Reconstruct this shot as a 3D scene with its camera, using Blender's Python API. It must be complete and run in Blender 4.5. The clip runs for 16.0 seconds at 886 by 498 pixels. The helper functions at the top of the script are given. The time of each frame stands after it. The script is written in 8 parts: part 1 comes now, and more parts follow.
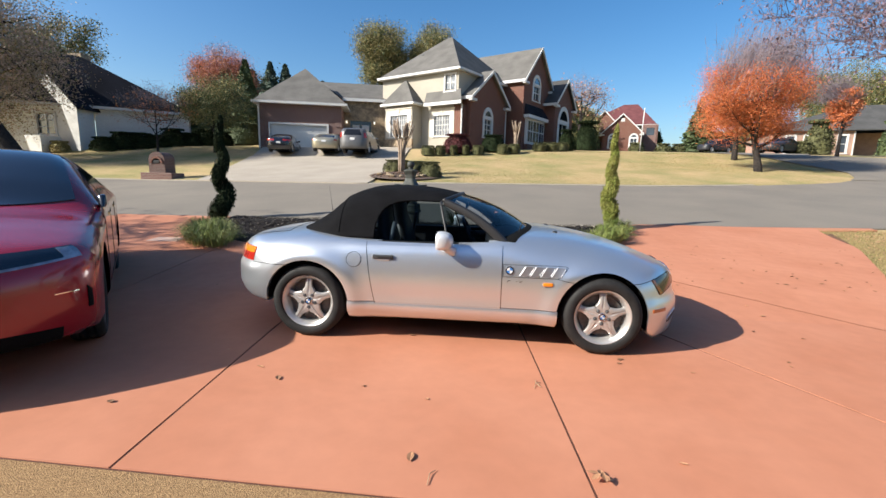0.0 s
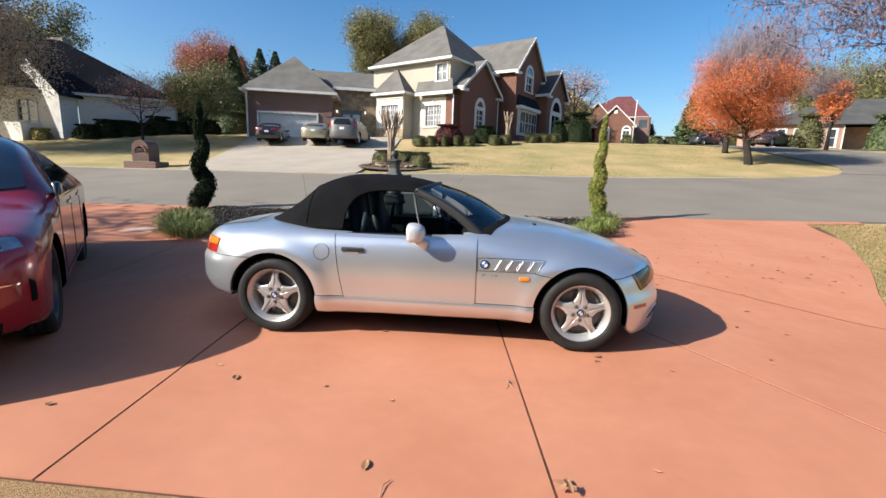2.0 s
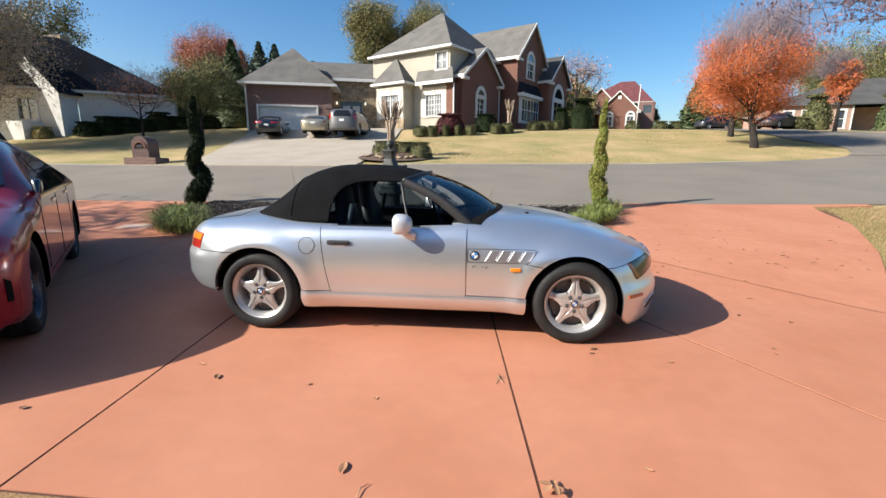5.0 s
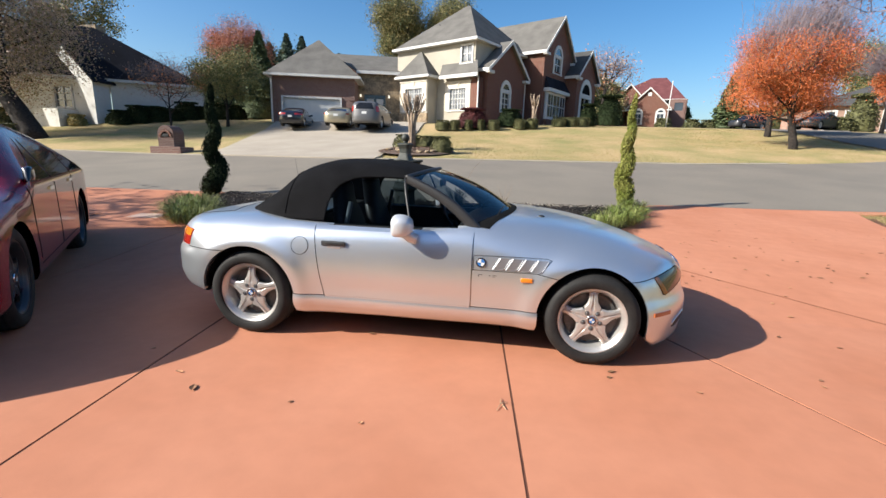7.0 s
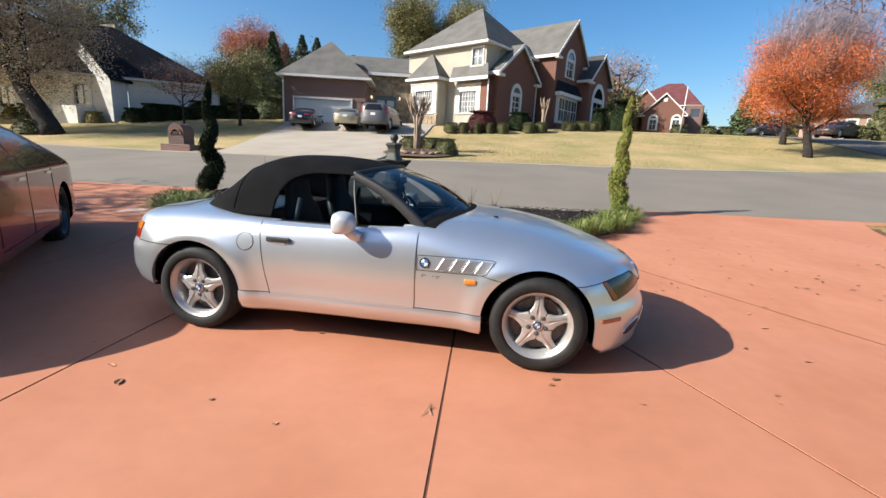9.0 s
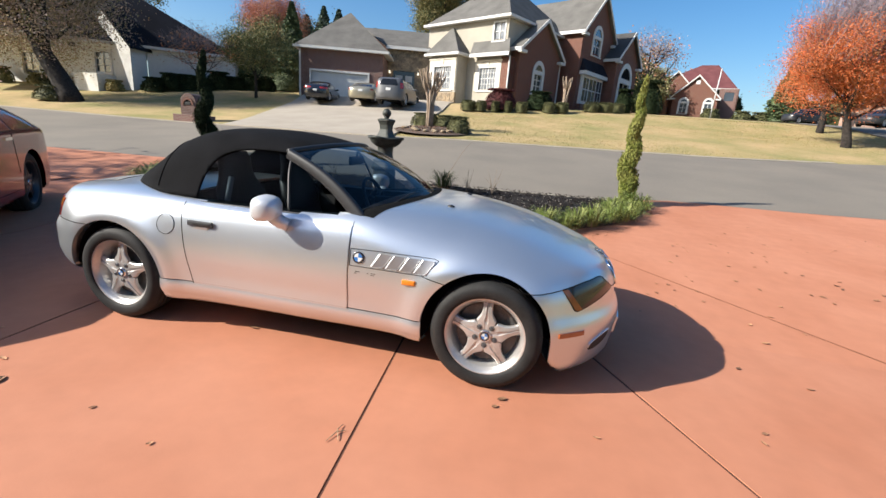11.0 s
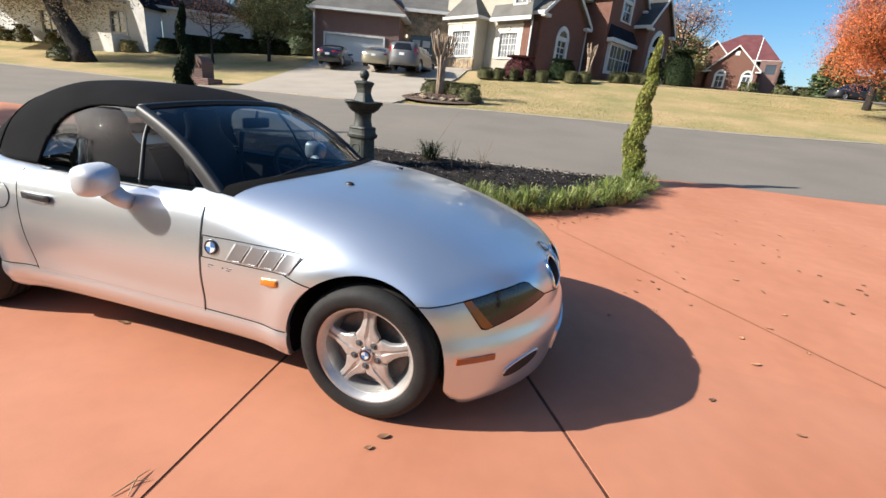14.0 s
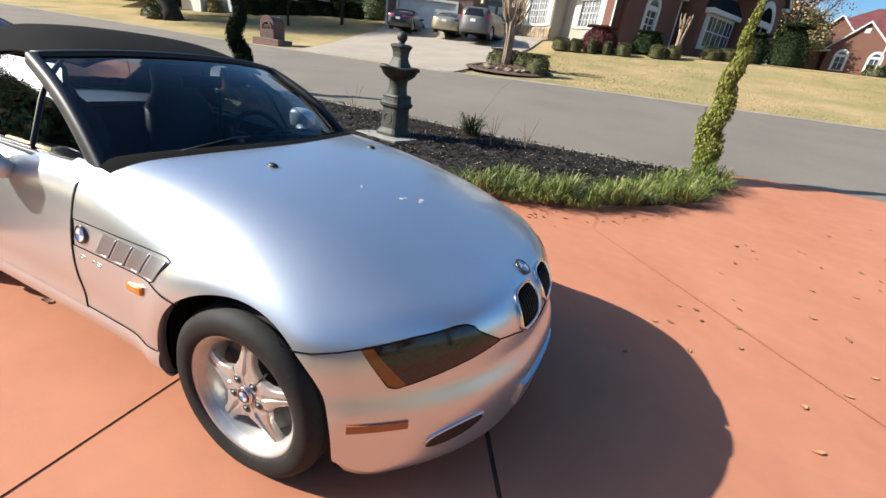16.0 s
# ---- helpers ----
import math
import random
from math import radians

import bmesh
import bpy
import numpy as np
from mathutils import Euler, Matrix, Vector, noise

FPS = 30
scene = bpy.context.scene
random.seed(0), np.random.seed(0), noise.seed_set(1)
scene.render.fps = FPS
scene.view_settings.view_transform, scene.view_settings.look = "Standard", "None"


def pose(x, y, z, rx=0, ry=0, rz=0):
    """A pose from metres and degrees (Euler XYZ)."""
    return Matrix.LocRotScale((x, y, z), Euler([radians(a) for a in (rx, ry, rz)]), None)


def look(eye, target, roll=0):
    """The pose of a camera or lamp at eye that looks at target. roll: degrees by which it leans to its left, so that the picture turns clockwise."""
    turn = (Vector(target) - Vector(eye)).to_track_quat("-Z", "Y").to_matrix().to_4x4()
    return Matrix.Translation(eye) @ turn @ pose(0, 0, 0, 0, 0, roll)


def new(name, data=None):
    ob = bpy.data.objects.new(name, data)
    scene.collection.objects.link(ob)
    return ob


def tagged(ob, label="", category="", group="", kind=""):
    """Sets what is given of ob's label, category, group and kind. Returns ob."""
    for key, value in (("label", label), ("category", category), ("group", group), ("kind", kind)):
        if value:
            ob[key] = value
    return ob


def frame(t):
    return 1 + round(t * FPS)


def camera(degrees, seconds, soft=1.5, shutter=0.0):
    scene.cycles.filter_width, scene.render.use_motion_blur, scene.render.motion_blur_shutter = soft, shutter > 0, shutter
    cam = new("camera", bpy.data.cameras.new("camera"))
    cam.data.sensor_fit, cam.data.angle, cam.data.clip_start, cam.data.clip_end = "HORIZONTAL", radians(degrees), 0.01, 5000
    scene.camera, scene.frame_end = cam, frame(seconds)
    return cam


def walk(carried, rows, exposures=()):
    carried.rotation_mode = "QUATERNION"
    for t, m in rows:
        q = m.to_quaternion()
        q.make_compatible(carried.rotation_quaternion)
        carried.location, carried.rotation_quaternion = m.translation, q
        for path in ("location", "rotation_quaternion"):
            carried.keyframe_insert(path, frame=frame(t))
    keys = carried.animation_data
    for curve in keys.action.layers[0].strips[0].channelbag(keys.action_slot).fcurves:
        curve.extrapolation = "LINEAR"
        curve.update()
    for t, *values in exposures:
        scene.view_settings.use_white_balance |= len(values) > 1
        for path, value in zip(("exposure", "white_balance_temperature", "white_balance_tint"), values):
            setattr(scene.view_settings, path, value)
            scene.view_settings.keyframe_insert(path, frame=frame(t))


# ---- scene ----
cam = camera(91.3, 16.0)
PATH = [
    (0, (0.285, -4.277, 1.385), (0.084, -2.314, 1.062), 1.5),
    (0.5, (0.255, -4.26, 1.381), (0.105, -2.29, 1.067), 1.4),
    (1, (0.23, -4.221, 1.368), (0.136, -2.248, 1.054), 1.2),
    (1.5, (0.344, -4.163, 1.365), (0.25, -2.193, 1.033), 1.7),
    (2, (0.43, -4.098, 1.371), (0.263, -2.138, 1.01), 1.9),
    (2.5, (0.395, -4.067, 1.37), (0.221, -2.108, 1.005), 1.5),
    (3, (0.356, -4.05, 1.369), (0.181, -2.091, 1.005), 1.0),
    (3.5, (0.344, -4.038, 1.365), (0.176, -2.079, 0.999), 0.6),
    (3.7, (0.334, -4.024, 1.356), (0.175, -2.064, 0.988), 0.6),
    (5.8, (0.645, -3.883, 1.359), (0.434, -1.941, 0.931), 1.0),
    (6, (0.633, -3.831, 1.359), (0.421, -1.89, 0.928), 1.2),
    (6.5, (0.608, -3.673, 1.365), (0.379, -1.733, 0.934), 1.4),
    (7, (0.626, -3.653, 1.368), (0.345, -1.719, 0.939), 1.9),
    (7.5, (0.636, -3.642, 1.366), (0.322, -1.714, 0.937), 2.2),
    (8, (0.654, -3.604, 1.361), (0.336, -1.676, 0.936), 2.0),
    (8.5, (0.845, -3.569, 1.362), (0.533, -1.641, 0.934), 2.6),
    (8.7, (0.943, -3.551, 1.347), (0.621, -1.621, 0.929), 2.7),
    (10.8, (1.4, -3.054, 1.379), (0.99, -1.16, 0.883), 4.5),
    (11, (1.434, -3.012, 1.377), (1.025, -1.124, 0.862), 4.6),
    (11.5, (1.478, -2.829, 1.368), (1.08, -0.94, 0.845), 4.4),
    (12, (1.532, -2.688, 1.363), (1.136, -0.8, 0.836), 4.5),
    (12.5, (1.752, -2.607, 1.369), (1.328, -0.727, 0.835), 5.5),
    (13, (1.908, -2.564, 1.378), (1.447, -0.71, 0.786), 5.7),
    (13.5, (1.929, -2.483, 1.371), (1.461, -0.647, 0.732), 5.7),
    (14, (1.907, -2.284, 1.37), (1.43, -0.451, 0.725), 5.9),
    (14.5, (2.024, -2.111, 1.366), (1.377, -0.339, 0.703), 5.5),
    (15, (2.203, -1.986, 1.386), (1.492, -0.244, 0.706), 6.5),
    (15.5, (2.212, -1.812, 1.387), (1.497, -0.093, 0.657), 7.3),
    (16, (2.169, -1.584, 1.391), (1.464, 0.114, 0.604), 8.4),
]
walk(cam, [(t, look(eye, target, roll)) for t, eye, target, roll in PATH], [(0.0, 0.87), (16.0, 0.87)])

# ---- light ----
SUN_AZ, SUN_EL = 27.0, 31.0          # the way the light travels, from +x towards +y, and the sun's height
world = bpy.data.worlds.new("sky")
scene.world = world
world.use_nodes = True
wn = world.node_tree.nodes
sky = wn.new("ShaderNodeTexSky")
sky.sky_type, sky.sun_disc = "NISHITA", False
sky.sun_elevation = radians(SUN_EL)
sky.sun_rotation = radians(270 - SUN_AZ)
sky.air_density, sky.dust_density, sky.ozone_density = 1.0, 1.6, 3.0
wn["Background"].inputs["Strength"].default_value = 0.097
tone = wn.new("ShaderNodeHueSaturation")
tone.inputs["Saturation"].default_value = 1.3
world.node_tree.links.new(sky.outputs["Color"], tone.inputs["Color"])
world.node_tree.links.new(tone.outputs["Color"], wn["Background"].inputs["Color"])
sun = new("sun", bpy.data.lights.new("sun", "SUN"))
sun.data.energy, sun.data.angle, sun.data.color = 5.0, radians(0.55), (1.0, 0.955, 0.87)
_ca, _ce = radians(SUN_AZ), radians(SUN_EL)
SUN_WAY = Vector((math.cos(_ca) * math.cos(_ce), math.sin(_ca) * math.cos(_ce), -math.sin(_ce)))
sun.matrix_world = look((-30, -20, 30), Vector((-30, -20, 30)) + SUN_WAY)


# ---- materials ----
def mat(name, color, rough=0.6, metal=0.0, var=0.15, scale=6.0, fine=60.0, bump=0.0, bump_scale=None, tint=None, coat=0.0, per=0.0, island=0.0, spec=0.5):
    """A surface with two scales of variation. tint: the colour it drifts to in large patches; per and island: change from object to object and from piece to piece."""
    m = bpy.data.materials.new(name)
    m.use_nodes = True
    n, l = m.node_tree.nodes, m.node_tree.links
    b = n["Principled BSDF"]
    b.inputs["Roughness"].default_value, b.inputs["Metallic"].default_value = rough, metal
    b.inputs["Specular IOR Level"].default_value = spec
    b.inputs["Coat Weight"].default_value, b.inputs["Coat Roughness"].default_value = coat, 0.04
    co = n.new("ShaderNodeTexCoord")
    big, small = n.new("ShaderNodeTexNoise"), n.new("ShaderNodeTexNoise")
    big.inputs["Scale"].default_value, small.inputs["Scale"].default_value = scale, fine
    big.inputs["Detail"].default_value = small.inputs["Detail"].default_value = 5
    for t in (big, small):
        l.new(co.outputs["Object"], t.inputs["Vector"])
    mix = n.new("ShaderNodeMix")
    mix.data_type = "RGBA"
    other = tint if tint else tuple(c * (1 - 2.2 * var) for c in color)
    mix.inputs["A"].default_value, mix.inputs["B"].default_value = (*color, 1), (*other, 1)
    ramp = n.new("ShaderNodeMapRange")
    ramp.inputs["From Min"].default_value, ramp.inputs["From Max"].default_value = 0.35, 0.7
    l.new(big.outputs["Fac"], ramp.inputs["Value"])
    l.new(ramp.outputs["Result"], mix.inputs["Factor"])
    hsv = n.new("ShaderNodeHueSaturation")
    l.new(mix.outputs["Result"], hsv.inputs["Color"])
    val = n.new("ShaderNodeMapRange")
    val.inputs["From Min"].default_value, val.inputs["From Max"].default_value = 0.3, 0.7
    val.inputs["To Min"].default_value, val.inputs["To Max"].default_value = 1 - var, 1 + var
    l.new(small.outputs["Fac"], val.inputs["Value"])
    last = val.outputs["Result"]
    for amount, node, socket in ((per, "ShaderNodeObjectInfo", "Random"), (island, "ShaderNodeNewGeometry", "Random Per Island")):
        if amount:
            r = n.new(node)
            mr, mu = n.new("ShaderNodeMapRange"), n.new("ShaderNodeMath")
            mr.inputs["To Min"].default_value, mr.inputs["To Max"].default_value = 1 - amount, 1 + amount
            mu.operation = "MULTIPLY"
            l.new(r.outputs[socket], mr.inputs["Value"])
            l.new(last, mu.inputs[0])
            l.new(mr.outputs["Result"], mu.inputs[1])
            last = mu.outputs["Value"]
    l.new(last, hsv.inputs["Value"])
    l.new(hsv.outputs["Color"], b.inputs["Base Color"])
    if bump:
        bp = n.new("ShaderNodeBump")
        bp.inputs["Strength"].default_value, bp.inputs["Distance"].default_value = bump, 0.01
        src = small
        if bump_scale:
            src = n.new("ShaderNodeTexNoise")
            src.inputs["Scale"].default_value, src.inputs["Detail"].default_value = bump_scale, 6
            l.new(co.outputs["Object"], src.inputs["Vector"])
        l.new(src.outputs["Fac"], bp.inputs["Height"])
        l.new(bp.outputs["Normal"], b.inputs["Normal"])
    return m


def brick_mat(name, a, b, mortar, width=0.2, height=0.067, var=0.2):
    m = mat(name, a, 0.85, var=var, scale=0.7, fine=30)
    n, l = m.node_tree.nodes, m.node_tree.links
    bsdf = n["Principled BSDF"]
    br = n.new("ShaderNodeTexBrick")
    br.inputs["Color1"].default_value, br.inputs["Color2"].default_value, br.inputs["Mortar"].default_value = (*a, 1), (*b, 1), (*mortar, 1)
    br.inputs["Scale"].default_value, br.inputs["Brick Width"].default_value, br.inputs["Row Height"].default_value = 1.0, width, height
    br.inputs["Mortar Size"].default_value = 0.008
    co, geo, com, sep = n.new("ShaderNodeTexCoord"), n.new("ShaderNodeNewGeometry"), n.new("ShaderNodeCombineXYZ"), n.new("ShaderNodeSeparateXYZ")
    along, run = n.new("ShaderNodeVectorMath"), n.new("ShaderNodeVectorMath")
    along.operation, run.operation = "CROSS_PRODUCT", "DOT_PRODUCT"
    along.inputs[1].default_value = (0, 0, 1)
    l.new(geo.outputs["True Normal"], along.inputs[0])
    l.new(along.outputs["Vector"], run.inputs[0])
    l.new(co.outputs["Object"], run.inputs[1])
    l.new(co.outputs["Object"], sep.inputs["Vector"])
    l.new(run.outputs["Value"], com.inputs["X"])
    l.new(sep.outputs["Z"], com.inputs["Y"])
    l.new(com.outputs["Vector"], br.inputs["Vector"])
    hsv = [k for k in n if k.bl_idname == "ShaderNodeHueSaturation"][0]
    l.new(br.outputs["Color"], hsv.inputs["Color"])
    bp = n.new("ShaderNodeBump")
    bp.inputs["Strength"].default_value, bp.inputs["Distance"].default_value = 0.4, 0.006
    bp.invert = True
    l.new(br.outputs["Fac"], bp.inputs["Height"])
    l.new(bp.outputs["Normal"], bsdf.inputs["Normal"])
    return m


def glass_mat(name, tint=(0.8, 0.85, 0.85), ior=1.5, rough=0.0):
    """Thin pane: a clear share and a mirror-like coat by Fresnel."""
    m = bpy.data.materials.new(name)
    m.use_nodes = True
    n, l = m.node_tree.nodes, m.node_tree.links
    out = n["Material Output"]
    n.remove(n["Principled BSDF"])
    tr, gl, fr, mx = n.new("ShaderNodeBsdfTransparent"), n.new("ShaderNodeBsdfGlossy"), n.new("ShaderNodeFresnel"), n.new("ShaderNodeMixShader")
    tr.inputs["Color"].default_value = (*tint, 1)
    gl.inputs["Roughness"].default_value = rough
    fr.inputs["IOR"].default_value = ior
    l.new(fr.outputs["Fac"], mx.inputs["Fac"])
    l.new(tr.outputs["BSDF"], mx.inputs[1])
    l.new(gl.outputs["BSDF"], mx.inputs[2])
    l.new(mx.outputs["Shader"], out.inputs["Surface"])
    return m


M_lawn = mat("dry_lawn", (0.42, 0.305, 0.16), 0.95, spec=0.1, var=0.3, scale=0.45, fine=22, bump=0.5, tint=(0.235, 0.22, 0.09))
M_road = mat("asphalt", (0.21, 0.183, 0.148), 0.9, spec=0.25, var=0.10, scale=0.5, fine=45, bump=0.3, tint=(0.175, 0.154, 0.127))
M_red = mat("stained_concrete", (0.485, 0.209, 0.124), 0.8, spec=0.2, var=0.045, scale=0.9, fine=7, bump=0.05, bump_scale=90, tint=(0.425, 0.171, 0.096))
M_joint = mat("joint", (0.13, 0.048, 0.028), 0.9, var=0.2, scale=8)
M_agg = mat("exposed_aggregate", (0.40, 0.25, 0.12), 0.85, spec=0.2, var=0.45, scale=60, fine=160, bump=0.9, tint=(0.24, 0.14, 0.065))
M_concrete = mat("concrete", (0.37, 0.32, 0.255), 0.85, var=0.08, scale=0.6, fine=20, tint=(0.31, 0.265, 0.21))
M_mulch = mat("mulch", (0.024, 0.018, 0.014), 0.95, var=0.5, scale=5, fine=50, bump=0.8)
M_silver = mat("silver_paint", (0.69, 0.73, 0.76), 0.31, 0.84, var=0.02, scale=2, fine=900, coat=0.5)
M_redpaint = mat("red_paint", (0.25, 0.005, 0.015), 0.25, 0.1, var=0.02, scale=2, fine=900, coat=0.75)
M_blackpaint = mat("black_paint", (0.012, 0.014, 0.02), 0.25, 0.2, var=0.02, coat=1.0)
M_gold = mat("champagne_paint", (0.42, 0.38, 0.28), 0.3, 0.6, var=0.02, coat=0.8)
M_grey = mat("grey_paint", (0.105, 0.104, 0.105), 0.4, 0.3, var=0.02, coat=0.3)
M_white = mat("white_paint", (0.60, 0.59, 0.565), 0.6, var=0.04, scale=2)
M_top = mat("black_canvas", (0.008, 0.008, 0.009), 0.9, spec=0.08, var=0.2, scale=5, fine=300, bump=0.25, bump_scale=500)
M_rubber = mat("tyre_rubber", (0.020, 0.0195, 0.019), 0.7, spec=0.3, var=0.2, scale=10, fine=120)
M_black = mat("black_plastic", (0.015, 0.015, 0.016), 0.5, var=0.1)
M_dark = mat("dark_cavity", (0.008, 0.008, 0.008), 0.9, var=0.1, spec=0.05)
M_satin = mat("satin_frame", (0.10, 0.105, 0.11), 0.35, 0.5, var=0.05)
M_alloy = mat("alloy", (0.53, 0.515, 0.49), 0.36, 0.6, var=0.05, scale=12, coat=0.3)
M_chrome = mat("chrome", (0.8, 0.8, 0.8), 0.1, 1.0, var=0.02)
M_leather = mat("black_leather", (0.018, 0.018, 0.02), 0.45, var=0.15, scale=12, bump=0.2)
M_mirrorcap = mat("silver_painted_plastic", (0.66, 0.68, 0.70), 0.42, 0.4, var=0.03, scale=4, fine=600, coat=0.2)
M_handle = mat("handle_grey", (0.05, 0.052, 0.055), 0.4, var=0.1)
M_greytrim = mat("grey_trim", (0.22, 0.23, 0.24), 0.5, var=0.1)
M_amber = mat("amber_lens", (0.72, 0.22, 0.015), 0.15, var=0.08, coat=1.0)
M_amberdull = mat("amber_marker", (0.45, 0.12, 0.03), 0.3, var=0.1, coat=0.5)
M_redlens = mat("red_lens", (0.36, 0.02, 0.012), 0.15, var=0.1, coat=1.0)
M_glass = glass_mat("car_glass", (0.56, 0.63, 0.68))
M_plasticpane = glass_mat("plastic_pane", (0.78, 0.82, 0.82))
M_sideglass = glass_mat("side_glass", (0.34, 0.40, 0.43), 1.13)
M_houseglass = mat("window_glass", (0.05, 0.06, 0.075), 0.06, var=0.15, scale=0.8, coat=0.6)
# Pale grey panes with darker patches.
M_paleglass = mat("pale_glass", (0.30, 0.31, 0.32), 0.08, var=0.25, scale=1.6, fine=6, tint=(0.10, 0.115, 0.13), coat=0.7)
M_cast = mat("cream_cast_stone", (0.62, 0.56, 0.46), 0.85, var=0.06, scale=2)
M_brick = brick_mat("red_brick", (0.165, 0.050, 0.030), (0.115, 0.034, 0.021), (0.19, 0.135, 0.10))
M_brickb = brick_mat("brown_brick", (0.19, 0.09, 0.072), (0.14, 0.06, 0.05), (0.24, 0.195, 0.165))
M_brickm = brick_mat("dull_brown_brick", (0.125, 0.062, 0.05), (0.095, 0.045, 0.037), (0.16, 0.13, 0.11))
M_whitebrick = brick_mat("white_brick", (0.72, 0.71, 0.68), (0.66, 0.65, 0.62), (0.6, 0.59, 0.56), var=0.06)
M_litlamp = bpy.data.materials.new("lit_lantern")
M_litlamp.use_nodes = True
b_ = M_litlamp.node_tree.nodes["Principled BSDF"]
b_.inputs["Base Color"].default_value = (0.8, 0.78, 0.7, 1)
b_.inputs["Emission Color"].default_value = (1.0, 0.9, 0.72, 1)
b_.inputs["Emission Strength"].default_value = 0.7
M_stucco = mat("cream_stucco", (0.40, 0.362, 0.295), 0.9, var=0.05, scale=1.2, fine=60, bump=0.2)
M_stone = mat("field_stone", (0.36, 0.27, 0.17), 0.9, var=0.35, scale=2.5, fine=9, tint=(0.14, 0.11, 0.08))
M_shingle = mat("grey_shingle", (0.152, 0.144, 0.132), 0.9, spec=0.06, var=0.12, scale=1.0, fine=18)
M_slate = mat("weathered_shingle", (0.085, 0.084, 0.082), 0.9, spec=0.06, var=0.12, scale=1.0, fine=18)
M_shingled = mat("dark_shingle", (0.021, 0.022, 0.029), 0.9, spec=0.06, var=0.15, scale=1.0, fine=18)
M_shinglered = mat("red_shingle", (0.15, 0.058, 0.06), 0.9, spec=0.06, var=0.12, scale=1.0, fine=18)
M_bark = mat("bark", (0.036, 0.028, 0.023), 0.95, var=0.35, scale=9, fine=50, bump=0.8)
M_barkpale = mat("pale_bark", (0.33, 0.245, 0.175), 0.85, var=0.2, scale=6, fine=30, bump=0.3)
M_orange = mat("orange_leaves", (0.60, 0.15, 0.028), 0.7, var=0.15, scale=0.5, tint=(0.50, 0.10, 0.04), island=0.35)
M_rust = mat("rust_leaves", (0.48, 0.16, 0.08), 0.75, var=0.2, scale=0.5, tint=(0.34, 0.19, 0.07), island=0.4)
M_olive = mat("olive_leaves", (0.22, 0.21, 0.085), 0.75, var=0.25, scale=0.5, tint=(0.27, 0.20, 0.07), island=0.4)
M_green = mat("green_leaves", (0.08, 0.105, 0.036), 0.75, var=0.25, scale=0.8, tint=(0.055, 0.08, 0.03), island=0.45)
M_brownleaf = mat("brown_leaves", (0.46, 0.32, 0.26), 0.8, var=0.25, scale=0.8, tint=(0.33, 0.27, 0.18), island=0.28)
M_mauve = mat("mauve_leaves", (0.23, 0.16, 0.20), 0.75, var=0.2, scale=2, island=0.4)
M_cypress = mat("cypress_foliage", (0.17, 0.20, 0.03), 0.8, var=0.25, scale=4, fine=40, tint=(0.25, 0.235, 0.06), island=0.4)
M_cypressd = mat("dark_cypress_foliage", (0.026, 0.04, 0.016), 0.85, spec=0.15, var=0.25, scale=4, fine=40, island=0.4)
M_deadblade = mat("dead_blades", (0.36, 0.235, 0.15), 0.8, var=0.2, scale=3, tint=(0.22, 0.13, 0.10), island=0.4)
M_blade = mat("grass_blades", (0.105, 0.16, 0.026), 0.6, var=0.2, scale=3, tint=(0.21, 0.20, 0.055), island=0.55)
M_hedge = mat("hedge_foliage", (0.115, 0.115, 0.04), 0.8, var=0.3, scale=3, fine=30, island=0.3)
M_maroon = mat("maroon_foliage", (0.13, 0.03, 0.03), 0.8, var=0.3, scale=3, island=0.4)
M_maple = mat("maple_leaves", (0.46, 0.17, 0.12), 0.75, var=0.2, scale=0.5, tint=(0.30, 0.12, 0.07), island=0.4)
M_twig = mat("grey_twigs", (0.24, 0.19, 0.205), 0.9, var=0.2, scale=5)
M_spruce = mat("spruce_foliage", (0.12, 0.165, 0.12), 0.8, var=0.25, scale=0.8, island=0.4)
M_iron = mat("fountain_metal", (0.055, 0.06, 0.05), 0.6, 0.2, var=0.25, scale=6, fine=40, bump=0.2)
M_leafbrown = mat("fallen_leaf", (0.38, 0.19, 0.095), 0.8, var=0.25, scale=20, island=0.4, per=0.5)
M_curb = mat("curb_concrete", (0.33, 0.285, 0.22), 0.9, var=0.12, scale=2)


# ---- building blocks ----
def mesh_ob(name, verts, faces, material, parent=None, label="", smooth=False):
    me = bpy.data.meshes.new(name)
    me.from_pydata([tuple(v) for v in verts], [], faces)
    me.update()
    if smooth:
        me.shade_smooth()
    if material:
        me.materials.append(material)
    ob = new(name, me)
    if parent:
        ob.parent = parent
    if label:
        ob["label"] = label
    return ob


def part(name, bm, material, parent, label="", smooth=False):
    me = bpy.data.meshes.new(name)
    bm.to_mesh(me)
    bm.free()
    if smooth:
        me.shade_smooth()
    me.materials.append(material)
    ob = new(name, me)
    if parent:
        ob.parent = parent
    if label:
        ob["label"] = label
    return ob


def thing(name, label, category, at=(0, 0, 0), rz=0.0, group="", kind=""):
    ob = new(name)
    ob.empty_display_size = 0.1
    ob.matrix_world = pose(at[0], at[1], at[2], 0, 0, rz)
    return tagged(ob, label, category, group, kind)


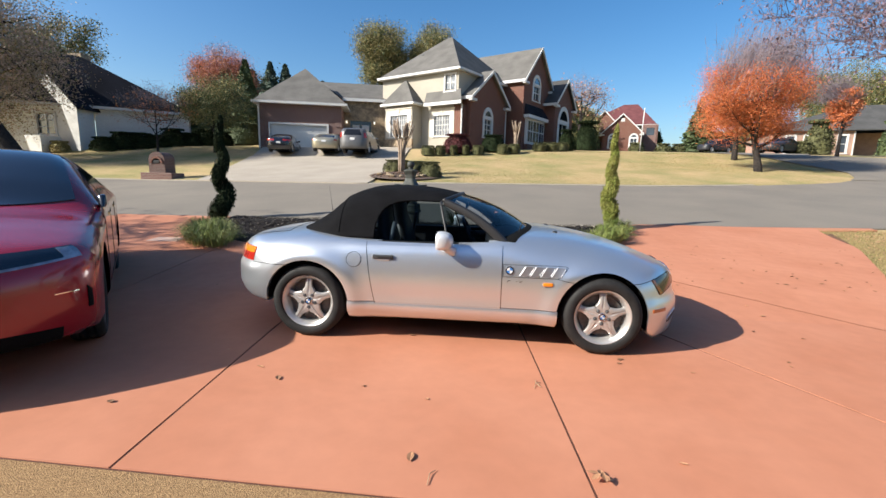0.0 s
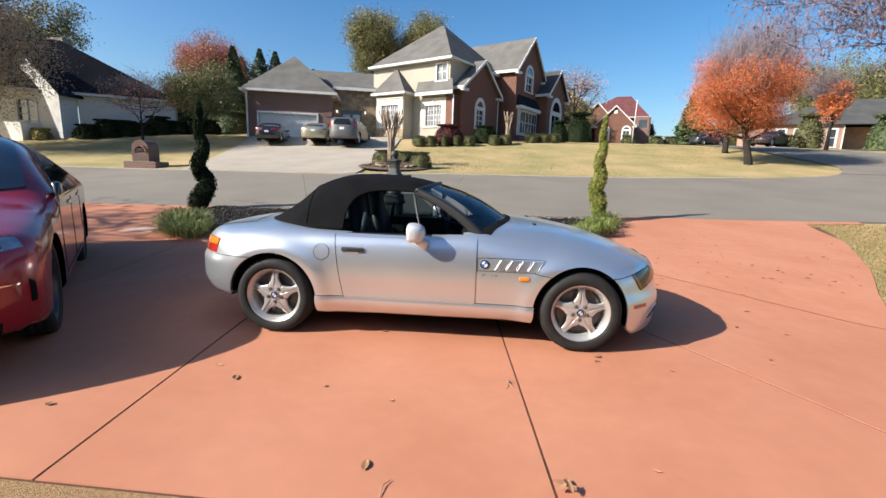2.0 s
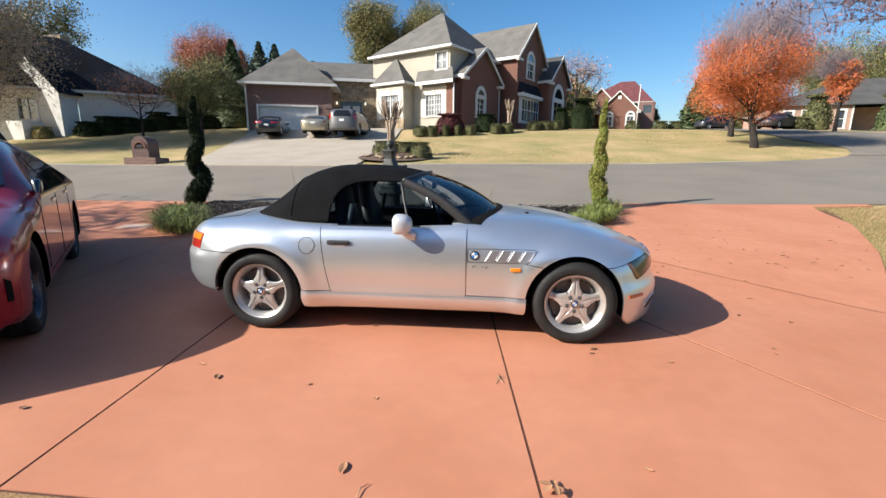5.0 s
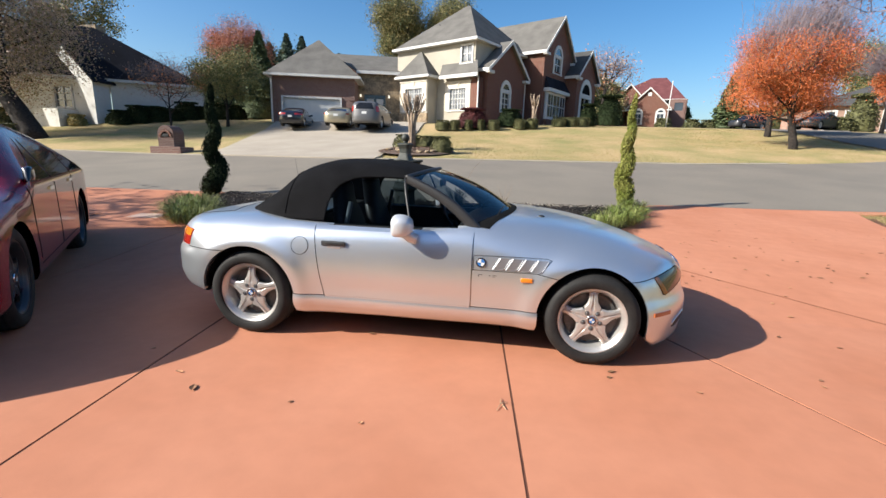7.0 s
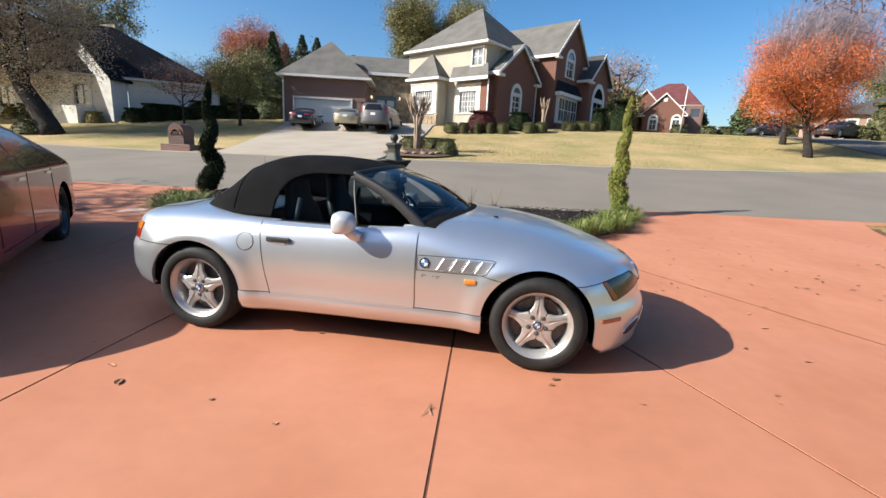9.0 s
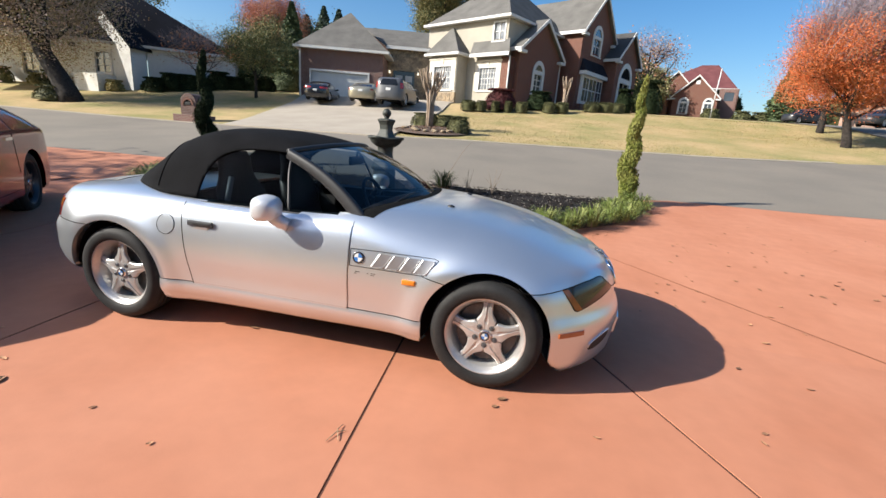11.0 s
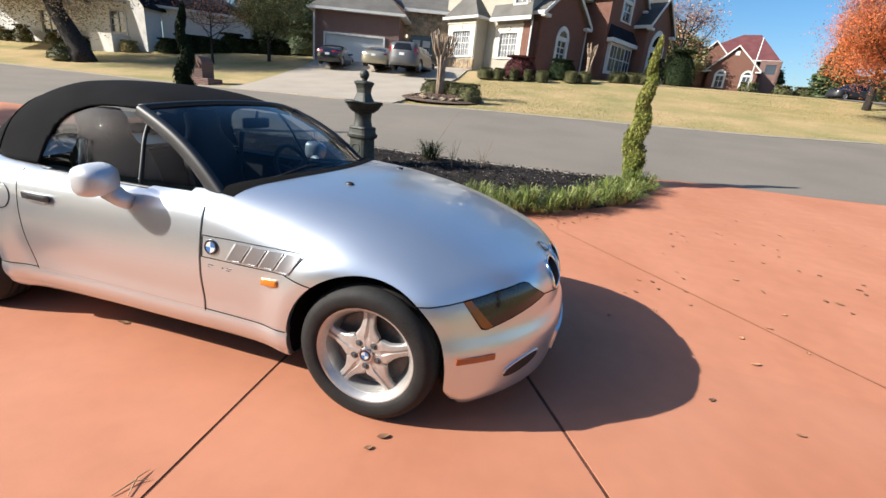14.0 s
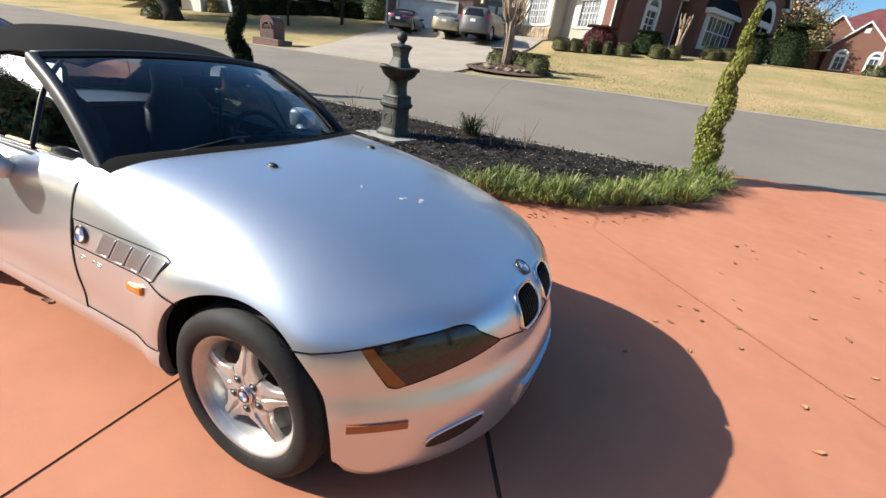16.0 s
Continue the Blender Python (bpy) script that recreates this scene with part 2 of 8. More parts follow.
def box_bm(x0, x1, y0, y1, z0, z1, bevel=0.0, bm=None):
    bm = bm or bmesh.new()
    vs = [bm.verts.new(p) for p in ((x0, y0, z0), (x1, y0, z0), (x1, y1, z0), (x0, y1, z0), (x0, y0, z1), (x1, y0, z1), (x1, y1, z1), (x0, y1, z1))]
    fs = [bm.faces.new([vs[i] for i in f]) for f in ((3, 2, 1, 0), (4, 5, 6, 7), (0, 1, 5, 4), (1, 2, 6, 5), (2, 3, 7, 6), (3, 0, 4, 7))]
    if bevel:
        es = list({e for f in fs for e in f.edges})
        bmesh.ops.bevel(bm, geom=es, offset=bevel, segments=2, profile=0.6, affect="EDGES", clamp_overlap=True)
    return bm


def lathe(profile, n=32, axis="Z"):
    """Turns (radius, height) points about an axis."""
    V, F = [], []
    for r, h in profile:
        for i in range(n):
            a = 2 * math.pi * i / n
            p = (r * math.cos(a), r * math.sin(a), h)
            V.append(p if axis == "Z" else (p[0], -p[2], p[1]))
    for j in range(len(profile) - 1):
        for i in range(n):
            a, b = j * n + i, j * n + (i + 1) % n
            F.append((a, b, b + n, a + n))
    return V, F


def tube(points, radii, n=8, cap=True):
    """A tapered round bar along points."""
    V, F = [], []
    pts = [Vector(p) for p in points]
    for i, p in enumerate(pts):
        d = (pts[min(i + 1, len(pts) - 1)] - pts[max(i - 1, 0)]).normalized()
        u = d.cross(Vector((0.31, 0.17, 0.93))).normalized()
        w = d.cross(u)
        r = radii[i] if hasattr(radii, "__len__") else radii
        for k in range(n):
            a = 2 * math.pi * k / n
            V.append(p + r * (math.cos(a) * u + math.sin(a) * w))
    for i in range(len(pts) - 1):
        for k in range(n):
            a, b = i * n + k, i * n + (k + 1) % n
            F.append((a, b, b + n, a + n))
    if cap:
        F.append(tuple(range(n))[::-1])
        F.append(tuple(range((len(pts) - 1) * n, len(pts) * n)))
    return V, F


def grid_faces(nu, nv, closed=False):
    F = []
    for i in range(nu - 1):
        for j in range(nv if closed else nv - 1):
            a, b = i * nv + j, i * nv + (j + 1) % nv
            F.append((a, b, b + nv, a + nv))
    return F


def merge(*meshes):
    V, F = [], []
    for v, f in meshes:
        o = len(V)
        V += list(v)
        F += [tuple(i + o for i in q) for q in f]
    return V, F


# ---- the lie of the land: level drive, road, rising lawn ----
LAND_Y = (-400, -20, 0.4, 1.67, 5.8, 14.5, 18.75, 26.8, 30, 38, 45, 70, 120, 900)
LAND_Z = (0, 0, 0, 0.09, 0.38, 1.2, 1.68, 2.87, 3.58, 4.3, 4.75, 6.4, 9.0, 9.0)


def land(y, x=0.0):
    """Height of the ground; it falls away towards the left."""
    fall = 0.45 * min(1.0, max(0.0, (-x - 2.0) / 15.0)) * float(np.interp(y, (2, 5, 17, 27, 34), (0, 0.8, 1, 0.45, 0)))
    return float(np.interp(y, LAND_Y, LAND_Z)) - fall


def near_edge(x):
    """The road's edge on this side."""
    return 5.62 + 0.10 * min(x, 1.0) + 0.075 * max(x - 1.0, 0.0) + 0.004 * max(x - 1.0, 0.0) ** 2 + 0.24 * min(1.0, max(0.0, (x - 2.6) / 0.9)) + 0.13 * math.exp(-((x - 4.3) / 1.2) ** 2) if x > 0 else 5.62 - 0.06 * x


def far_edge(x):
    """The road's edge across; it bends away to the right."""
    return float(np.interp(x, (-90, -24, -17, -10, -5.5, -1, 8, 12, 15.3, 17.1, 18.3, 19.3, 20.1, 24, 30, 90), (17.0, 15.8, 15.7, 14.7, 13.9, 14.1, 15.2, 16.4, 17.7, 18.7, 19.6, 20.8, 22.4, 24.5, 27.5, 58)))


def sheet(name, label, category, outline, material, lift, step=1.0, kind="structure", thick=0.12):
    """A paved strip that follows the land, given as (x, y_low, y_high) columns."""
    V, F = [], []
    cols = []
    for x, a, b in outline:
        cols.append([(x, y, land(y, x) + lift) for y in np.linspace(a, b, 24)])
    k = 24
    for c in cols:
        V += c
    for i in range(len(cols) - 1):
        for j in range(k - 1):
            a = i * k + j
            F.append((a, a + k, a + k + 1, a + 1))
    ob = mesh_ob(name, V, F, material)
    so = ob.modifiers.new("thickness", "SOLIDIFY")
    so.thickness, so.offset = thick, -1
    return tagged(ob, label, category, kind=kind)


# ---- ground, road, drives ----
ys = np.concatenate([np.linspace(-400, -20, 8), np.linspace(-16, 60, 115), np.linspace(66, 130, 14), np.linspace(160, 900, 8)])
xs = np.concatenate([np.linspace(-900, -120, 8), np.linspace(-100, 100, 101), np.linspace(120, 900, 8)])
V = []
for x in xs:
    for y in ys:
        V.append((x, y, land(y, x) - 0.035 + (0.03 * noise.noise((x * 0.12, y * 0.12, 0)) if y > 16 else 0)))
F = []
n = len(ys)
for i in range(len(xs) - 1):
    for j in range(n - 1):
        a = i * n + j
        F.append((a, a + n, a + n + 1, a + 1))
tagged(mesh_ob("ground", V, F, M_lawn, smooth=True), "dry tan and green autumn lawn", "lawn", kind="structure")

cols = [(x, near_edge(x) - 0.02, far_edge(x)) for x in list(np.linspace(-90, -20, 15)) + list(np.linspace(-18, 30, 49)) + list(np.linspace(34, 90, 12))]
sheet("road", "grey worn asphalt street", "road", cols, M_road, 0.0)
cols = [(x, far_edge(x), far_edge(x) + 0.32) for x in np.linspace(-60, 12, 80)]
sheet("kerb", "low pale concrete road edging", "kerb", cols, M_curb, 0.015)

# side street behind the far lawn
def side_left(y):
    """The lawn's edge along the side street."""
    return float(np.interp(y, (19, 20.8, 22.5, 24.2, 26.7, 29.2, 33.3, 41, 64, 90), (17.6, 19.3, 20.15, 20.4, 20.3, 19.6, 19.1, 19.6, 25, 27)))


V = []
for y in np.linspace(19.5, 90, 90):
    xl, xr = side_left(y), float(np.interp(y, (19.5, 26, 29, 30.5, 33, 41, 64, 90), (26, 30, 29.5, 26, 25, 30, 37, 37)))
    V += [(x, y, land(y, x) + 0.02) for x in np.linspace(xl, xr, 9)]
tagged(mesh_ob("side_road", V, grid_faces(90, 9), M_road), "grey asphalt side street beyond the lawn", "road", kind="structure")

# the neighbour's concrete driveway
V, F = [], []
L0, L1 = (-13.6, -4.9), (-18.2, -6.4)
for j in range(30):
    k = j / 29
    xl, xr = L0[0] + (L1[0] - L0[0]) * k ** 0.9, L0[1] + (L1[1] - L0[1]) * k
    for i in range(16):
        x = xl + (xr - xl) * i / 15
        y0 = far_edge(x) + 0.02
        y = y0 + (30.3 + 3.0 * max(0.0, (x + 13.0) / 5.0) - y0) * k
        V.append((x, y, land(y, x) + 0.05))
ob = mesh_ob("driveway", V, grid_faces(30, 16), M_concrete)
tagged(ob, "wide pale concrete driveway across the street", "driveway", kind="structure")
so = ob.modifiers.new("thickness", "SOLIDIFY")
so.thickness = 0.1

# ---- red stained drive: slabs with sawn joints ----
# the round island bed it encloses: bed outline by angle
BED_C, BED_RX, BED_RY = (-1.35, 5.9), 4.65, 3.35


def bed_low(x):
    """The bed's rounded edge towards the drive."""
    u = (x - BED_C[0]) / BED_RX
    return BED_C[1] - BED_RY * math.sqrt(max(0.0, 1 - abs(u) ** 2.6)) if abs(u) < 1 else 99.0


def lawn_edge(y):
    """Where the drive ends at the right-hand lawn."""
    return float(np.interp(y, (-30, -8, -2.0, -0.3, 1.2, 2.5, 4.5, 5.6, 6.4), (2.6, 2.9, 3.5, 4.25, 5.1, 6.05, 7.2, 7.5, 7.75)))


drive = thing("drive", "terracotta red stained concrete drive with sawn joints", "driveway", kind="structure")
G, YA = 0.0075, -2.605


def fold(bm):
    """Cuts a flat outline where the ground changes its slope."""
    for c in (0.4, 1.67, 2.0, 3.0, 4.0, 5.0, 5.8):
        bmesh.ops.bisect_plane(bm, geom=bm.verts[:] + bm.edges[:] + bm.faces[:], plane_co=(0, c, 0), plane_no=(0, 1, 0))
    for c in (-2, -4.5, -7, -9.5, -12):
        bmesh.ops.bisect_plane(bm, geom=bm.verts[:] + bm.edges[:] + bm.faces[:], plane_co=(c, 0, 0), plane_no=(1, 0, 0))


def slab(points):
    """One slab from its outline; it follows the land and has cut sides."""
    bm = bmesh.new()
    bm.faces.new([bm.verts.new((x, y, 0)) for x, y in points])
    bm.normal_update()
    bmesh.ops.triangulate(bm, faces=bm.faces[:], ngon_method="EAR_CLIP")
    fold(bm)
    bmesh.ops.recalc_face_normals(bm, faces=bm.faces[:])
    if bm.faces[:][0].normal.z < 0:
        bmesh.ops.reverse_faces(bm, faces=bm.faces[:])
    rim = [e for e in bm.edges if len(e.link_faces) == 1]
    r = bmesh.ops.extrude_edge_only(bm, edges=rim)
    low = {v for v in r["geom"] if isinstance(v, bmesh.types.BMVert)}
    for v in bm.verts:
        v.co.z = land(v.co.y, v.co.x) - (0.07 if v in low else 0.0)
    return part("slab", bm, M_red, drive)


def joint_a(y, k=0):
    """The joints that run back from the street side, 2.33 m apart."""
    return -1.595 - 0.100 * (y + 1.0) + 2.31 * k if k < 1 else 0.693 - 0.086 * (y + 1.0)


def line(f, y0, y1, n=2):
    return [(f(y), y) for y in np.linspace(y0, y1, n)]


def bed_arc(x0, x1, n=24, into=0.05):
    return [(x, min(bed_low(x) + into, near_edge(x))) for x in np.linspace(x0, x1, n)]


XR = BED_C[0] + BED_RX - 0.02
XL = BED_C[0] - BED_RX + 0.02
C0, C1 = (1.885, -0.15), (1.885 + 0.57 * (-0.15 - YA), YA)          # slanting joint ahead of the roadster
D0, D1 = (1.93, 2.55), (4.36, 0.10)           # joint across the right-hand arm
slab([(joint_a(YA, 0) + G, YA), (joint_a(YA, 1) - G, YA)] + [(joint_a(2.1, 1) - G, 2.1)] + bed_arc(joint_a(2.2, 1) - G, joint_a(2.2, 0) + G))
for k in (-1, -2, -3):
    x1 = joint_a(2.2, k + 1) - G
    x0 = joint_a(2.2, k) + G
    arc = bed_arc(x1, max(x0, XL), 16) if x1 > XL else [(x1, 2.9)]
    slab([(joint_a(YA, k) + G, YA), (joint_a(YA, k + 1) - G, YA)] + arc + ([(x0, arc[-1][1])] if x0 < XL else []))
slab([(joint_a(YA, 1) + G, YA), (C1[0] - G, YA), (C0[0] - G, C0[1] - G), (joint_a(-0.05, 1) + G, -0.06)])
edge = [(lawn_edge(y), y) for y in np.linspace(YA, D1[1] - 0.01, 14)]
slab([(joint_a(-0.04, 1) + G, -0.04), (C0[0] + G, C0[1] + G), (C1[0] + G, YA)] + edge + [(D0[0] - 0.004, D0[1] - 0.004)] + bed_arc(D0[0] - 0.008, joint_a(2.2, 1) + G, 14))
edge = [(lawn_edge(y), y) for y in np.linspace(D1[1] + 0.008, 6.3, 16)] + [(9.2, 6.62), (9.2, near_edge(9.2) + 0.01)]
slab([(D0[0] + 0.004, D0[1] + 0.004)] + edge + [(x, near_edge(x) + 0.01) for x in np.linspace(8.6, XR, 10)] + bed_arc(XR, D0[0] + 0.008, 24))
xk = joint_a(2.2, -3) - G
slab([(-14.0, YA), (joint_a(YA, -3) - G, YA), (xk, 2.9), (xk, 2.92), (-14.0, 2.92)])
slab([(-14.2, 2.94), (XL + 0.05, 2.94)] + [(2 * BED_C[0] - x, y) for x, y in [(x, min(bed_low(x) + 0.05, 5.2)) for x in np.linspace(XR - 0.35, XR, 8)] if y > 2.96] + [(XL, near_edge(XL) + 0.01)] + [(x, near_edge(x) + 0.01) for x in np.linspace(-6.5, -14.2, 8)])
bm = bmesh.new()
bm.faces.new([bm.verts.new((x, y, 0)) for x, y in [(-14, -2.65), (3.2, -2.65), (4.0, -0.3), (7.4, 5.0), (7.8, 6.0), (3.3, 5.8), (-6.0, 5.8), (-14, 6.2)]])
bmesh.ops.triangulate(bm, faces=bm.faces[:])
fold(bm)
for v in bm.verts:
    v.co.z = land(v.co.y, v.co.x) - (0.004 if v.co.x > -2.1 else 0.014)
part("joint_filler", bm, M_joint, drive, "dark filler in the joints")
M_jointcover = mat("joint_seal", (0.455, 0.19, 0.11), 0.9, spec=0.1, var=0.06, scale=8)
# strip added over the right-hand arm's joint to hide its sunlit edge
V = []
for k in np.linspace(0, 1, 60):
    x, y = D0[0] + (lawn_edge(D1[1]) - D0[0]) * k, D0[1] + (D1[1] - D0[1]) * k
    for q in (-0.011, 0.011):
        V.append((x + q * 0.7, y + q * 0.7, land(y) + 0.003))
mesh_ob("joint_seal", V, grid_faces(60, 2), M_jointcover, drive, "thin strip added over the joint")
# short strip added to hide the dark wedge towards the bed
V = []
for k in np.linspace(0, 1, 6):
    y = D0[1] - 0.01 + (bed_low(D0[0]) + 0.06 - D0[1]) * k
    V += [(D0[0] - 0.014, y, land(y) + 0.0015), (D0[0] + 0.014, y, land(y) + 0.0015)]
mesh_ob("joint_seal", V, grid_faces(6, 2), M_jointcover, drive, "thin strip added over the joint")
# exposed aggregate apron behind
ob = part("apron", box_bm(-16, 3.3, -14, YA - 0.012, -0.10, 0.0, 0.006), M_agg, None)
tagged(ob, "brown exposed-aggregate concrete apron", "apron", kind="structure")

# ---- mulch bed ----
V = []
bx = np.linspace(BED_C[0] - BED_RX + 0.01, BED_C[0] + BED_RX - 0.01, 60)
for x in bx:
    a, b = bed_low(x), near_edge(x) - 0.14
    a = min(a, b - 0.02)
    for j in range(22):
        y = a + (b - a) * j / 21
        e = min(1.0, min(j, 21 - j) / 3)
        V.append((x, y, land(y, x) + 0.01 + 0.035 * e + 0.02 * noise.noise((x * 2, y * 2, 1)) * e))
ob = mesh_ob("mulch_bed", V, grid_faces(60, 22), M_mulch, smooth=True)
so = ob.modifiers.new("thickness", "SOLIDIFY")
so.thickness, so.offset = 0.1, 1
tagged(ob, "dark brown mulch planting bed", "flower bed", kind="structure")
ob = sheet("bed_edging", "narrow pale concrete strip along the road", "edging", [(x, near_edge(x) - 0.16, near_edge(x) - 0.03) for x in np.linspace(-6.0, 3.2, 30)], M_curb, 0.02)


# ---- the roadster's shape: side, plan and nose outlines blended into one smooth solid ----
def curve(x, xs, ys):
    """A smooth line through knots."""
    xs, ys = np.asarray(xs, float), np.asarray(ys, float)
    m = np.gradient(ys, xs)
    x = np.clip(x, xs[0], xs[-1])
    i = np.clip(np.searchsorted(xs, x) - 1, 0, len(xs) - 2)
    h = xs[i + 1] - xs[i]
    t = (x - xs[i]) / h
    return (2 * t**3 - 3 * t**2 + 1) * ys[i] + (t**3 - 2 * t**2 + t) * h * m[i] + (-2 * t**3 + 3 * t**2) * ys[i + 1] + (t**3 - t**2) * h * m[i + 1]


def smax(a, b, k):
    h = np.maximum(k - np.abs(a - b), 0) / k
    return np.maximum(a, b) + h * h * k / 4


HUB_X, HUB_Z, ARCH_R = 1.223, 0.315, 0.362
TOP_X = (-2.12, -2.0, -1.85, -1.6, -1.3, -0.9, -0.4, 0.1, 0.45, 0.7, 0.95, 1.2, 1.4, 1.6, 1.75, 1.88, 1.98)
TOP_Z = (0.735, 0.80, 0.845, 0.885, 0.91, 0.907, 0.885, 0.902, 0.952, 0.95, 0.932, 0.895, 0.85, 0.787, 0.733, 0.68, 0.625)
WID_X = (-2.1, -1.9, -1.7, -1.45, -1.2, -0.9, -0.5, 0.0, 0.5, 0.9, 1.2, 1.45, 1.7, 1.9)
WID_Y = (0.74, 0.79, 0.825, 0.853, 0.862, 0.848, 0.835, 0.832, 0.832, 0.836, 0.848, 0.842, 0.80, 0.74)


def body_f(x, y, z):
    """Below nought inside the body."""
    ay = np.abs(y)
    w = curve(x, WID_X, WID_Y)
    crown = curve(x, (-2.1, -1.6, -1.0, -0.5, 0.3, 0.9, 1.4, 1.9), (0.07, 0.06, 0.05, 0.05, 0.06, 0.075, 0.09, 0.12))
    top = curve(x, TOP_X, TOP_Z) - crown * (ay / 0.8) ** 2.6
    arch = np.zeros_like(x)
    for hx in (-HUB_X, HUB_X):
        r = np.hypot(x - hx, np.maximum(z - HUB_Z, 0))
        arch = arch + 0.020 * np.exp(-((r - 0.40) / 0.075) ** 2) * (z > 0.1)
    side = w + arch - 0.55 * np.maximum(z - 0.52, 0) ** 2 - 0.35 * np.maximum(0.46 - z, 0) ** 2 - 0.012 * np.exp(-((z - 0.40) / 0.07) ** 2) * np.exp(-(x / 0.75) ** 4)
    side = side - 1.0 * np.maximum(0.37 - z, 0) ** 2 * np.exp(-(x / 0.78) ** 6)
    lip = 0.048 / (1 + np.exp((z - 0.443) / 0.021)) * np.clip((x - 1.42) / 0.2, 0, 1)
    lip = lip + 0.030 / (1 + np.exp((z - 0.605) / 0.012)) * np.clip((-1.60 - x) / 0.15, 0, 1)
    side = side + lip + 0.03 * np.clip((x - 1.45) / 0.2, 0, 1) * np.clip((0.40 - z) / 0.2, 0, 1)
    front = 1.972 + lip - 0.40 * (ay / 0.8) ** 2.5 - 0.42 * np.maximum(z - 0.50, 0) ** 1.5 - 0.14 * np.maximum(0.34 - z, 0)
    rear = -2.07 - lip + 0.34 * (ay / 0.8) ** 2.8 + 0.30 * np.maximum(z - 0.60, 0) ** 1.3 + 0.45 * np.maximum(0.42 - z, 0)
    low = curve(x, (-2.1, -1.6, -1.0, 0, 1.0, 1.6, 1.95), (0.33, 0.29, 0.20, 0.19, 0.19, 0.13, 0.125))
    low = low + 0.075 * np.clip((1.68 - x) / 0.095, 0, 1) ** 2 * np.clip((x - 1.0) / 0.3, 0, 1)
    k = curve(x, (-2.1, -1.4, -0.75, -0.3, 0.35, 0.8, 1.3, 1.9), (0.20, 0.17, 0.10, 0.06, 0.10, 0.22, 0.30, 0.26))
    f = smax(z - top, ay - side, k)
    f = smax(f, x - front, 0.09)
    f = smax(f, rear - x, 0.14)
    return smax(f, low - z, 0.06)


def cast(o, d, far=2.6, f=body_f):
    """Where rays from inside leave the body."""
    o, d = np.asarray(o, float), np.asarray(d, float)
    lo, hi = np.zeros(len(o)), np.full(len(o), far)
    for _ in range(34):
        mid = (lo + hi) / 2
        p = o + mid[:, None] * d
        ins = f(p[:, 0], p[:, 1], p[:, 2]) < 0
        lo, hi = np.where(ins, mid, lo), np.where(ins, hi, mid)
    return o + lo[:, None] * d


def normals(p, f=body_f):
    e, g = 1e-3, []
    for k in range(3):
        a, b = p.copy(), p.copy()
        a[:, k] += e
        b[:, k] -= e
        g.append(f(a[:, 0], a[:, 1], a[:, 2]) - f(b[:, 0], b[:, 1], b[:, 2]))
    n = np.stack(g, 1)
    return n / np.linalg.norm(n, axis=1, keepdims=True)


def side_y(x, z, s=-1):
    """The body's flank at (x, z): s -1 the right side, 1 the left."""
    x, z = np.broadcast_arrays(np.asarray(x, float), np.asarray(z, float))
    o = np.stack([x.ravel(), np.zeros(x.size), z.ravel()], 1)
    return cast(o, np.tile([0.0, s, 0.0], (x.size, 1)), 1.2)


def top_z(x, y):
    x, y = np.broadcast_arrays(np.asarray(x, float), np.asarray(y, float))
    o = np.stack([x.ravel(), y.ravel(), np.full(x.size, 0.5)], 1)
    return cast(o, np.tile([0.0, 0.0, 1.0], (x.size, 1)), 1.0)


def nose_p(az, z, ox=1.0):
    """The nose or tail seen along level rays from the middle: az in degrees from straight ahead, minus to the right side."""
    az, z = np.broadcast_arrays(np.radians(np.asarray(az, float)), np.asarray(z, float))
    o = np.stack([np.full(az.size, ox), np.zeros(az.size), z.ravel()], 1)
    s = 1 if ox > 0 else -1
    return cast(o, np.stack([s * np.cos(az.ravel()), np.sin(az.ravel()), np.zeros(az.size)], 1), 1.6)


def panel(name, p, nu, nv, material, parent, off=0.003, depth=0.008, label="", f=body_f, flip=False):
    """A shaped panel that lies on the body: points p in an nu by nv grid, lifted by off, with turned-in edges."""
    n = normals(p, f)
    V = [tuple(q) for q in p + off * n]
    F = grid_faces(nu, nv)
    rim = [j for j in range(nv)] + [i * nv + nv - 1 for i in range(1, nu)] + [(nu - 1) * nv + j for j in range(nv - 2, -1, -1)] + [i * nv for i in range(nu - 2, 0, -1)]
    k = len(V)
    V += [tuple(p[i] + (off - depth) * n[i]) for i in rim]
    for a in range(len(rim)):
        b = (a + 1) % len(rim)
        F.append((rim[a], k + a, k + b, rim[b]))
    ob = mesh_ob(name, V, F, material, parent, label)
    bm = bmesh.new()
    bm.from_mesh(ob.data)
    bmesh.ops.recalc_face_normals(bm, faces=bm.faces)
    c = bm.faces[:] and sum((q.normal.dot(Vector(n[min(q.verts[0].index, len(n) - 1)])) for q in bm.faces[: nu]), 0)
    if c < 0:
        bmesh.ops.reverse_faces(bm, faces=bm.faces)
    for q in bm.faces:
        q.smooth = True
    for e in bm.edges:
        if len(e.link_faces) == 2 and e.calc_face_angle(0) > 0.6:
            e.smooth = False
    bm.to_mesh(ob.data)
    bm.free()
    return ob


def seam(name, pts, parent, r=0.0019, f=body_f, material=None):
    """A dark panel gap along points of the body."""
    pts = np.asarray(pts, float)
    n = normals(pts, f)
    V, F = tube([tuple(q) for q in pts + 0.0012 * n], r, 6)
    return mesh_ob(name, V, F, material or M_dark, parent, smooth=True)


def bar(name, points, radii, material, parent, label="", n=10):
    V, F = tube(points, radii, n)
    return mesh_ob(name, V, F, material, parent, label, smooth=True)


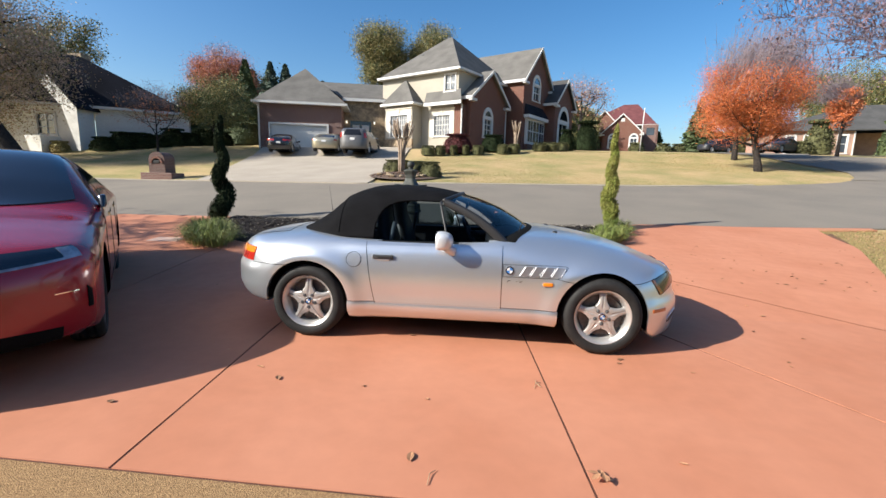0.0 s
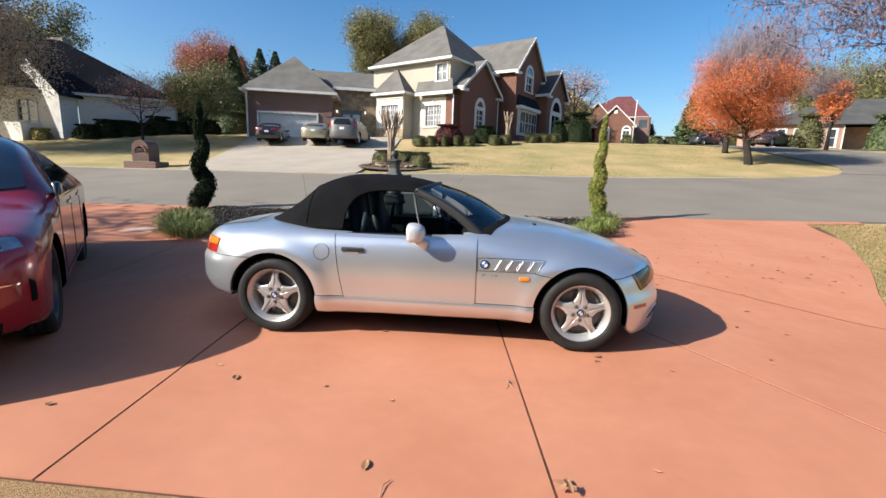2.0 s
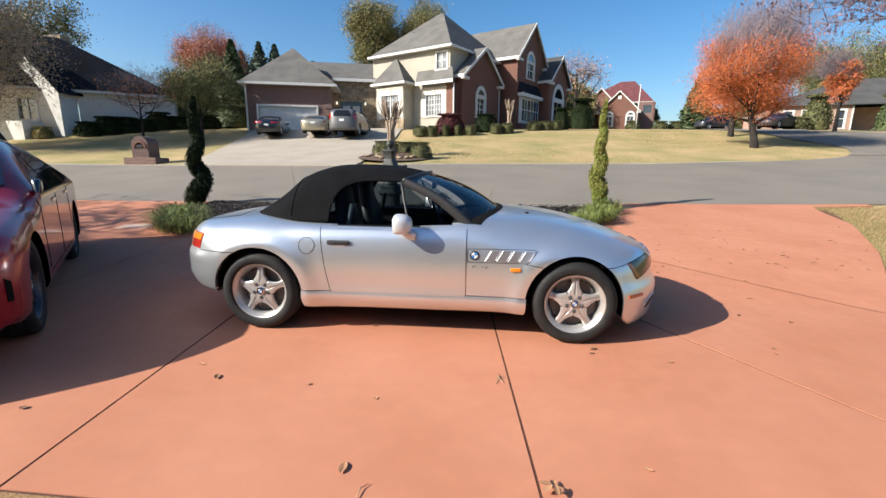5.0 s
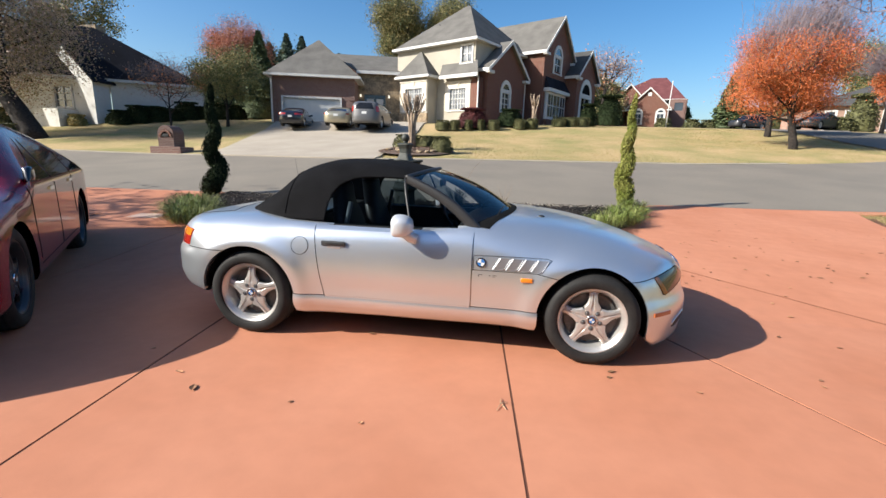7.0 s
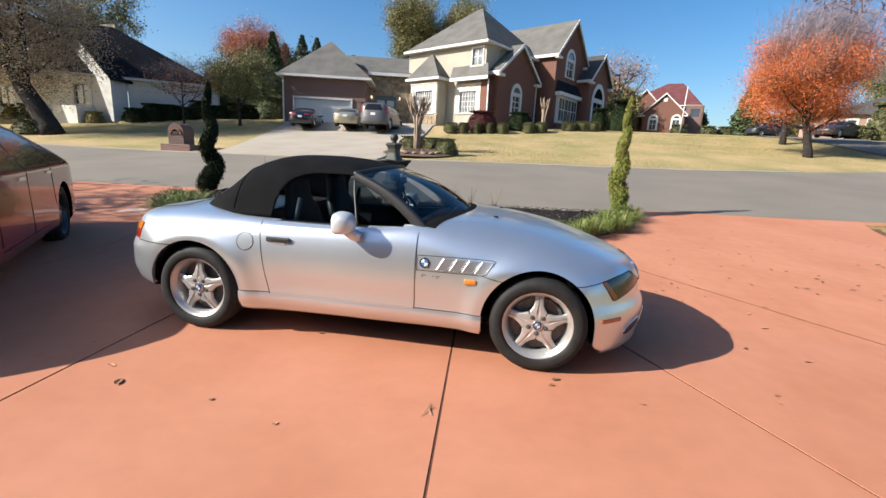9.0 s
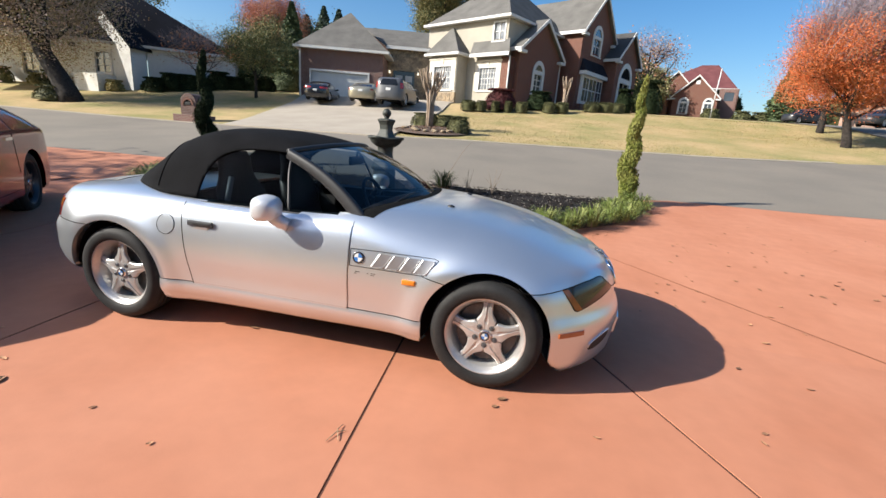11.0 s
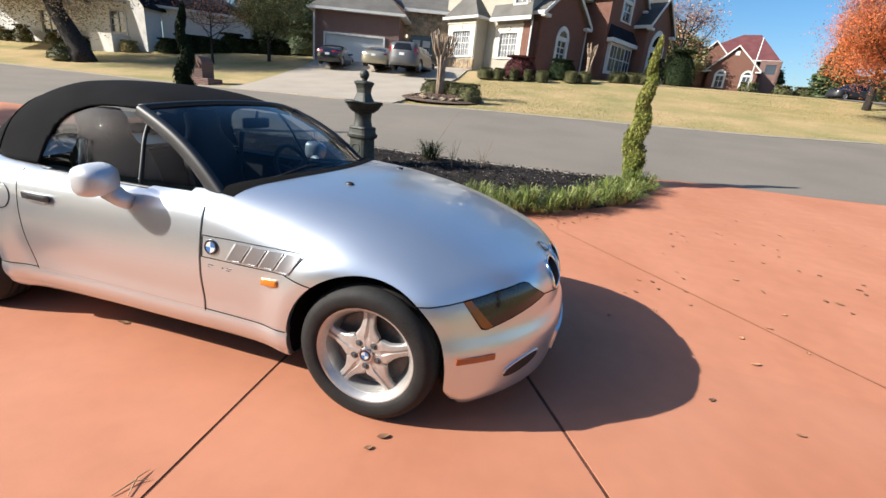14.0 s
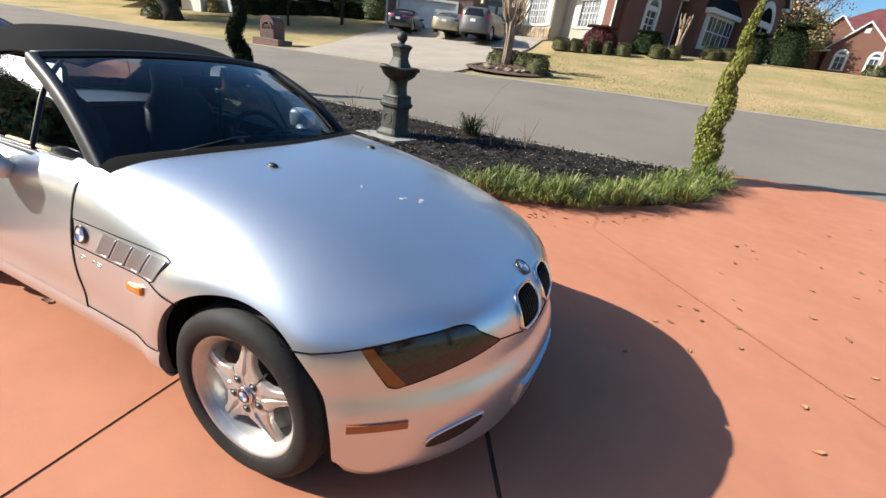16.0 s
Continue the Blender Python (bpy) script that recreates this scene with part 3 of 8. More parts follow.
def wheel(parent, x, side, rim_mat, radius=0.315, lip=0.222, width=0.205, name="wheel", offset=0.738, badge=False):
    """A road wheel: tyre, five-armed alloy rim, cap and bolts. side -1 faces -y."""
    hub = new(name)
    hub.parent = parent
    r, h = radius, width / 2
    prof = [(lip - 0.012, h * 0.55), (lip + 0.004, h * 0.92), (lip + 0.02, h * 0.99), (lip + 0.05, h * 1.04), (r - 0.028, h * 0.97), (r - 0.010, h * 0.84), (r - 0.001, h * 0.6)]
    prof += [(r, h * 0.5), (r - 0.007, h * 0.47), (r - 0.007, h * 0.41), (r, h * 0.38), (r, h * 0.06), (r - 0.007, h * 0.03)]
    prof += [(a, -b) for a, b in reversed(prof)]
    V, F = lathe([(a, -b) for a, b in prof], 64, "Y")
    mesh_ob("tyre", V, F, M_rubber, hub, "black rubber tyre", smooth=True)
    prof = [(0.02, -0.02), (lip - 0.045, -0.02), (lip - 0.035, 0.0), (lip - 0.028, h * 0.55), (lip - 0.012, h * 0.78), (lip - 0.004, h * 0.86), (lip + 0.004, h * 0.90), (lip + 0.007, h * 0.85), (lip, h * 0.5)]
    V, F = lathe(prof, 64, "Y")
    rim = mesh_ob("rim", V, F, rim_mat, hub, "silver alloy rim", smooth=True)
    face = h * 0.62
    V, F = lathe([(0.0, face * 0.1), (lip - 0.05, face * 0.1)], 40, "Y")
    mesh_ob("brake_disc", V, F, M_disc, hub, "dull steel brake disc", smooth=True)
    k_ = lip / 0.222
    rows = ((0.026, 0.0190, 0.002), (0.048, 0.0350, 0.003), (0.068, 0.0490, 0.003), (0.084, 0.0570, 0.002), (0.098, 0.0475, 0.001), (0.118, 0.0350, 0.0), (0.142, 0.0290, -0.003), (0.165, 0.0265, -0.007), (0.183, 0.0280, -0.011), (0.196, 0.0340, -0.015), (0.208, 0.0500, -0.020))
    for k in range(5):
        a = math.pi / 2 + 2 * math.pi * k / 5
        V, F = [], []
        cross = ((-1.0, -0.020), (-0.97, -0.004), (-0.8, 0.0), (-0.22, 0.003), (-0.13, -0.004), (0.13, -0.004), (0.22, 0.003), (0.8, 0.0), (0.97, -0.004), (1.0, -0.020))
        for rr, hw, lift in rows:
            for s, d in cross:
                px, pz = rr * k_, s * hw * k_
                V.append((px * math.cos(a) - pz * math.sin(a), -(face + lift + d * (1.0 if rr > 0.08 else 0.25)), px * math.sin(a) + pz * math.cos(a)))
        F = grid_faces(len(rows), len(cross))
        mesh_ob("spoke", V, F, rim_mat, rim)
        b = a + math.pi / 5
        c0 = (0.058 * k_ * math.cos(b), 0.058 * k_ * math.sin(b))
        # Pocket is a raised disc; its recess shade is in the dark colour.
        V, F = lathe([(0.0, 0.003), (0.0135, 0.003), (0.0150, 0.0045), (0.0165, 0.003), (0.017, -0.01)], 16, "Y")
        pocket = mesh_ob("bolt_pocket", [(x0 + c0[0], y0 - face - 0.0015, z0 + c0[1]) for x0, y0, z0 in V], F, M_rimshade, rim, smooth=True)
        V, F = lathe([(0.0, 0.009), (0.007, 0.009), (0.010, 0.006), (0.0105, 0.002)], 6, "Y")
        mesh_ob("wheel_bolt", [(x0 + c0[0], y0 - face - 0.0015, z0 + c0[1]) for x0, y0, z0 in V], F, M_satin, pocket)
    V, F = lathe([(lip - 0.028, h * 0.50), (lip - 0.024, h * 0.62), (lip - 0.018, h * 0.64), (lip - 0.012, h * 0.60)], 64, "Y")
    mesh_ob("rim_ring", V, F, rim_mat, rim, smooth=True)
    V, F = lathe([(0.0, face + 0.012), (0.024, face + 0.012), (0.031, face + 0.008), (0.034, face - 0.02)], 28, "Y")
    cap = mesh_ob("centre_cap", V, F, M_satin, hub, "dark round centre cap", smooth=True)
    V, F = lathe([(0.026, face + 0.0125), (0.028, face + 0.015), (0.033, face + 0.012), (0.034, face + 0.006)], 28, "Y")
    mesh_ob("ring", V, F, M_chrome, cap, smooth=True)
    if badge:
        roundel("cap_badge", (0, -(face + 0.0122), 0), (0, -1, 0), 0.025, cap)
    hub.matrix_local = pose(x, side * offset, radius, 0, 0, 0 if side < 0 else 180)
    return hub


def roundel(name, centre, normal, r, parent, up=(0, 0, 1)):
    """A small round badge: dark ring and four plain quarters."""
    n = Vector(normal).normalized()
    u = Vector(up).cross(n).normalized()
    w = n.cross(u)
    c = Vector(centre)
    holder = None
    V, F = [], []
    N = 32
    for rr, d in ((r, 0.0), (r, 0.003), (r * 0.94, 0.005), (r * 0.72, 0.005), (r * 0.70, 0.004)):
        for i in range(N):
            a = 2 * math.pi * i / N
            V.append(c + d * n + rr * (math.cos(a) * u + math.sin(a) * w))
    F = grid_faces(5, N, True)
    holder = mesh_ob(name, V, F, M_badge, parent, "round enamel badge with blue and white quarters", smooth=True)
    for q in range(4):
        V = [c + 0.0045 * n]
        for i in range(9):
            a = math.pi / 2 * q + math.pi / 2 * i / 8
            V.append(c + 0.0045 * n + r * 0.72 * (math.cos(a) * u + math.sin(a) * w))
        mesh_ob("quarter", V, [(0, i, i + 1) for i in range(1, 9)], M_white if q % 2 else M_blue, holder)
    return holder


# Body silver darkened for the shade inside the vent gills.
M_gill = mat("shaded_silver", (0.36, 0.36, 0.37), 0.45, 0.8, var=0.03)
# Rim alloy darkened to paint the shade in the bolt pockets.
M_rimshade = mat("shaded_alloy", (0.20, 0.195, 0.19), 0.5, 0.5, var=0.1)
M_disc = mat("brake_steel", (0.13, 0.125, 0.12), 0.5, 0.5, var=0.15, scale=20)
M_amberdark = mat("smoked_amber", (0.30, 0.095, 0.015), 0.2, var=0.08, scale=9, coat=0.4)
M_pillar = mat("pillar_paint", (0.016, 0.016, 0.017), 0.5, 0.0, var=0.05)
M_badge = mat("badge_ring", (0.03, 0.03, 0.035), 0.2, 0.3, var=0.03, coat=1.0)
M_blue = mat("badge_blue", (0.04, 0.16, 0.42), 0.25, var=0.03, coat=1.0)
M_lamp = mat("lamp_inside", (0.02, 0.018, 0.017), 0.2, 0.0, var=0.15, scale=14)
# Near-black cover drifting to dark brown.
M_hose = mat("dark_headlight", (0.016, 0.015, 0.015), 0.12, var=0.3, scale=7, tint=(0.03, 0.022, 0.016), coat=0.25)

car = thing("roadster", "silver two-seat roadster with closed black soft top, parked on the drive", "car")

# body shell
mid = np.arange(-1.45, 1.4501, 0.025)
NV = 200
phi = np.linspace(0, 2 * math.pi, NV, endpoint=False)
O, D = [], []
for t in np.radians(np.linspace(88.5, 2, 40)):
    for p in phi:
        O.append((-1.45, 0, 0.5)), D.append((-math.sin(t), math.cos(t) * math.cos(p), math.cos(t) * math.sin(p)))
for x in mid:
    for p in phi:
        O.append((x, 0, 0.5)), D.append((0, math.cos(p), math.sin(p)))
for t in np.radians(np.linspace(2, 88.5, 40)):
    for p in phi:
        O.append((1.45, 0, 0.5)), D.append((math.sin(t), math.cos(t) * math.cos(p), math.cos(t) * math.sin(p)))
P = cast(O, D)
NU = len(P) // NV


def arch_in(p):
    best = np.full(len(p), 9.0)
    for hx in (-HUB_X, HUB_X):
        r = np.hypot(p[:, 0] - hx, np.maximum(p[:, 2] - HUB_Z, 0)) - ARCH_R
        best = np.minimum(best, r)
    return (best < 0) & (np.abs(p[:, 1]) > 0.45)


def cowl_x(y):
    """The line along which the windscreen meets the bonnet."""
    return 0.700 - 0.36 * np.abs(y) ** 2


inside = arch_in(P)
pit = (P[:, 0] > -0.80) & (P[:, 0] < cowl_x(P[:, 1]) - 0.045) & (np.abs(P[:, 1]) < 0.70) & (P[:, 2] > 0.80)
faces, used_in = [], set()
for q in grid_faces(NU, NV, True):
    a = [inside[i] for i in q]
    if all(a) or any(pit[i] for i in q) or all(P[i, 2] < 0.24 and abs(P[i, 1]) < 0.6 and abs(P[i, 0]) < 1.45 for i in q):
        continue
    faces.append(q)
    used_in.update(i for i, b in zip(q, a) if b)
faces += [tuple(range(NV)), tuple(range((NU - 1) * NV, NU * NV))]
idx = np.array(sorted(used_in))
for i in idx:
    x, y, z = P[i]
    hx = HUB_X if x > 0 else -HUB_X
    dx, dz = x - hx, z - HUB_Z
    if dz > 0:
        r = math.hypot(dx, dz) or 1
        x, z = hx + dx / r * ARCH_R, HUB_Z + dz / r * ARCH_R
    else:
        x = hx + math.copysign(ARCH_R, dx)
    P[i, 0], P[i, 2] = x, z
for s in (-1, 1):
    k = idx[np.sign(P[idx, 1]) == s]
    P[k] = side_y(P[k, 0], P[k, 2], s)
keep = sorted({i for q in faces for i in q})
back = {i: n for n, i in enumerate(keep)}
body = mesh_ob("body", P[keep], [tuple(back[i] for i in q) for q in faces], M_silver, car, "silver metallic steel body shell", smooth=True)
bm = bmesh.new()
bm.from_mesh(body.data)
bmesh.ops.recalc_face_normals(bm, faces=bm.faces)
bm.to_mesh(body.data)
bm.free()

# wheel arches: rolled lip and dark well
for hx in (-HUB_X, HUB_X):
    for s in (-1, 1):
        ang = np.radians(np.linspace(-18, 198, 60))
        ax, az = hx + ARCH_R * np.cos(ang), HUB_Z + ARCH_R * np.sin(ang)
        az = np.maximum(az, np.where((hx < 0) & (np.cos(ang) < 0), 0.32, 0.21))
        ax = np.where(np.sin(ang) < 0, hx + np.sign(np.cos(ang)) * ARCH_R, ax)
        edge = side_y(ax, az, s)
        V = [tuple(p) for p in edge] + [(p[0], p[1] - s * 0.03, p[2]) for p in edge] + [(hx + (p[0] - hx) * 1.01, p[1] - s * 0.034, HUB_Z + (p[2] - HUB_Z) * 1.01) for p in edge]
        mesh_ob("arch_lip", V, grid_faces(3, 60), M_silver, body, smooth=True)
        V = [(hx + (p[0] - hx) * 1.01, s * 0.80, HUB_Z + (p[2] - HUB_Z) * 1.01) for p in edge] + [(hx + (p[0] - hx) * 1.01, s * 0.42, HUB_Z + (p[2] - HUB_Z) * 1.01) for p in edge]
        V += [(hx, s * 0.42, HUB_Z)] * 60
        mesh_ob("wheel_well", V, grid_faces(3, 60), M_dark, car, "black wheel well liner", smooth=True)
for hx in (-HUB_X, HUB_X):
    for s in (-1, 1):
        wheel(car, hx + (0.008 if hx > 0 else 0), s, M_alloy, badge=True)

# floor pan
part("floor_pan", box_bm(-1.7, 1.6, -0.45, 0.45, 0.17, 0.23, 0.02), M_dark, car, "black underbody")
part("floor_pan", box_bm(-0.84, 0.84, -0.74, 0.74, 0.185, 0.235, 0.02), M_dark, car, "black underbody")
for s in (-1, 1):
    # door
    nx, nz = 44, 22
    U, W = np.meshgrid(np.linspace(0, 1, nx), np.linspace(0, 1, nz), indexing="ij")
    zz = 0.338 + W * (0.815 + 0.012 * U - 0.338)
    xr = -0.628 - 0.085 * (np.maximum(zz - 0.335, 0) / 0.5) ** 0.8 * 1.0
    xx = xr + (0.410 - xr) * U
    door = panel("door", side_y(xx, zz, s), nx, nz, M_silver, car, 0.003, 0.01, "silver car door")
    seam("door_gap", side_y(np.full(24, 0.416), np.linspace(0.335, 0.852, 24), s), car, 0.0014)
    zs = np.linspace(0.335, 0.84, 24)
    seam("door_gap", side_y(-0.634 - 0.085 * ((zs - 0.335) / 0.5) ** 0.8, zs, s), car)
    seam("door_gap", side_y(np.linspace(-0.63, 0.416, 40), np.full(40, 0.334), s), car)
    # sill
    xs = np.linspace(-0.868, 0.868, 50)
    prof = ((0.346, 0.0), (0.338, 0.002), (0.328, 0.005), (0.312, 0.008), (0.290, 0.009), (0.268, 0.006), (0.246, -0.003), (0.226, -0.02), (0.208, -0.05), (0.194, -0.11))
    V = []
    for z0, o0 in prof:
        e = np.where(xs > 0.55, 1 + 0.3 * ((xs - 0.55) / 0.3) ** 2, 1.0)
        q = side_y(xs, np.full(50, max(z0, 0.26)), s)
        for (px, py, pz), k in zip(q, e):
            V.append((px, py + s * o0 * k, z0))
    mesh_ob("sill", V, grid_faces(len(prof), 50), M_silver, car, "silver side skirt", smooth=True)
    seam("sill_gap", side_y(np.linspace(-0.862, 0.86, 60), np.full(60, 0.3475), s), car, 0.0018)
    # handle
    cx, cz = -0.565, 0.725
    hy = side_y([cx], [cz], s)[0, 1]
    handle = part("door_handle", box_bm(cx - 0.088, cx + 0.088, min(hy + s * 0.002, hy + s * 0.02), max(hy + s * 0.002, hy + s * 0.02), cz - 0.014, cz + 0.022, 0.008), M_handle, door, "dark grey framed door handle")
    part("paddle", box_bm(cx - 0.045, cx + 0.075, min(hy + s * 0.015, hy + s * 0.0225), max(hy + s * 0.015, hy + s * 0.0225), cz - 0.006, cz + 0.013, 0.003), M_black, handle, "black handle paddle")
    part("grip", box_bm(cx - 0.05, cx + 0.055, min(hy, hy + s * 0.012), max(hy, hy + s * 0.012), cz - 0.032, cz - 0.012, 0.006), M_silver, handle)
# fuel flap on the right
cx, cz, rr = -0.815, 0.70, 0.062
a = np.linspace(0, 2 * math.pi, 41)
seam("fuel_flap_gap", side_y(cx + rr * np.cos(a), cz + rr * np.sin(a), -1), car, 0.0013)
rad = np.linspace(0.002, rr - 0.004, 8)
R_, A_ = np.meshgrid(rad, a, indexing="ij")
panel("fuel_flap", side_y(cx + R_ * np.cos(A_), cz + R_ * np.sin(A_), -1), 8, 41, M_silver, car, 0.002, 0.006, "round silver fuel flap")


# ---- soft top, screen and windows ----
ROOF_X = (-1.56, -1.48, -1.3, -1.12, -0.99, -0.82, -0.55, -0.3, -0.05, 0.02)
ROOF_Z = (0.88, 0.90, 0.985, 1.105, 1.215, 1.285, 1.308, 1.297, 1.255, 1.238)


def roof_f(x, y, z):
    ay = np.abs(y)
    zr = curve(x, ROOF_X, ROOF_Z)
    w = curve(x, (-1.6, -1.45, -1.2, -0.9, -0.5, 0.02), (0.52, 0.60, 0.68, 0.72, 0.72, 0.70)) - 0.50 * np.maximum(z - 0.86, 0) - 0.10 * np.maximum(z - 1.05, 0)
    f = smax(z - zr + 0.07 * (ay / 0.6) ** 2.4, ay - w, 0.16)
    back = -1.56 + 0.55 * (ay / 0.7) ** 3.0
    return smax(f, back - x + 1.05 * np.maximum(z - 0.9, 0) * 0, 0.10)


def roof_side(x, z, s=-1):
    x, z = np.broadcast_arrays(np.asarray(x, float), np.asarray(z, float))
    o = np.stack([x.ravel(), np.zeros(x.size), z.ravel()], 1)
    return cast(o, np.tile([0.0, s, 0.0], (x.size, 1)), 1.0, roof_f)


def window_r(x, z):
    """Below one inside the side window's outline."""
    return (np.abs((x + 0.20) / 0.475) ** 3.6 + np.abs(np.maximum(z - 0.80, 0) / (0.388 - 0.02 * (x + 0.3))) ** 3.6) ** (1 / 3.6)


xs = np.concatenate([np.linspace(-1.555, -1.42, 16), np.linspace(-1.40, 0.015, 72)])
ph = np.radians(np.linspace(0, 180, 120))
O = [(x, 0, 0.87) for x in xs for p in ph]
D = [(0, math.cos(p), math.sin(p)) for x in xs for p in ph]
Q = cast(O, D, 1.0, roof_f)
win = (window_r(Q[:, 0], Q[:, 2]) < 1) & (np.abs(Q[:, 1]) > 0.3)
faces, snap = [], set()
for q in grid_faces(len(xs), len(ph)):
    a = [win[i] for i in q]
    if all(a):
        continue
    faces.append(q)
    snap.update(i for i, b in zip(q, a) if b)
sn = np.array(sorted(snap))
for i in sn:
    k = 1 / window_r(Q[i : i + 1, 0], Q[i : i + 1, 2])[0]
    Q[i, 0], Q[i, 2] = -0.20 + (Q[i, 0] + 0.20) * k, 0.80 + (Q[i, 2] - 0.80) * k
Q[sn, 0] = np.minimum(Q[sn, 0], 0.015)
for s in (-1, 1):
    k = sn[np.sign(Q[sn, 1]) == s]
    Q[k] = roof_side(Q[k, 0], Q[k, 2], s)
front_ = 0.03 - 0.20 * Q[:, 1] ** 2
Q[:, 0] = np.where(Q[:, 0] > -0.4, -0.4 + (Q[:, 0] + 0.4) * (front_ + 0.4) / 0.415, Q[:, 0])
keep = sorted({i for q in faces for i in q})
back = {i: n for n, i in enumerate(keep)}
hood = mesh_ob("soft_top", Q[keep], [tuple(back[i] for i in q) for q in faces], M_top, car, "black canvas soft top, closed", smooth=True)
bm = bmesh.new()
bm.from_mesh(hood.data)
gone = [q for q in bm.faces if abs(q.calc_center_median().y) < 0.43 and 0.985 < q.calc_center_median().z < 1.165 and q.calc_center_median().x < -0.98]
bmesh.ops.delete(bm, geom=gone, context="FACES")
bm.to_mesh(hood.data)
bm.free()
Vw = []
for x in np.linspace(-1.34, -1.03, 10):
    for y in np.linspace(-0.46, 0.46, 12):
        Vw.append((x, y, float(curve(np.array([x]), ROOF_X, ROOF_Z)[0]) - 0.014 - 0.07 * (abs(y) / 0.6) ** 2.4))
mesh_ob("rear_window", Vw, grid_faces(10, 12), M_plasticpane, hood, "clear plastic rear window", smooth=True)
so = hood.modifiers.new("thickness", "SOLIDIFY")
so.thickness, so.offset = 0.012, -1

# header rail, pillars, screen
yy = np.linspace(-1, 1, 41)
head = [(0.045 - 0.125 * t * t, 0.605 * t, 1.238 - 0.045 * abs(t) ** 2.2) for t in yy]
base = [(float(cowl_x(0.70 * t)) - 0.010 - 0.055 * t * t, 0.70 * t, 0.932 - 0.086 * t * t) for t in yy]
V = []
NS = 18
for i in range(NS):
    k = i / (NS - 1)
    for a, b in zip(base, head):
        bow = 0.035 * math.sin(math.pi * k)
        V.append((a[0] + (b[0] - a[0]) * k + bow * 0.6, a[1] + (b[1] - a[1]) * k, a[2] + (b[2] - a[2]) * k + bow))
screen = mesh_ob("windscreen", V, grid_faces(NS, 41), M_glass, car, "clear curved windscreen", smooth=True)
bar("header_rail", [(x - 0.014, y, z + 0.003) for x, y, z in head], 0.018, M_black, car, "black header rail")
bar("screen_seal", [(x, y, z + 0.003) for x, y, z in base], 0.008, M_black, car, "black rubber screen seal")
for s in (-1, 1):
    col = 0 if s < 0 else 40
    pill = [V[i * 41 + col] for i in range(NS)]
    pill = [(pill[0][0] + 0.03, pill[0][1] + s * 0.01, pill[0][2] - 0.02)] + pill
    Vp = []
    for i, q in enumerate(pill):
        d = (Vector(pill[min(i + 1, NS)]) - Vector(pill[max(i - 1, 0)])).normalized()
        e1 = Vector((d.z, 0, -d.x)).normalized()
        e2 = d.cross(e1)
        wide = 0.041 - 0.010 * i / NS
        for k in range(14):
            b = 2 * math.pi * k / 14
            cb, sb = math.cos(b), math.sin(b)
            Vp.append(Vector(q) + Vector((0, s * 0.004, 0)) + e1 * (wide * math.copysign(abs(cb) ** 0.7, cb) - 0.010) + e2 * 0.024 * math.copysign(abs(sb) ** 0.7, sb))
    mesh_ob("windscreen_pillar", Vp, grid_faces(NS + 1, 14, True), M_pillar, car, "dark grey windscreen pillar", smooth=True)
    # side glass and quarter light
    nx, nz = 26, 12
    for nm, x0b, x1b, x0t, x1t in (("side_window", -0.70, -0.048, -0.62, -0.140), ("quarter_light", -0.022, 0.345, -0.122, -0.095)):
        U, W = np.meshgrid(np.linspace(0, 1, nx), np.linspace(0, 1, nz), indexing="ij")
        zt = 0.835 + W * (0.349 - (0.02 if nm == "side_window" else 0.03))
        xx = (x0b + (x1b - x0b) * U) * (1 - W) + (x0t + (x1t - x0t) * U) * W
        g = roof_side(np.clip(xx, -1.4, 0.02), zt, s)
        g[:, 0] = xx.ravel()
        g[:, 1] -= s * (0.012 + 0.06 * np.maximum(xx.ravel() - 0.02, 0))
        mesh_ob(nm, g, grid_faces(nx, nz), M_sideglass, car, "clear side glass", smooth=True)
    g = roof_side(np.linspace(-0.035, -0.131, 10), np.linspace(0.838, 1.18, 10), s)
    bar("quarter_light_bar", [(x, y - s * 0.010, z) for x, y, z in g], 0.009, M_black, car, "black window bar")
    g = roof_side(np.linspace(-0.72, 0.02, 20), np.full(20, 0.840), s)
    pts = [(x, y, z) for x, y, z in g] + [(0.2, g[-1][1] - s * 0.01, 0.848), (0.36, g[-1][1] - s * 0.022, 0.856)]
    mesh_ob("belt_trim", [(x, y - s * 0.004, z + 0.006) for x, y, z in pts] + [(x, y - s * 0.11, z + 0.004) for x, y, z in pts], grid_faces(2, len(pts)), M_black, car, "black inner belt trim")
    bar("window_seal", pts, 0.011, M_black, car, "black rubber window seal")
    # mirror
    mx, my, mz = -0.055, s * 0.858, 0.892
    Vm, Fm = [], []
    rows = ((-0.062, 0.80), (-0.058, 0.93), (-0.035, 1.0), (0.0, 0.98), (0.035, 0.86), (0.06, 0.6), (0.072, 0.2))
    for dx, k in rows:
        for i in range(24):
            b = 2 * math.pi * i / 24
            cy = math.copysign(abs(math.cos(b)) ** 0.6, math.cos(b)) * 0.085 * k
            cz = math.copysign(abs(math.sin(b)) ** 0.6, math.sin(b)) * 0.070 * k
            Vm.append((mx + dx, my + s * 0.02 + cy, mz + cz + 0.008 * cy / 0.1 * s * -1))
    Fm = grid_faces(len(rows), 24, True) + [tuple(range(24)), tuple(range((len(rows) - 1) * 24, len(rows) * 24))]
    mir = mesh_ob("door_mirror", Vm, Fm, M_mirrorcap, car, "silver door mirror", smooth=True)
    gl = [(mx - 0.064, my + s * 0.02 + math.copysign(abs(math.cos(b)) ** 0.6, math.cos(b)) * 0.066, mz + math.copysign(abs(math.sin(b)) ** 0.6, math.sin(b)) * 0.053) for b in np.linspace(0, 2 * math.pi, 24, endpoint=False)]
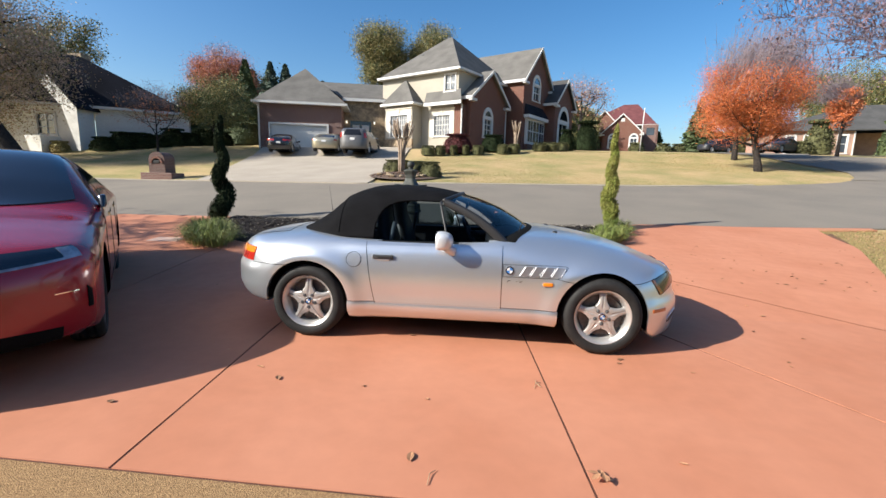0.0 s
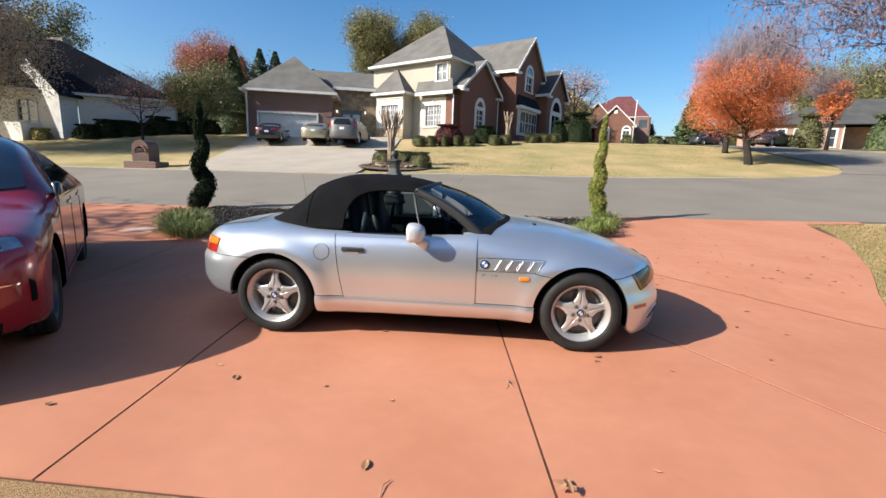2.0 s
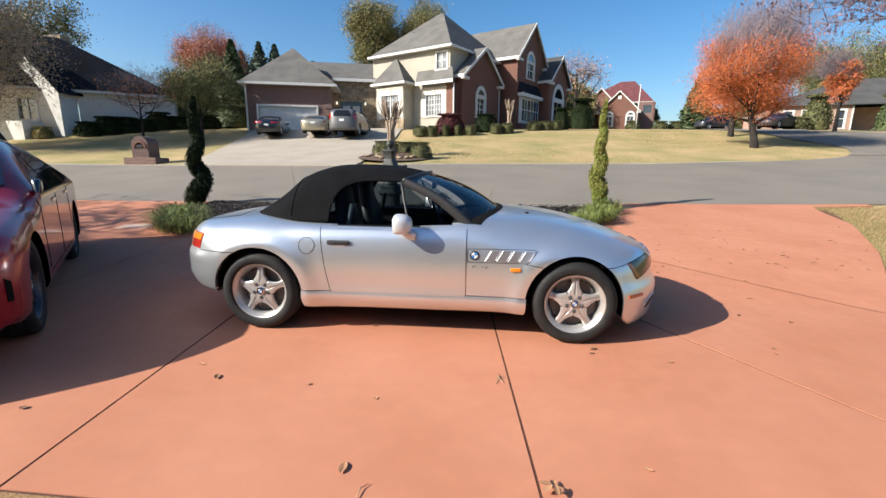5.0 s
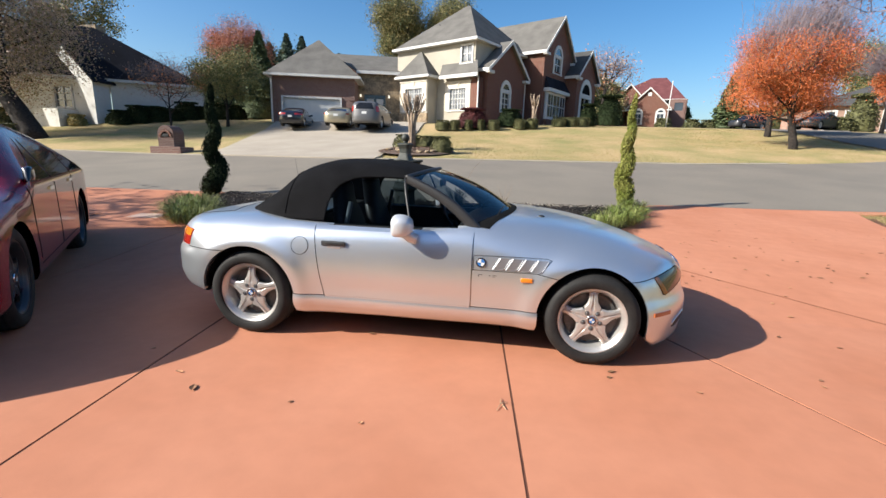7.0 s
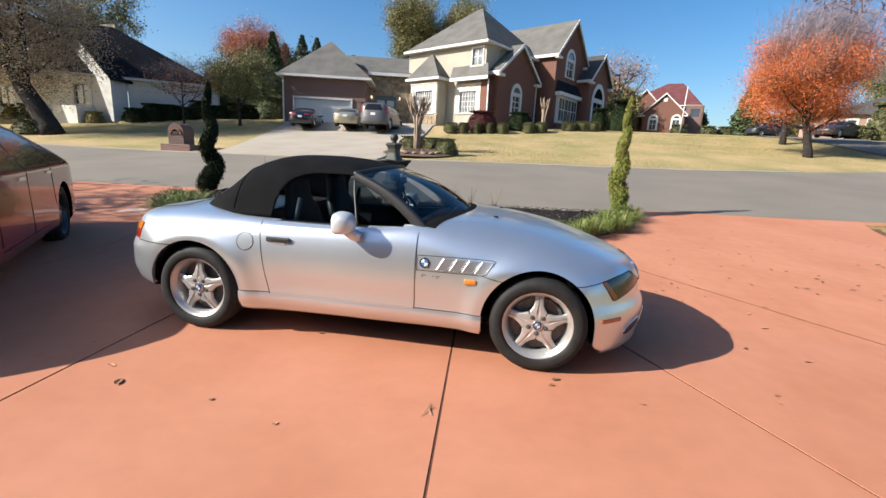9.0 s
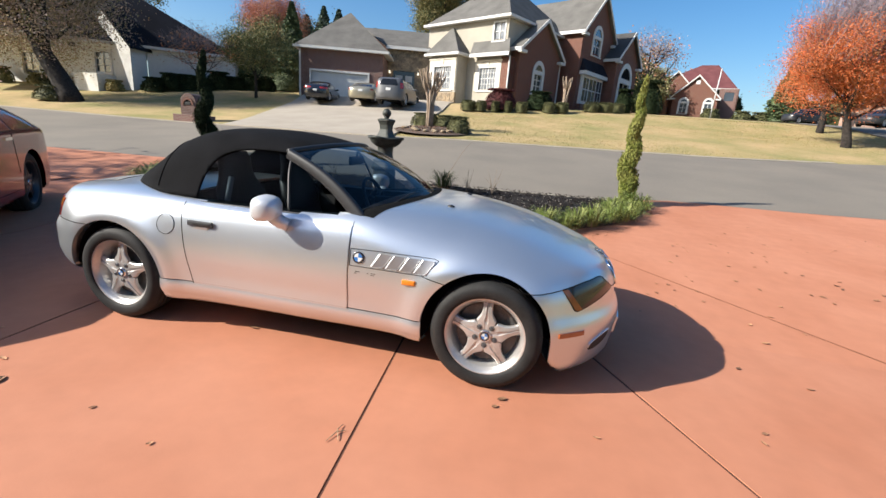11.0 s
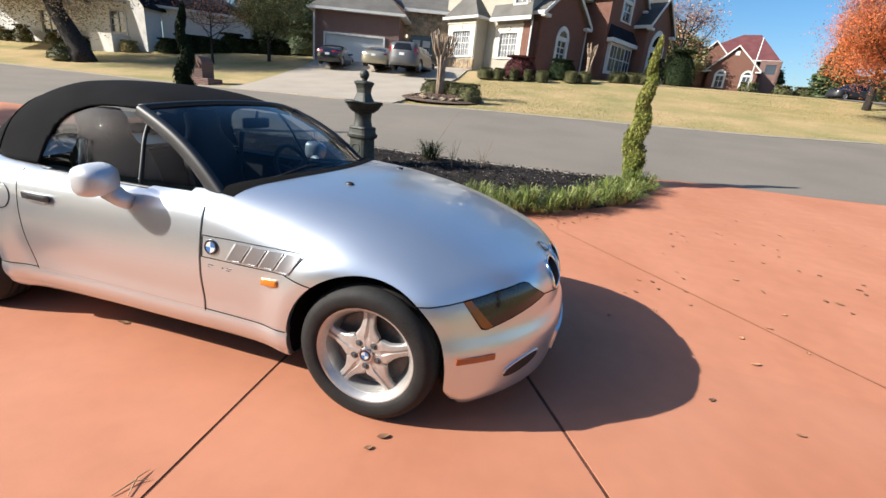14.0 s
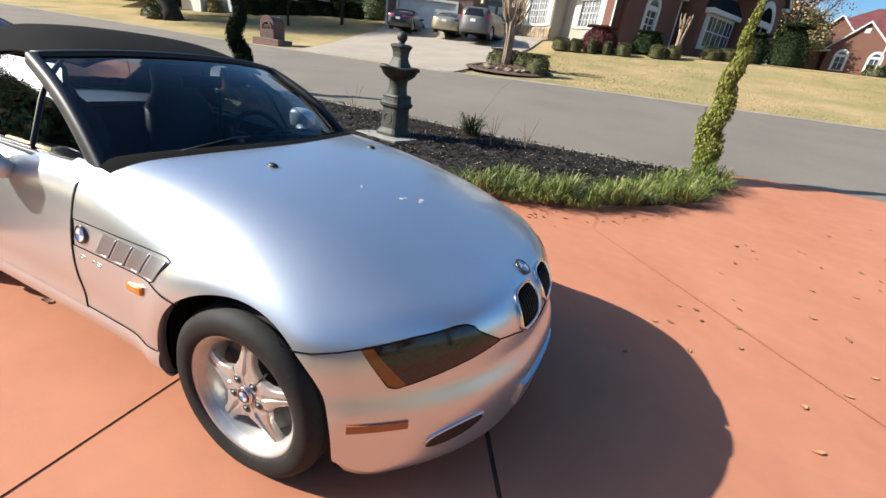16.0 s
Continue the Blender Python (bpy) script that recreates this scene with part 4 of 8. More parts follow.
    mesh_ob("mirror_glass", gl, [tuple(range(24))], M_chrome, mir, "mirror glass")
    bar("mirror_arm", [(mx + 0.01, my - s * 0.01, mz - 0.045), (mx + 0.045, my - s * 0.035, mz - 0.085), (mx + 0.085, s * 0.815, mz - 0.098)], [0.046, 0.040, 0.036], M_mirrorcap, mir)

# cabin
part("cabin_floor", box_bm(-0.80, 0.60, -0.66, 0.66, 0.235, 0.26), M_black, car, "black carpeted cabin floor")
part("bulkhead", box_bm(-0.86, -0.80, -0.68, 0.68, 0.25, 0.87, 0.01), M_black, car, "black rear bulkhead")
for s in (-1, 1):
    part("door_card", box_bm(-0.80, 0.42, min(s * 0.69, s * 0.725), max(s * 0.69, s * 0.725), 0.25, 0.845, 0.01), M_leather, car, "black door lining")
dash = [(0.60, 0.905), (0.45, 0.90), (0.33, 0.875), (0.27, 0.84), (0.26, 0.76), (0.32, 0.62), (0.42, 0.5), (0.60, 0.45)]
Vd = [(x, y, z - 0.03 * (abs(y) / 0.68) ** 3) for y in np.linspace(-0.68, 0.68, 15) for x, z in dash]
mesh_ob("dashboard", Vd, grid_faces(15, len(dash)), M_black, car, "black dashboard", smooth=True)
for y0 in (-0.36, 0.36):
    seat = new("seat")
    seat.parent = car
    seat["label"] = "black leather bucket seat with headrest"
    part("cushion", box_bm(-0.55, 0.0, y0 - 0.24, y0 + 0.24, 0.30, 0.48, 0.06), M_leather, seat, smooth=True)
    rows = ((0.42, 0.23, -0.48), (0.55, 0.25, -0.52), (0.75, 0.25, -0.57), (0.90, 0.22, -0.61), (0.96, 0.16, -0.63), (1.02, 0.135, -0.64), (1.10, 0.135, -0.65), (1.145, 0.10, -0.66))
    Vs = []
    for z, hw, x in rows:
        for i in range(20):
            b = 2 * math.pi * i / 20
            Vs.append((x - 0.02 + 0.065 * math.copysign(abs(math.cos(b)) ** 0.7, math.cos(b)), y0 + hw * math.copysign(abs(math.sin(b)) ** 0.7, math.sin(b)), z))
    mesh_ob("backrest", Vs, grid_faces(len(rows), 20, True) + [tuple(range(20)), tuple(range(140, 160))], M_leather, seat, smooth=True)
    bar("belt", [(-0.52, y0 * 1.62, 1.0), (-0.56, y0 * 1.66, 0.8), (-0.6, y0 * 1.7, 0.5)], 0.018, M_greytrim, seat, "grey seat belt")
# steering wheel before the left seat
a = np.linspace(0, 2 * math.pi, 33)
c, e = Vector((0.10, 0.36, 0.80)), Vector((0.90, 0, 0.43)).normalized()
u = Vector((0, 1, 0))
w = e.cross(u)
sw = bar("steering_wheel", [c + 0.185 * (math.cos(t) * u + math.sin(t) * w) for t in a], 0.015, M_leather, car, "black four-spoke steering wheel")
for t in (0.4, 2.74, 4.2, 5.2):
    bar("spoke", [c, c + 0.18 * (math.cos(t) * u + math.sin(t) * w)], 0.018, M_black, sw)
V, F = lathe([(0.0, 0.03), (0.06, 0.025), (0.075, 0.0)], 20)
q = e.to_track_quat("Z", "Y").to_matrix()
mesh_ob("airbag_hub", [c - q @ Vector(p) for p in V], F, M_black, sw, smooth=True)
bar("steering_column", [c, c + 0.3 * e - Vector((0, 0, 0.12))], 0.04, M_black, car)
# inner mirror
part("rear_view_mirror", box_bm(0.065, 0.09, -0.11, 0.11, 1.105, 1.165, 0.012), M_black, car, "black rear-view mirror")
bar("mirror_stem", [(0.08, 0, 1.16), (0.09, 0, 1.205)], 0.008, M_black, car)


# cowl, wipers, washer jets
V = []
for t in np.linspace(-1, 1, 41):
    y = 0.72 * t
    a, b = float(cowl_x(y)) - 0.12 - 0.08 * t * t, float(cowl_x(y)) + 0.004
    for k in np.linspace(0, 1, 5):
        x = a + (b - a) * k
        V.append((x, y, 0.0))
V = np.array(V)
zt = top_z(V[:, 0], V[:, 1])[:, 2]
V[:, 2] = zt + np.tile([-0.03, -0.012, 0.003, 0.0045, 0.002], 41)
mesh_ob("cowl_panel", V, grid_faces(41, 5), M_dark, car, "black plastic cowl panel", smooth=True)
for pts in (((0.60, 0.50), (0.60, 0.10), (0.60, -0.42)), ((0.60, 0.04), (0.56, -0.25), (0.51, -0.58))):
    q = []
    for x, y in pts:
        k = (float(cowl_x(y)) - 0.055 - x) / 0.6
        q.append((x + 0.03, y, 0.945 - 0.05 * (y / 0.7) ** 2 + max(0, k) * 0.35))
    w_ = bar("wiper", q, [0.006, 0.005, 0.004], M_black, car, "black wiper arm")
for y in (-0.335, 0.335):
    c = top_z([0.885], [y])[0]
    V, F = lathe([(0.016, -0.002), (0.015, 0.006), (0.008, 0.011), (0.0, 0.012)], 14)
    mesh_ob("washer_jet", [(c[0] + 1.5 * a, c[1] + b, c[2] + d) for a, b, d in V], F, M_black, car, smooth=True)

# bonnet outline: along the wings, round the lamps and under the grille
for s in (-1, 1):
    pts = [side_y([x], [z], s)[0] for x, z in ((1.385, 0.622), (1.41, 0.600), (1.45, 0.597), (1.50, 0.600), (1.56, 0.608))]
    pts += list(nose_p(s * np.linspace(-50, -49.6, 2) * -1 if s > 0 else np.linspace(-50, -49.6, 2), 0.617))
    seam("bonnet_gap", pts, car, 0.0026)
    az = s * np.linspace(21.0, 0.0, 14)
    seam("bonnet_gap", nose_p(az, np.interp(np.abs(az), (0, 8, 16, 21), (0.508, 0.518, 0.553, 0.566))), car, 0.0026)

    # headlamp: smoked cover, amber corner, round lamps behind
    nu, nw = 40, 16
    U, W = np.meshgrid(np.linspace(0, 1, nu), np.linspace(0, 1, nw), indexing="ij")
    a_lo, a_hi = np.interp(U, (0, 1), (45.2, 21.2)), np.interp(U, (0, 1), (50.0, 27.0))
    z_lo = np.interp(U, (0, 0.06, 0.2, 0.5, 1), (0.500, 0.492, 0.503, 0.528, 0.566))
    z_hi = np.interp(U, (0, 0.4, 0.78, 0.88, 0.95, 1), (0.618, 0.642, 0.653, 0.650, 0.640, 0.622))
    A = s * (a_lo + (a_hi - a_lo) * W)
    Z = z_lo + (z_hi - z_lo) * W
    q = nose_p(A, Z)
    lamp = panel("headlamp", q, nu, nw, M_hose, car, 0.003, 0.01, "smoked headlamp with amber corner")
    rim = np.concatenate([q.reshape(nu, nw, 3)[:, 0], q.reshape(nu, nw, 3)[-1, 1:], q.reshape(nu, nw, 3)[::-1, -1][1:], q.reshape(nu, nw, 3)[0, ::-1][1:]])
    seam("headlamp_gap", rim, car, 0.0032)
    U2 = U * (0.135 - 0.05 * W)
    a_lo, a_hi = np.interp(U2, (0, 1), (45.2, 21.2)), np.interp(U2, (0, 1), (50.0, 27.0))
    z_lo = np.interp(U2, (0, 0.06, 0.2, 0.5, 1), (0.500, 0.492, 0.503, 0.528, 0.566)) + 0.004
    z_hi = np.interp(U2, (0, 0.4, 0.85, 0.95, 1), (0.618, 0.642, 0.655, 0.650, 0.636)) - 0.004
    panel("turn_signal", nose_p(s * (a_lo + (a_hi - a_lo) * W), z_lo + (z_hi - z_lo) * W), nu, nw, M_amberdark, lamp, 0.0055, 0.004, "amber corner lens")

    # side marker; intake as a flat black patch painting its recess shade
    nu, nw = 16, 6
    U, W = np.meshgrid(np.linspace(0, 1, nu), np.linspace(0, 1, nw), indexing="ij")
    panel("side_marker", nose_p(s * (52.0 - 10.5 * U), 0.366 + 0.026 * W - 0.006 * U), nu, nw, M_amberdull, car, 0.006, 0.01, "dull amber side marker")
    nu, nw = 26, 10
    U, W = np.meshgrid(np.linspace(0, 1, nu), np.linspace(-1, 1, nw), indexing="ij")
    hgt = 0.036 * np.sqrt(np.maximum(1 - (2 * U - 1) ** 2, 0.0)) ** 0.8 + 0.001
    q = nose_p(s * (37.5 - 12.5 * U), 0.262 + 0.045 * U + hgt * W)
    panel("intake", q, nu, nw, M_black, car, 0.002, 0.004, "flat black patch for the shaded bumper intake")
    seam("intake_edge", q.reshape(nu, nw, 3)[:, -1], car, 0.006, material=M_silver)
    # kidney grille half
    nu, nw = 14, 14
    U, W = np.meshgrid(np.linspace(-1, 1, nu), np.linspace(-1, 1, nw), indexing="ij")
    ang = np.linspace(0, 2 * math.pi, 49)
    ky = 0.128 + 0.094 * np.sign(np.cos(ang)) * np.abs(np.cos(ang)) ** 0.55
    kz = 0.603 + 0.064 * np.sign(np.sin(ang)) * np.abs(np.sin(ang)) ** 0.6
    ky = ky - 0.12 * (kz - 0.607)

    def face_x(y, z):
        y, z = np.broadcast_arrays(np.asarray(y, float), np.asarray(z, float))
        o = np.stack([np.full(y.size, 1.2), y.ravel(), z.ravel()], 1)
        return cast(o, np.tile([1.0, 0.0, 0.0], (y.size, 1)), 1.2)

    ring = face_x(s * ky, kz)
    V, F = tube([tuple(p + np.array([0.004, 0, 0])) for p in ring], 0.0085, 8, False)
    kid = mesh_ob("kidney_grille", V, F, M_chrome, car, "chrome-ringed black kidney grille", smooth=True)
    rr = np.linspace(0.02, 1, 8)
    cy, cz = 0.125, 0.607
    Y = cy + np.outer(rr, ky - cy)
    Zk = cz + np.outer(rr, kz - cz)
    mesh_ob("grille_back", [tuple(p + np.array([0.003, 0, 0])) for p in face_x(s * Y, Zk)], grid_faces(8, 49), M_dark, kid, "black grille opening", smooth=True)
    for k in range(7):
        y = 0.062 + 0.021 * k
        p = face_x(s * np.full(6, y), np.linspace(0.56, 0.65, 6))
        V, F = tube([tuple(c_ + np.array([0.005, 0, 0])) for c_ in p], 0.0028, 6)
        mesh_ob("grille_slat", V, F, M_black, kid, smooth=True)

    # wing vent with four raised gills, darker silver standing in for recess shade
    outl = [(0.424, 0.612), (0.424, 0.708), (0.60, 0.712), (0.80, 0.713), (0.915, 0.712), (0.94, 0.704), (0.93, 0.69), (0.885, 0.635), (0.862, 0.614), (0.70, 0.612), (0.56, 0.612), (0.424, 0.612)]
    dense = []
    for (a, b), (c_, d_) in zip(outl, outl[1:]):
        for k in range(6):
            dense.append((a + (c_ - a) * k / 6, b + (d_ - b) * k / 6))
    dense.append(outl[-1])
    dense = np.array(dense)
    seam("vent_gap", side_y(dense[:, 0], dense[:, 1], s), car, 0.0017)
    # Black line drawn for the shade along the wing's fold.
    seam("crease", side_y(np.linspace(0.86, 1.0, 8), np.linspace(0.612, 0.588, 8), s), car, 0.0022)
    for k in range(4):
        x0 = 0.562 + 0.083 * k
        nu, nw = 10, 8
        U, W = np.meshgrid(np.linspace(0, 1, nu), np.linspace(0, 1, nw), indexing="ij")
        p = side_y(x0 + 0.062 * U + 0.045 * W, 0.624 + 0.076 * W, s)
        V = p.copy()
        V[:, 1] += s * (0.0012 + 0.0042 * (1 - U.ravel()) ** 1.5)
        F = grid_faces(nu, nw)
        gill = mesh_ob("gill", V, F, M_gill, car, "slanted vent gill, body silver darkened for shade", smooth=True)
        p0 = side_y(x0 - 0.006 + 0.045 * np.linspace(0, 1, nw), 0.624 + 0.076 * np.linspace(0, 1, nw), s)
        V = [tuple(q_ + np.array([0.006, s * 0.0054, 0])) for q_ in p0] + [tuple(q_ + np.array([-0.006, s * 0.001, 0])) for q_ in p0]
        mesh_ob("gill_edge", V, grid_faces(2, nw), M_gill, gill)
        p1 = side_y(x0 + 0.068 + 0.045 * np.linspace(0, 1, nw), 0.624 + 0.076 * np.linspace(0, 1, nw), s)
        p2 = side_y(x0 + 0.02 + 0.048 * np.linspace(0, 1, 5), np.full(5, 0.6235), s)
        V, F = tube([tuple(q_ + np.array([0, s * 0.003, 0])) for q_ in list(p2) + list(p1)], [0.0008, 0.0012, 0.0016, 0.002, 0.0026] + [0.003] * len(p1), 8)
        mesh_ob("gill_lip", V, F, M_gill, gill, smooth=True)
    c_ = side_y([0.476], [0.664], s)[0]
    roundel("round_badge", c_ + np.array([0, s * 0.003, 0]), normals(c_[None])[0], 0.034, car)
    # small dark trim bars
    for k, (x0, x1, z0, z1) in enumerate(((0.462, 0.488, 0.580, 0.584), (0.458, 0.470, 0.570, 0.574), (0.534, 0.541, 0.576, 0.582), (0.556, 0.584, 0.580, 0.583), (0.556, 0.576, 0.570, 0.573))):
        xs_, zs_ = np.meshgrid(np.linspace(x0, x1, 3), np.linspace(z0, z1, 3), indexing="ij")
        panel("trim_bar", side_y(xs_, zs_, s), 3, 3, M_satin, car, 0.002, 0.003, "thin dark trim bar")
    # repeater
    c_ = side_y([0.785], [0.566], s)[0]
    part("side_repeater", box_bm(c_[0] - 0.04, c_[0] + 0.038, min(c_[1] - s * 0.004, c_[1] + s * 0.016), max(c_[1] - s * 0.004, c_[1] + s * 0.016), c_[2] - 0.015, c_[2] + 0.015, 0.006), M_amber, car, "amber side repeater", smooth=True)
    # tail lamp and rear bumper gap
    nu, nw = 20, 10
    U, W = np.meshgrid(np.linspace(0, 1, nu), np.linspace(0, 1, nw), indexing="ij")
    q = nose_p(s * (20 + 27 * U), 0.640 + W * (0.125 - 0.01 * U), -1.0)
    tl = panel("tail_lamp", q, nu, nw, M_redlens, car, 0.004, 0.01, "red tail lamp with amber top")
    panel("amber_section", nose_p(s * (20.5 + 26 * U), 0.705 + W * (0.056 - 0.01 * U), -1.0), nu, nw, M_amber, tl, 0.006, 0.004, "amber lens")
    zz_ = np.full(20, 0.632)
    seam("bumper_gap", nose_p(s * np.linspace(47, 68, 20), zz_, -1.0), car, 0.0025)
# lower centre intake and bracket
nu, nw = 20, 8
U, W = np.meshgrid(np.linspace(0, 1, nu), np.linspace(0, 1, nw), indexing="ij")
panel("front_bracket", nose_p(-13 + 26 * U, 0.225 + 0.105 * W), nu, nw, M_silver, car, 0.012, 0.02, "bare silver bumper bracket")
c_ = top_z([1.862], [0.0])[0]
n_ = normals(c_[None])[0]
roundel("round_badge", c_ + 0.003 * n_, n_, 0.038, car, (1, 0, 0))
# dried water marks on the bonnet
rnd = random.Random(23)
for x0, y0, r0 in ((1.392, -0.028, 0.012), (1.40, -0.05, 0.008), (1.343, -0.108, 0.010), (1.35, -0.085, 0.006), (1.197, -0.178, 0.006)):
    a = np.linspace(0, 2 * math.pi, 17)
    rr = r0 * np.array([0.6 + 0.4 * rnd.random() for _ in range(16)] + [0.8])
    R_, A_ = np.meshgrid(np.linspace(0.05, 1, 3), a, indexing="ij")
    q = top_z(x0 + R_ * rr[None, :] * np.cos(A_), y0 + 1.6 * R_ * rr[None, :] * np.sin(A_))
    mesh_ob("water_mark", q + 0.0008 * normals(q), grid_faces(3, 17), M_white, body, "chalky dried water mark")
# boot lid gap, aerial
yy_ = np.linspace(-0.52, 0.52, 30)
seam("boot_gap", top_z(-1.50 - 0.06 * (1 - (yy_ / 0.52) ** 2), yy_), car)
for s in (-1, 1):
    seam("boot_gap", top_z(np.linspace(-1.5, -1.93, 20), np.full(20, s * 0.52) - s * 0.06 * np.linspace(0, 1, 20) ** 2), car)
b_ = top_z([-1.50], [0.60])[0]
bar("aerial", [tuple(b_), (b_[0] - 0.02, b_[1], b_[2] + 0.18), (b_[0] - 0.05, b_[1], b_[2] + 0.40)], [0.006, 0.0022, 0.0016], M_black, car, "thin black aerial", 6)
# canvas seams
for x0 in (-0.99,):
    th_ = np.radians(np.linspace(3, 177, 50))
    p = cast([(x0, 0, 0.87)] * 50, [(0, math.cos(t), math.sin(t)) for t in th_], 1.0, roof_f)
    V, F = tube([tuple(q_) for q_ in p], 0.006, 6)
    mesh_ob("canvas_seam", V, F, M_top, hood, smooth=True)


# ---- houses ----
def local(points, o, th):
    """House-frame points (right, away, up) laid into the world; th turns the house clockwise."""
    c, s = math.cos(radians(th)), math.sin(radians(th))
    return [(o[0] + x * c + y * s, o[1] - x * s + y * c, z) for x, y, z in points]


class House:
    def __init__(self, name, label, o, th):
        self.ob = tagged(new(name), label, "house")
        self.o, self.th, self.k = o, th, 1.0

    def add(self, name, V, F, material, parent=None, label=""):
        k = self.k
        V = [(x * k, y * k, 1.385 * (1 - k) + z * k) for x, y, z in V]
        return mesh_ob(name, local(V, self.o, self.th), F, material, parent or self.ob, label)

    def box(self, name, a, b, material, parent=None, label=""):
        (x0, y0, z0), (x1, y1, z1) = a, b
        V = [(x0, y0, z0), (x1, y0, z0), (x1, y1, z0), (x0, y1, z0), (x0, y0, z1), (x1, y0, z1), (x1, y1, z1), (x0, y1, z1)]
        return self.add(name, V, [(3, 2, 1, 0), (4, 5, 6, 7), (0, 1, 5, 4), (1, 2, 6, 5), (2, 3, 7, 6), (3, 0, 4, 7)], material, parent, label)

    def wall(self, axis, at, u0, u1, z0, z1, material, openings=(), thick=0.25, gable=0.0, label=""):
        """A wall across the away axis ('y', seen from in front) or the right axis ('x', seen from the right), with real openings (u0, u1, z0, z1)."""
        cells = []
        us = sorted({u0, u1, *[v for q in openings for v in q[:2]]})
        for a, b in zip(us, us[1:]):
            zs = [z0]
            for q in sorted(openings, key=lambda q: q[2]):
                if q[0] < (a + b) / 2 < q[1]:
                    zs += [q[2], q[3]]
            zs.append(z1)
            for i in range(0, len(zs), 2):
                if zs[i + 1] - zs[i] > 0.01:
                    cells.append((a, b, zs[i], zs[i + 1]))
        V, F = [], []

        def put(u, d, z):
            return (u, at + d, z) if axis == "y" else (at - d, u, z)

        for a, b, lo, hi in cells:
            k = len(V)
            V += [put(u, d, z) for d in (0, thick) for u, z in ((a, lo), (b, lo), (b, hi), (a, hi))]
            F += [tuple(k + i for i in q) for q in ((0, 1, 2, 3), (7, 6, 5, 4), (0, 4, 5, 1), (1, 5, 6, 2), (2, 6, 7, 3), (3, 7, 4, 0))]
        if gable:
            k = len(V)
            m = (u0 + u1) / 2
            V += [put(u, d, z) for d in (0, thick) for u, z in ((u0, z1), (u1, z1), (m, z1 + gable))]
            F += [tuple(k + i for i in q) for q in ((0, 1, 2), (5, 4, 3), (1, 4, 5, 2), (2, 5, 3, 0))]
        return self.add("wall", V, F, material, None, label)

    def window(self, axis, at, u0, u1, z0, z1, cols=2, rows=2, arch=False, glass=None, trim=0.14, name="window", surround=0.0):
        w = self.add(name, [], [], None)

        def bx(nm, ua, ub, za, zb, d0, d1, m):
            if axis == "y":
                return self.box(nm, (ua, at + d0, za), (ub, at + d1, zb), m, w)
            return self.box(nm, (at - d1, ua, za), (at - d0, ub, zb), m, w)

        bx("pane", u0, u1, z0, z1, 0.10, 0.12, glass or M_houseglass)
        bx("frame_side", u0 - trim, u0 + 0.04, z0 - trim, z1 + trim, -0.05, 0.10, M_white)
        bx("frame_side", u1 - 0.04, u1 + trim, z0 - trim, z1 + trim, -0.05, 0.10, M_white)
        bx("frame_head", u0 + 0.04, u1 - 0.04, z1 - 0.04, z1 + trim, -0.05, 0.10, M_white)
        bx("sill", u0 - trim - 0.04, u1 + trim + 0.04, z0 - trim - 0.04, z0 - trim + 0.05, -0.09, 0.10, M_white)
        for i in range(1, cols):
            u = u0 + (u1 - u0) * i / cols
            b = 0.034 if cols < 5 or i == cols // 2 else 0.018
            bx("mullion", u - b, u + b, z0, z1, 0.05, 0.10, M_white)
        for i in range(1, rows):
            z = z0 + (z1 - z0) * i / rows
            b = 0.03 if cols < 5 or i == rows // 2 else 0.018
            bx("glazing_bar", u0, u1, z - b, z + b, 0.055, 0.10, M_white)
        if surround:
            e = trim + surround
            for a, b in ((u0 - e, u0 - trim), (u1 + trim, u1 + e)):
                bx("cast_jamb", a, b, z0 - trim, z1 + e, -0.06, 0.0, M_cast)
            bx("cast_lintel", u0 - trim, u1 + trim, z1 + trim, z1 + e, -0.06, 0.0, M_cast)
            bx("cornice", u0 - e - 0.06, u1 + e + 0.06, z1 + e, z1 + e + 0.1, -0.12, 0.0, M_cast)
            bx("keystone", (u0 + u1) / 2 - 0.12, (u0 + u1) / 2 + 0.12, z1 + trim - 0.02, z1 + e + 0.03, -0.1, -0.06, M_cast)
        if arch:
            c, r = (u0 + u1) / 2, (u1 - u0) / 2
            V, F = [], []
            for d in (-0.06, 0.10):
                for k, rr in ((0, r - 0.02), (1, r + trim)):
                    for i in range(17):
                        b = math.pi * i / 16
                        u, z = c + rr * math.cos(b), z1 + rr * 1.15 * math.sin(b)
                        V.append((u, at + d, z) if axis == "y" else (at - d, u, z))
            for i in range(16):
                F += [(i, i + 1, 17 + i + 1, 17 + i), (34 + i, 34 + i + 1, 51 + i + 1, 51 + i), (i, i + 1, 34 + i + 1, 34 + i), (17 + i, 17 + i + 1, 51 + i + 1, 51 + i)]
            self.add("arch_head", V, F, M_white, w)
            V = [((c, at - 0.005, z1) if axis == "y" else (at + 0.005, c, z1))]
            for i in range(17):
                b = math.pi * i / 16
                u, z = c + (r - 0.01) * math.cos(b), z1 + (r - 0.01) * 1.15 * math.sin(b)
                V.append((u, at - 0.005, z) if axis == "y" else (at + 0.005, u, z))
            self.add("fanlight", V, [(0, i, i + 1) for i in range(1, 17)], glass or M_houseglass, w)
        return w

    def hip(self, x0, x1, y0, y1, z, ridge, material, inset=None, over=0.45, fascia=True):
        """A hipped roof; ridge: (xa, ya, xb, yb, z)."""
        x0, x1, y0, y1 = x0 - over, x1 + over, y0 - over, y1 + over
        xa, ya, xb, yb, zr = ridge
        V = [(x0, y0, z), (x1, y0, z), (x1, y1, z), (x0, y1, z), (xa, ya, zr), (xb, yb, zr)]
        V += [(x, y, zz - 0.12) for x, y, zz in V]
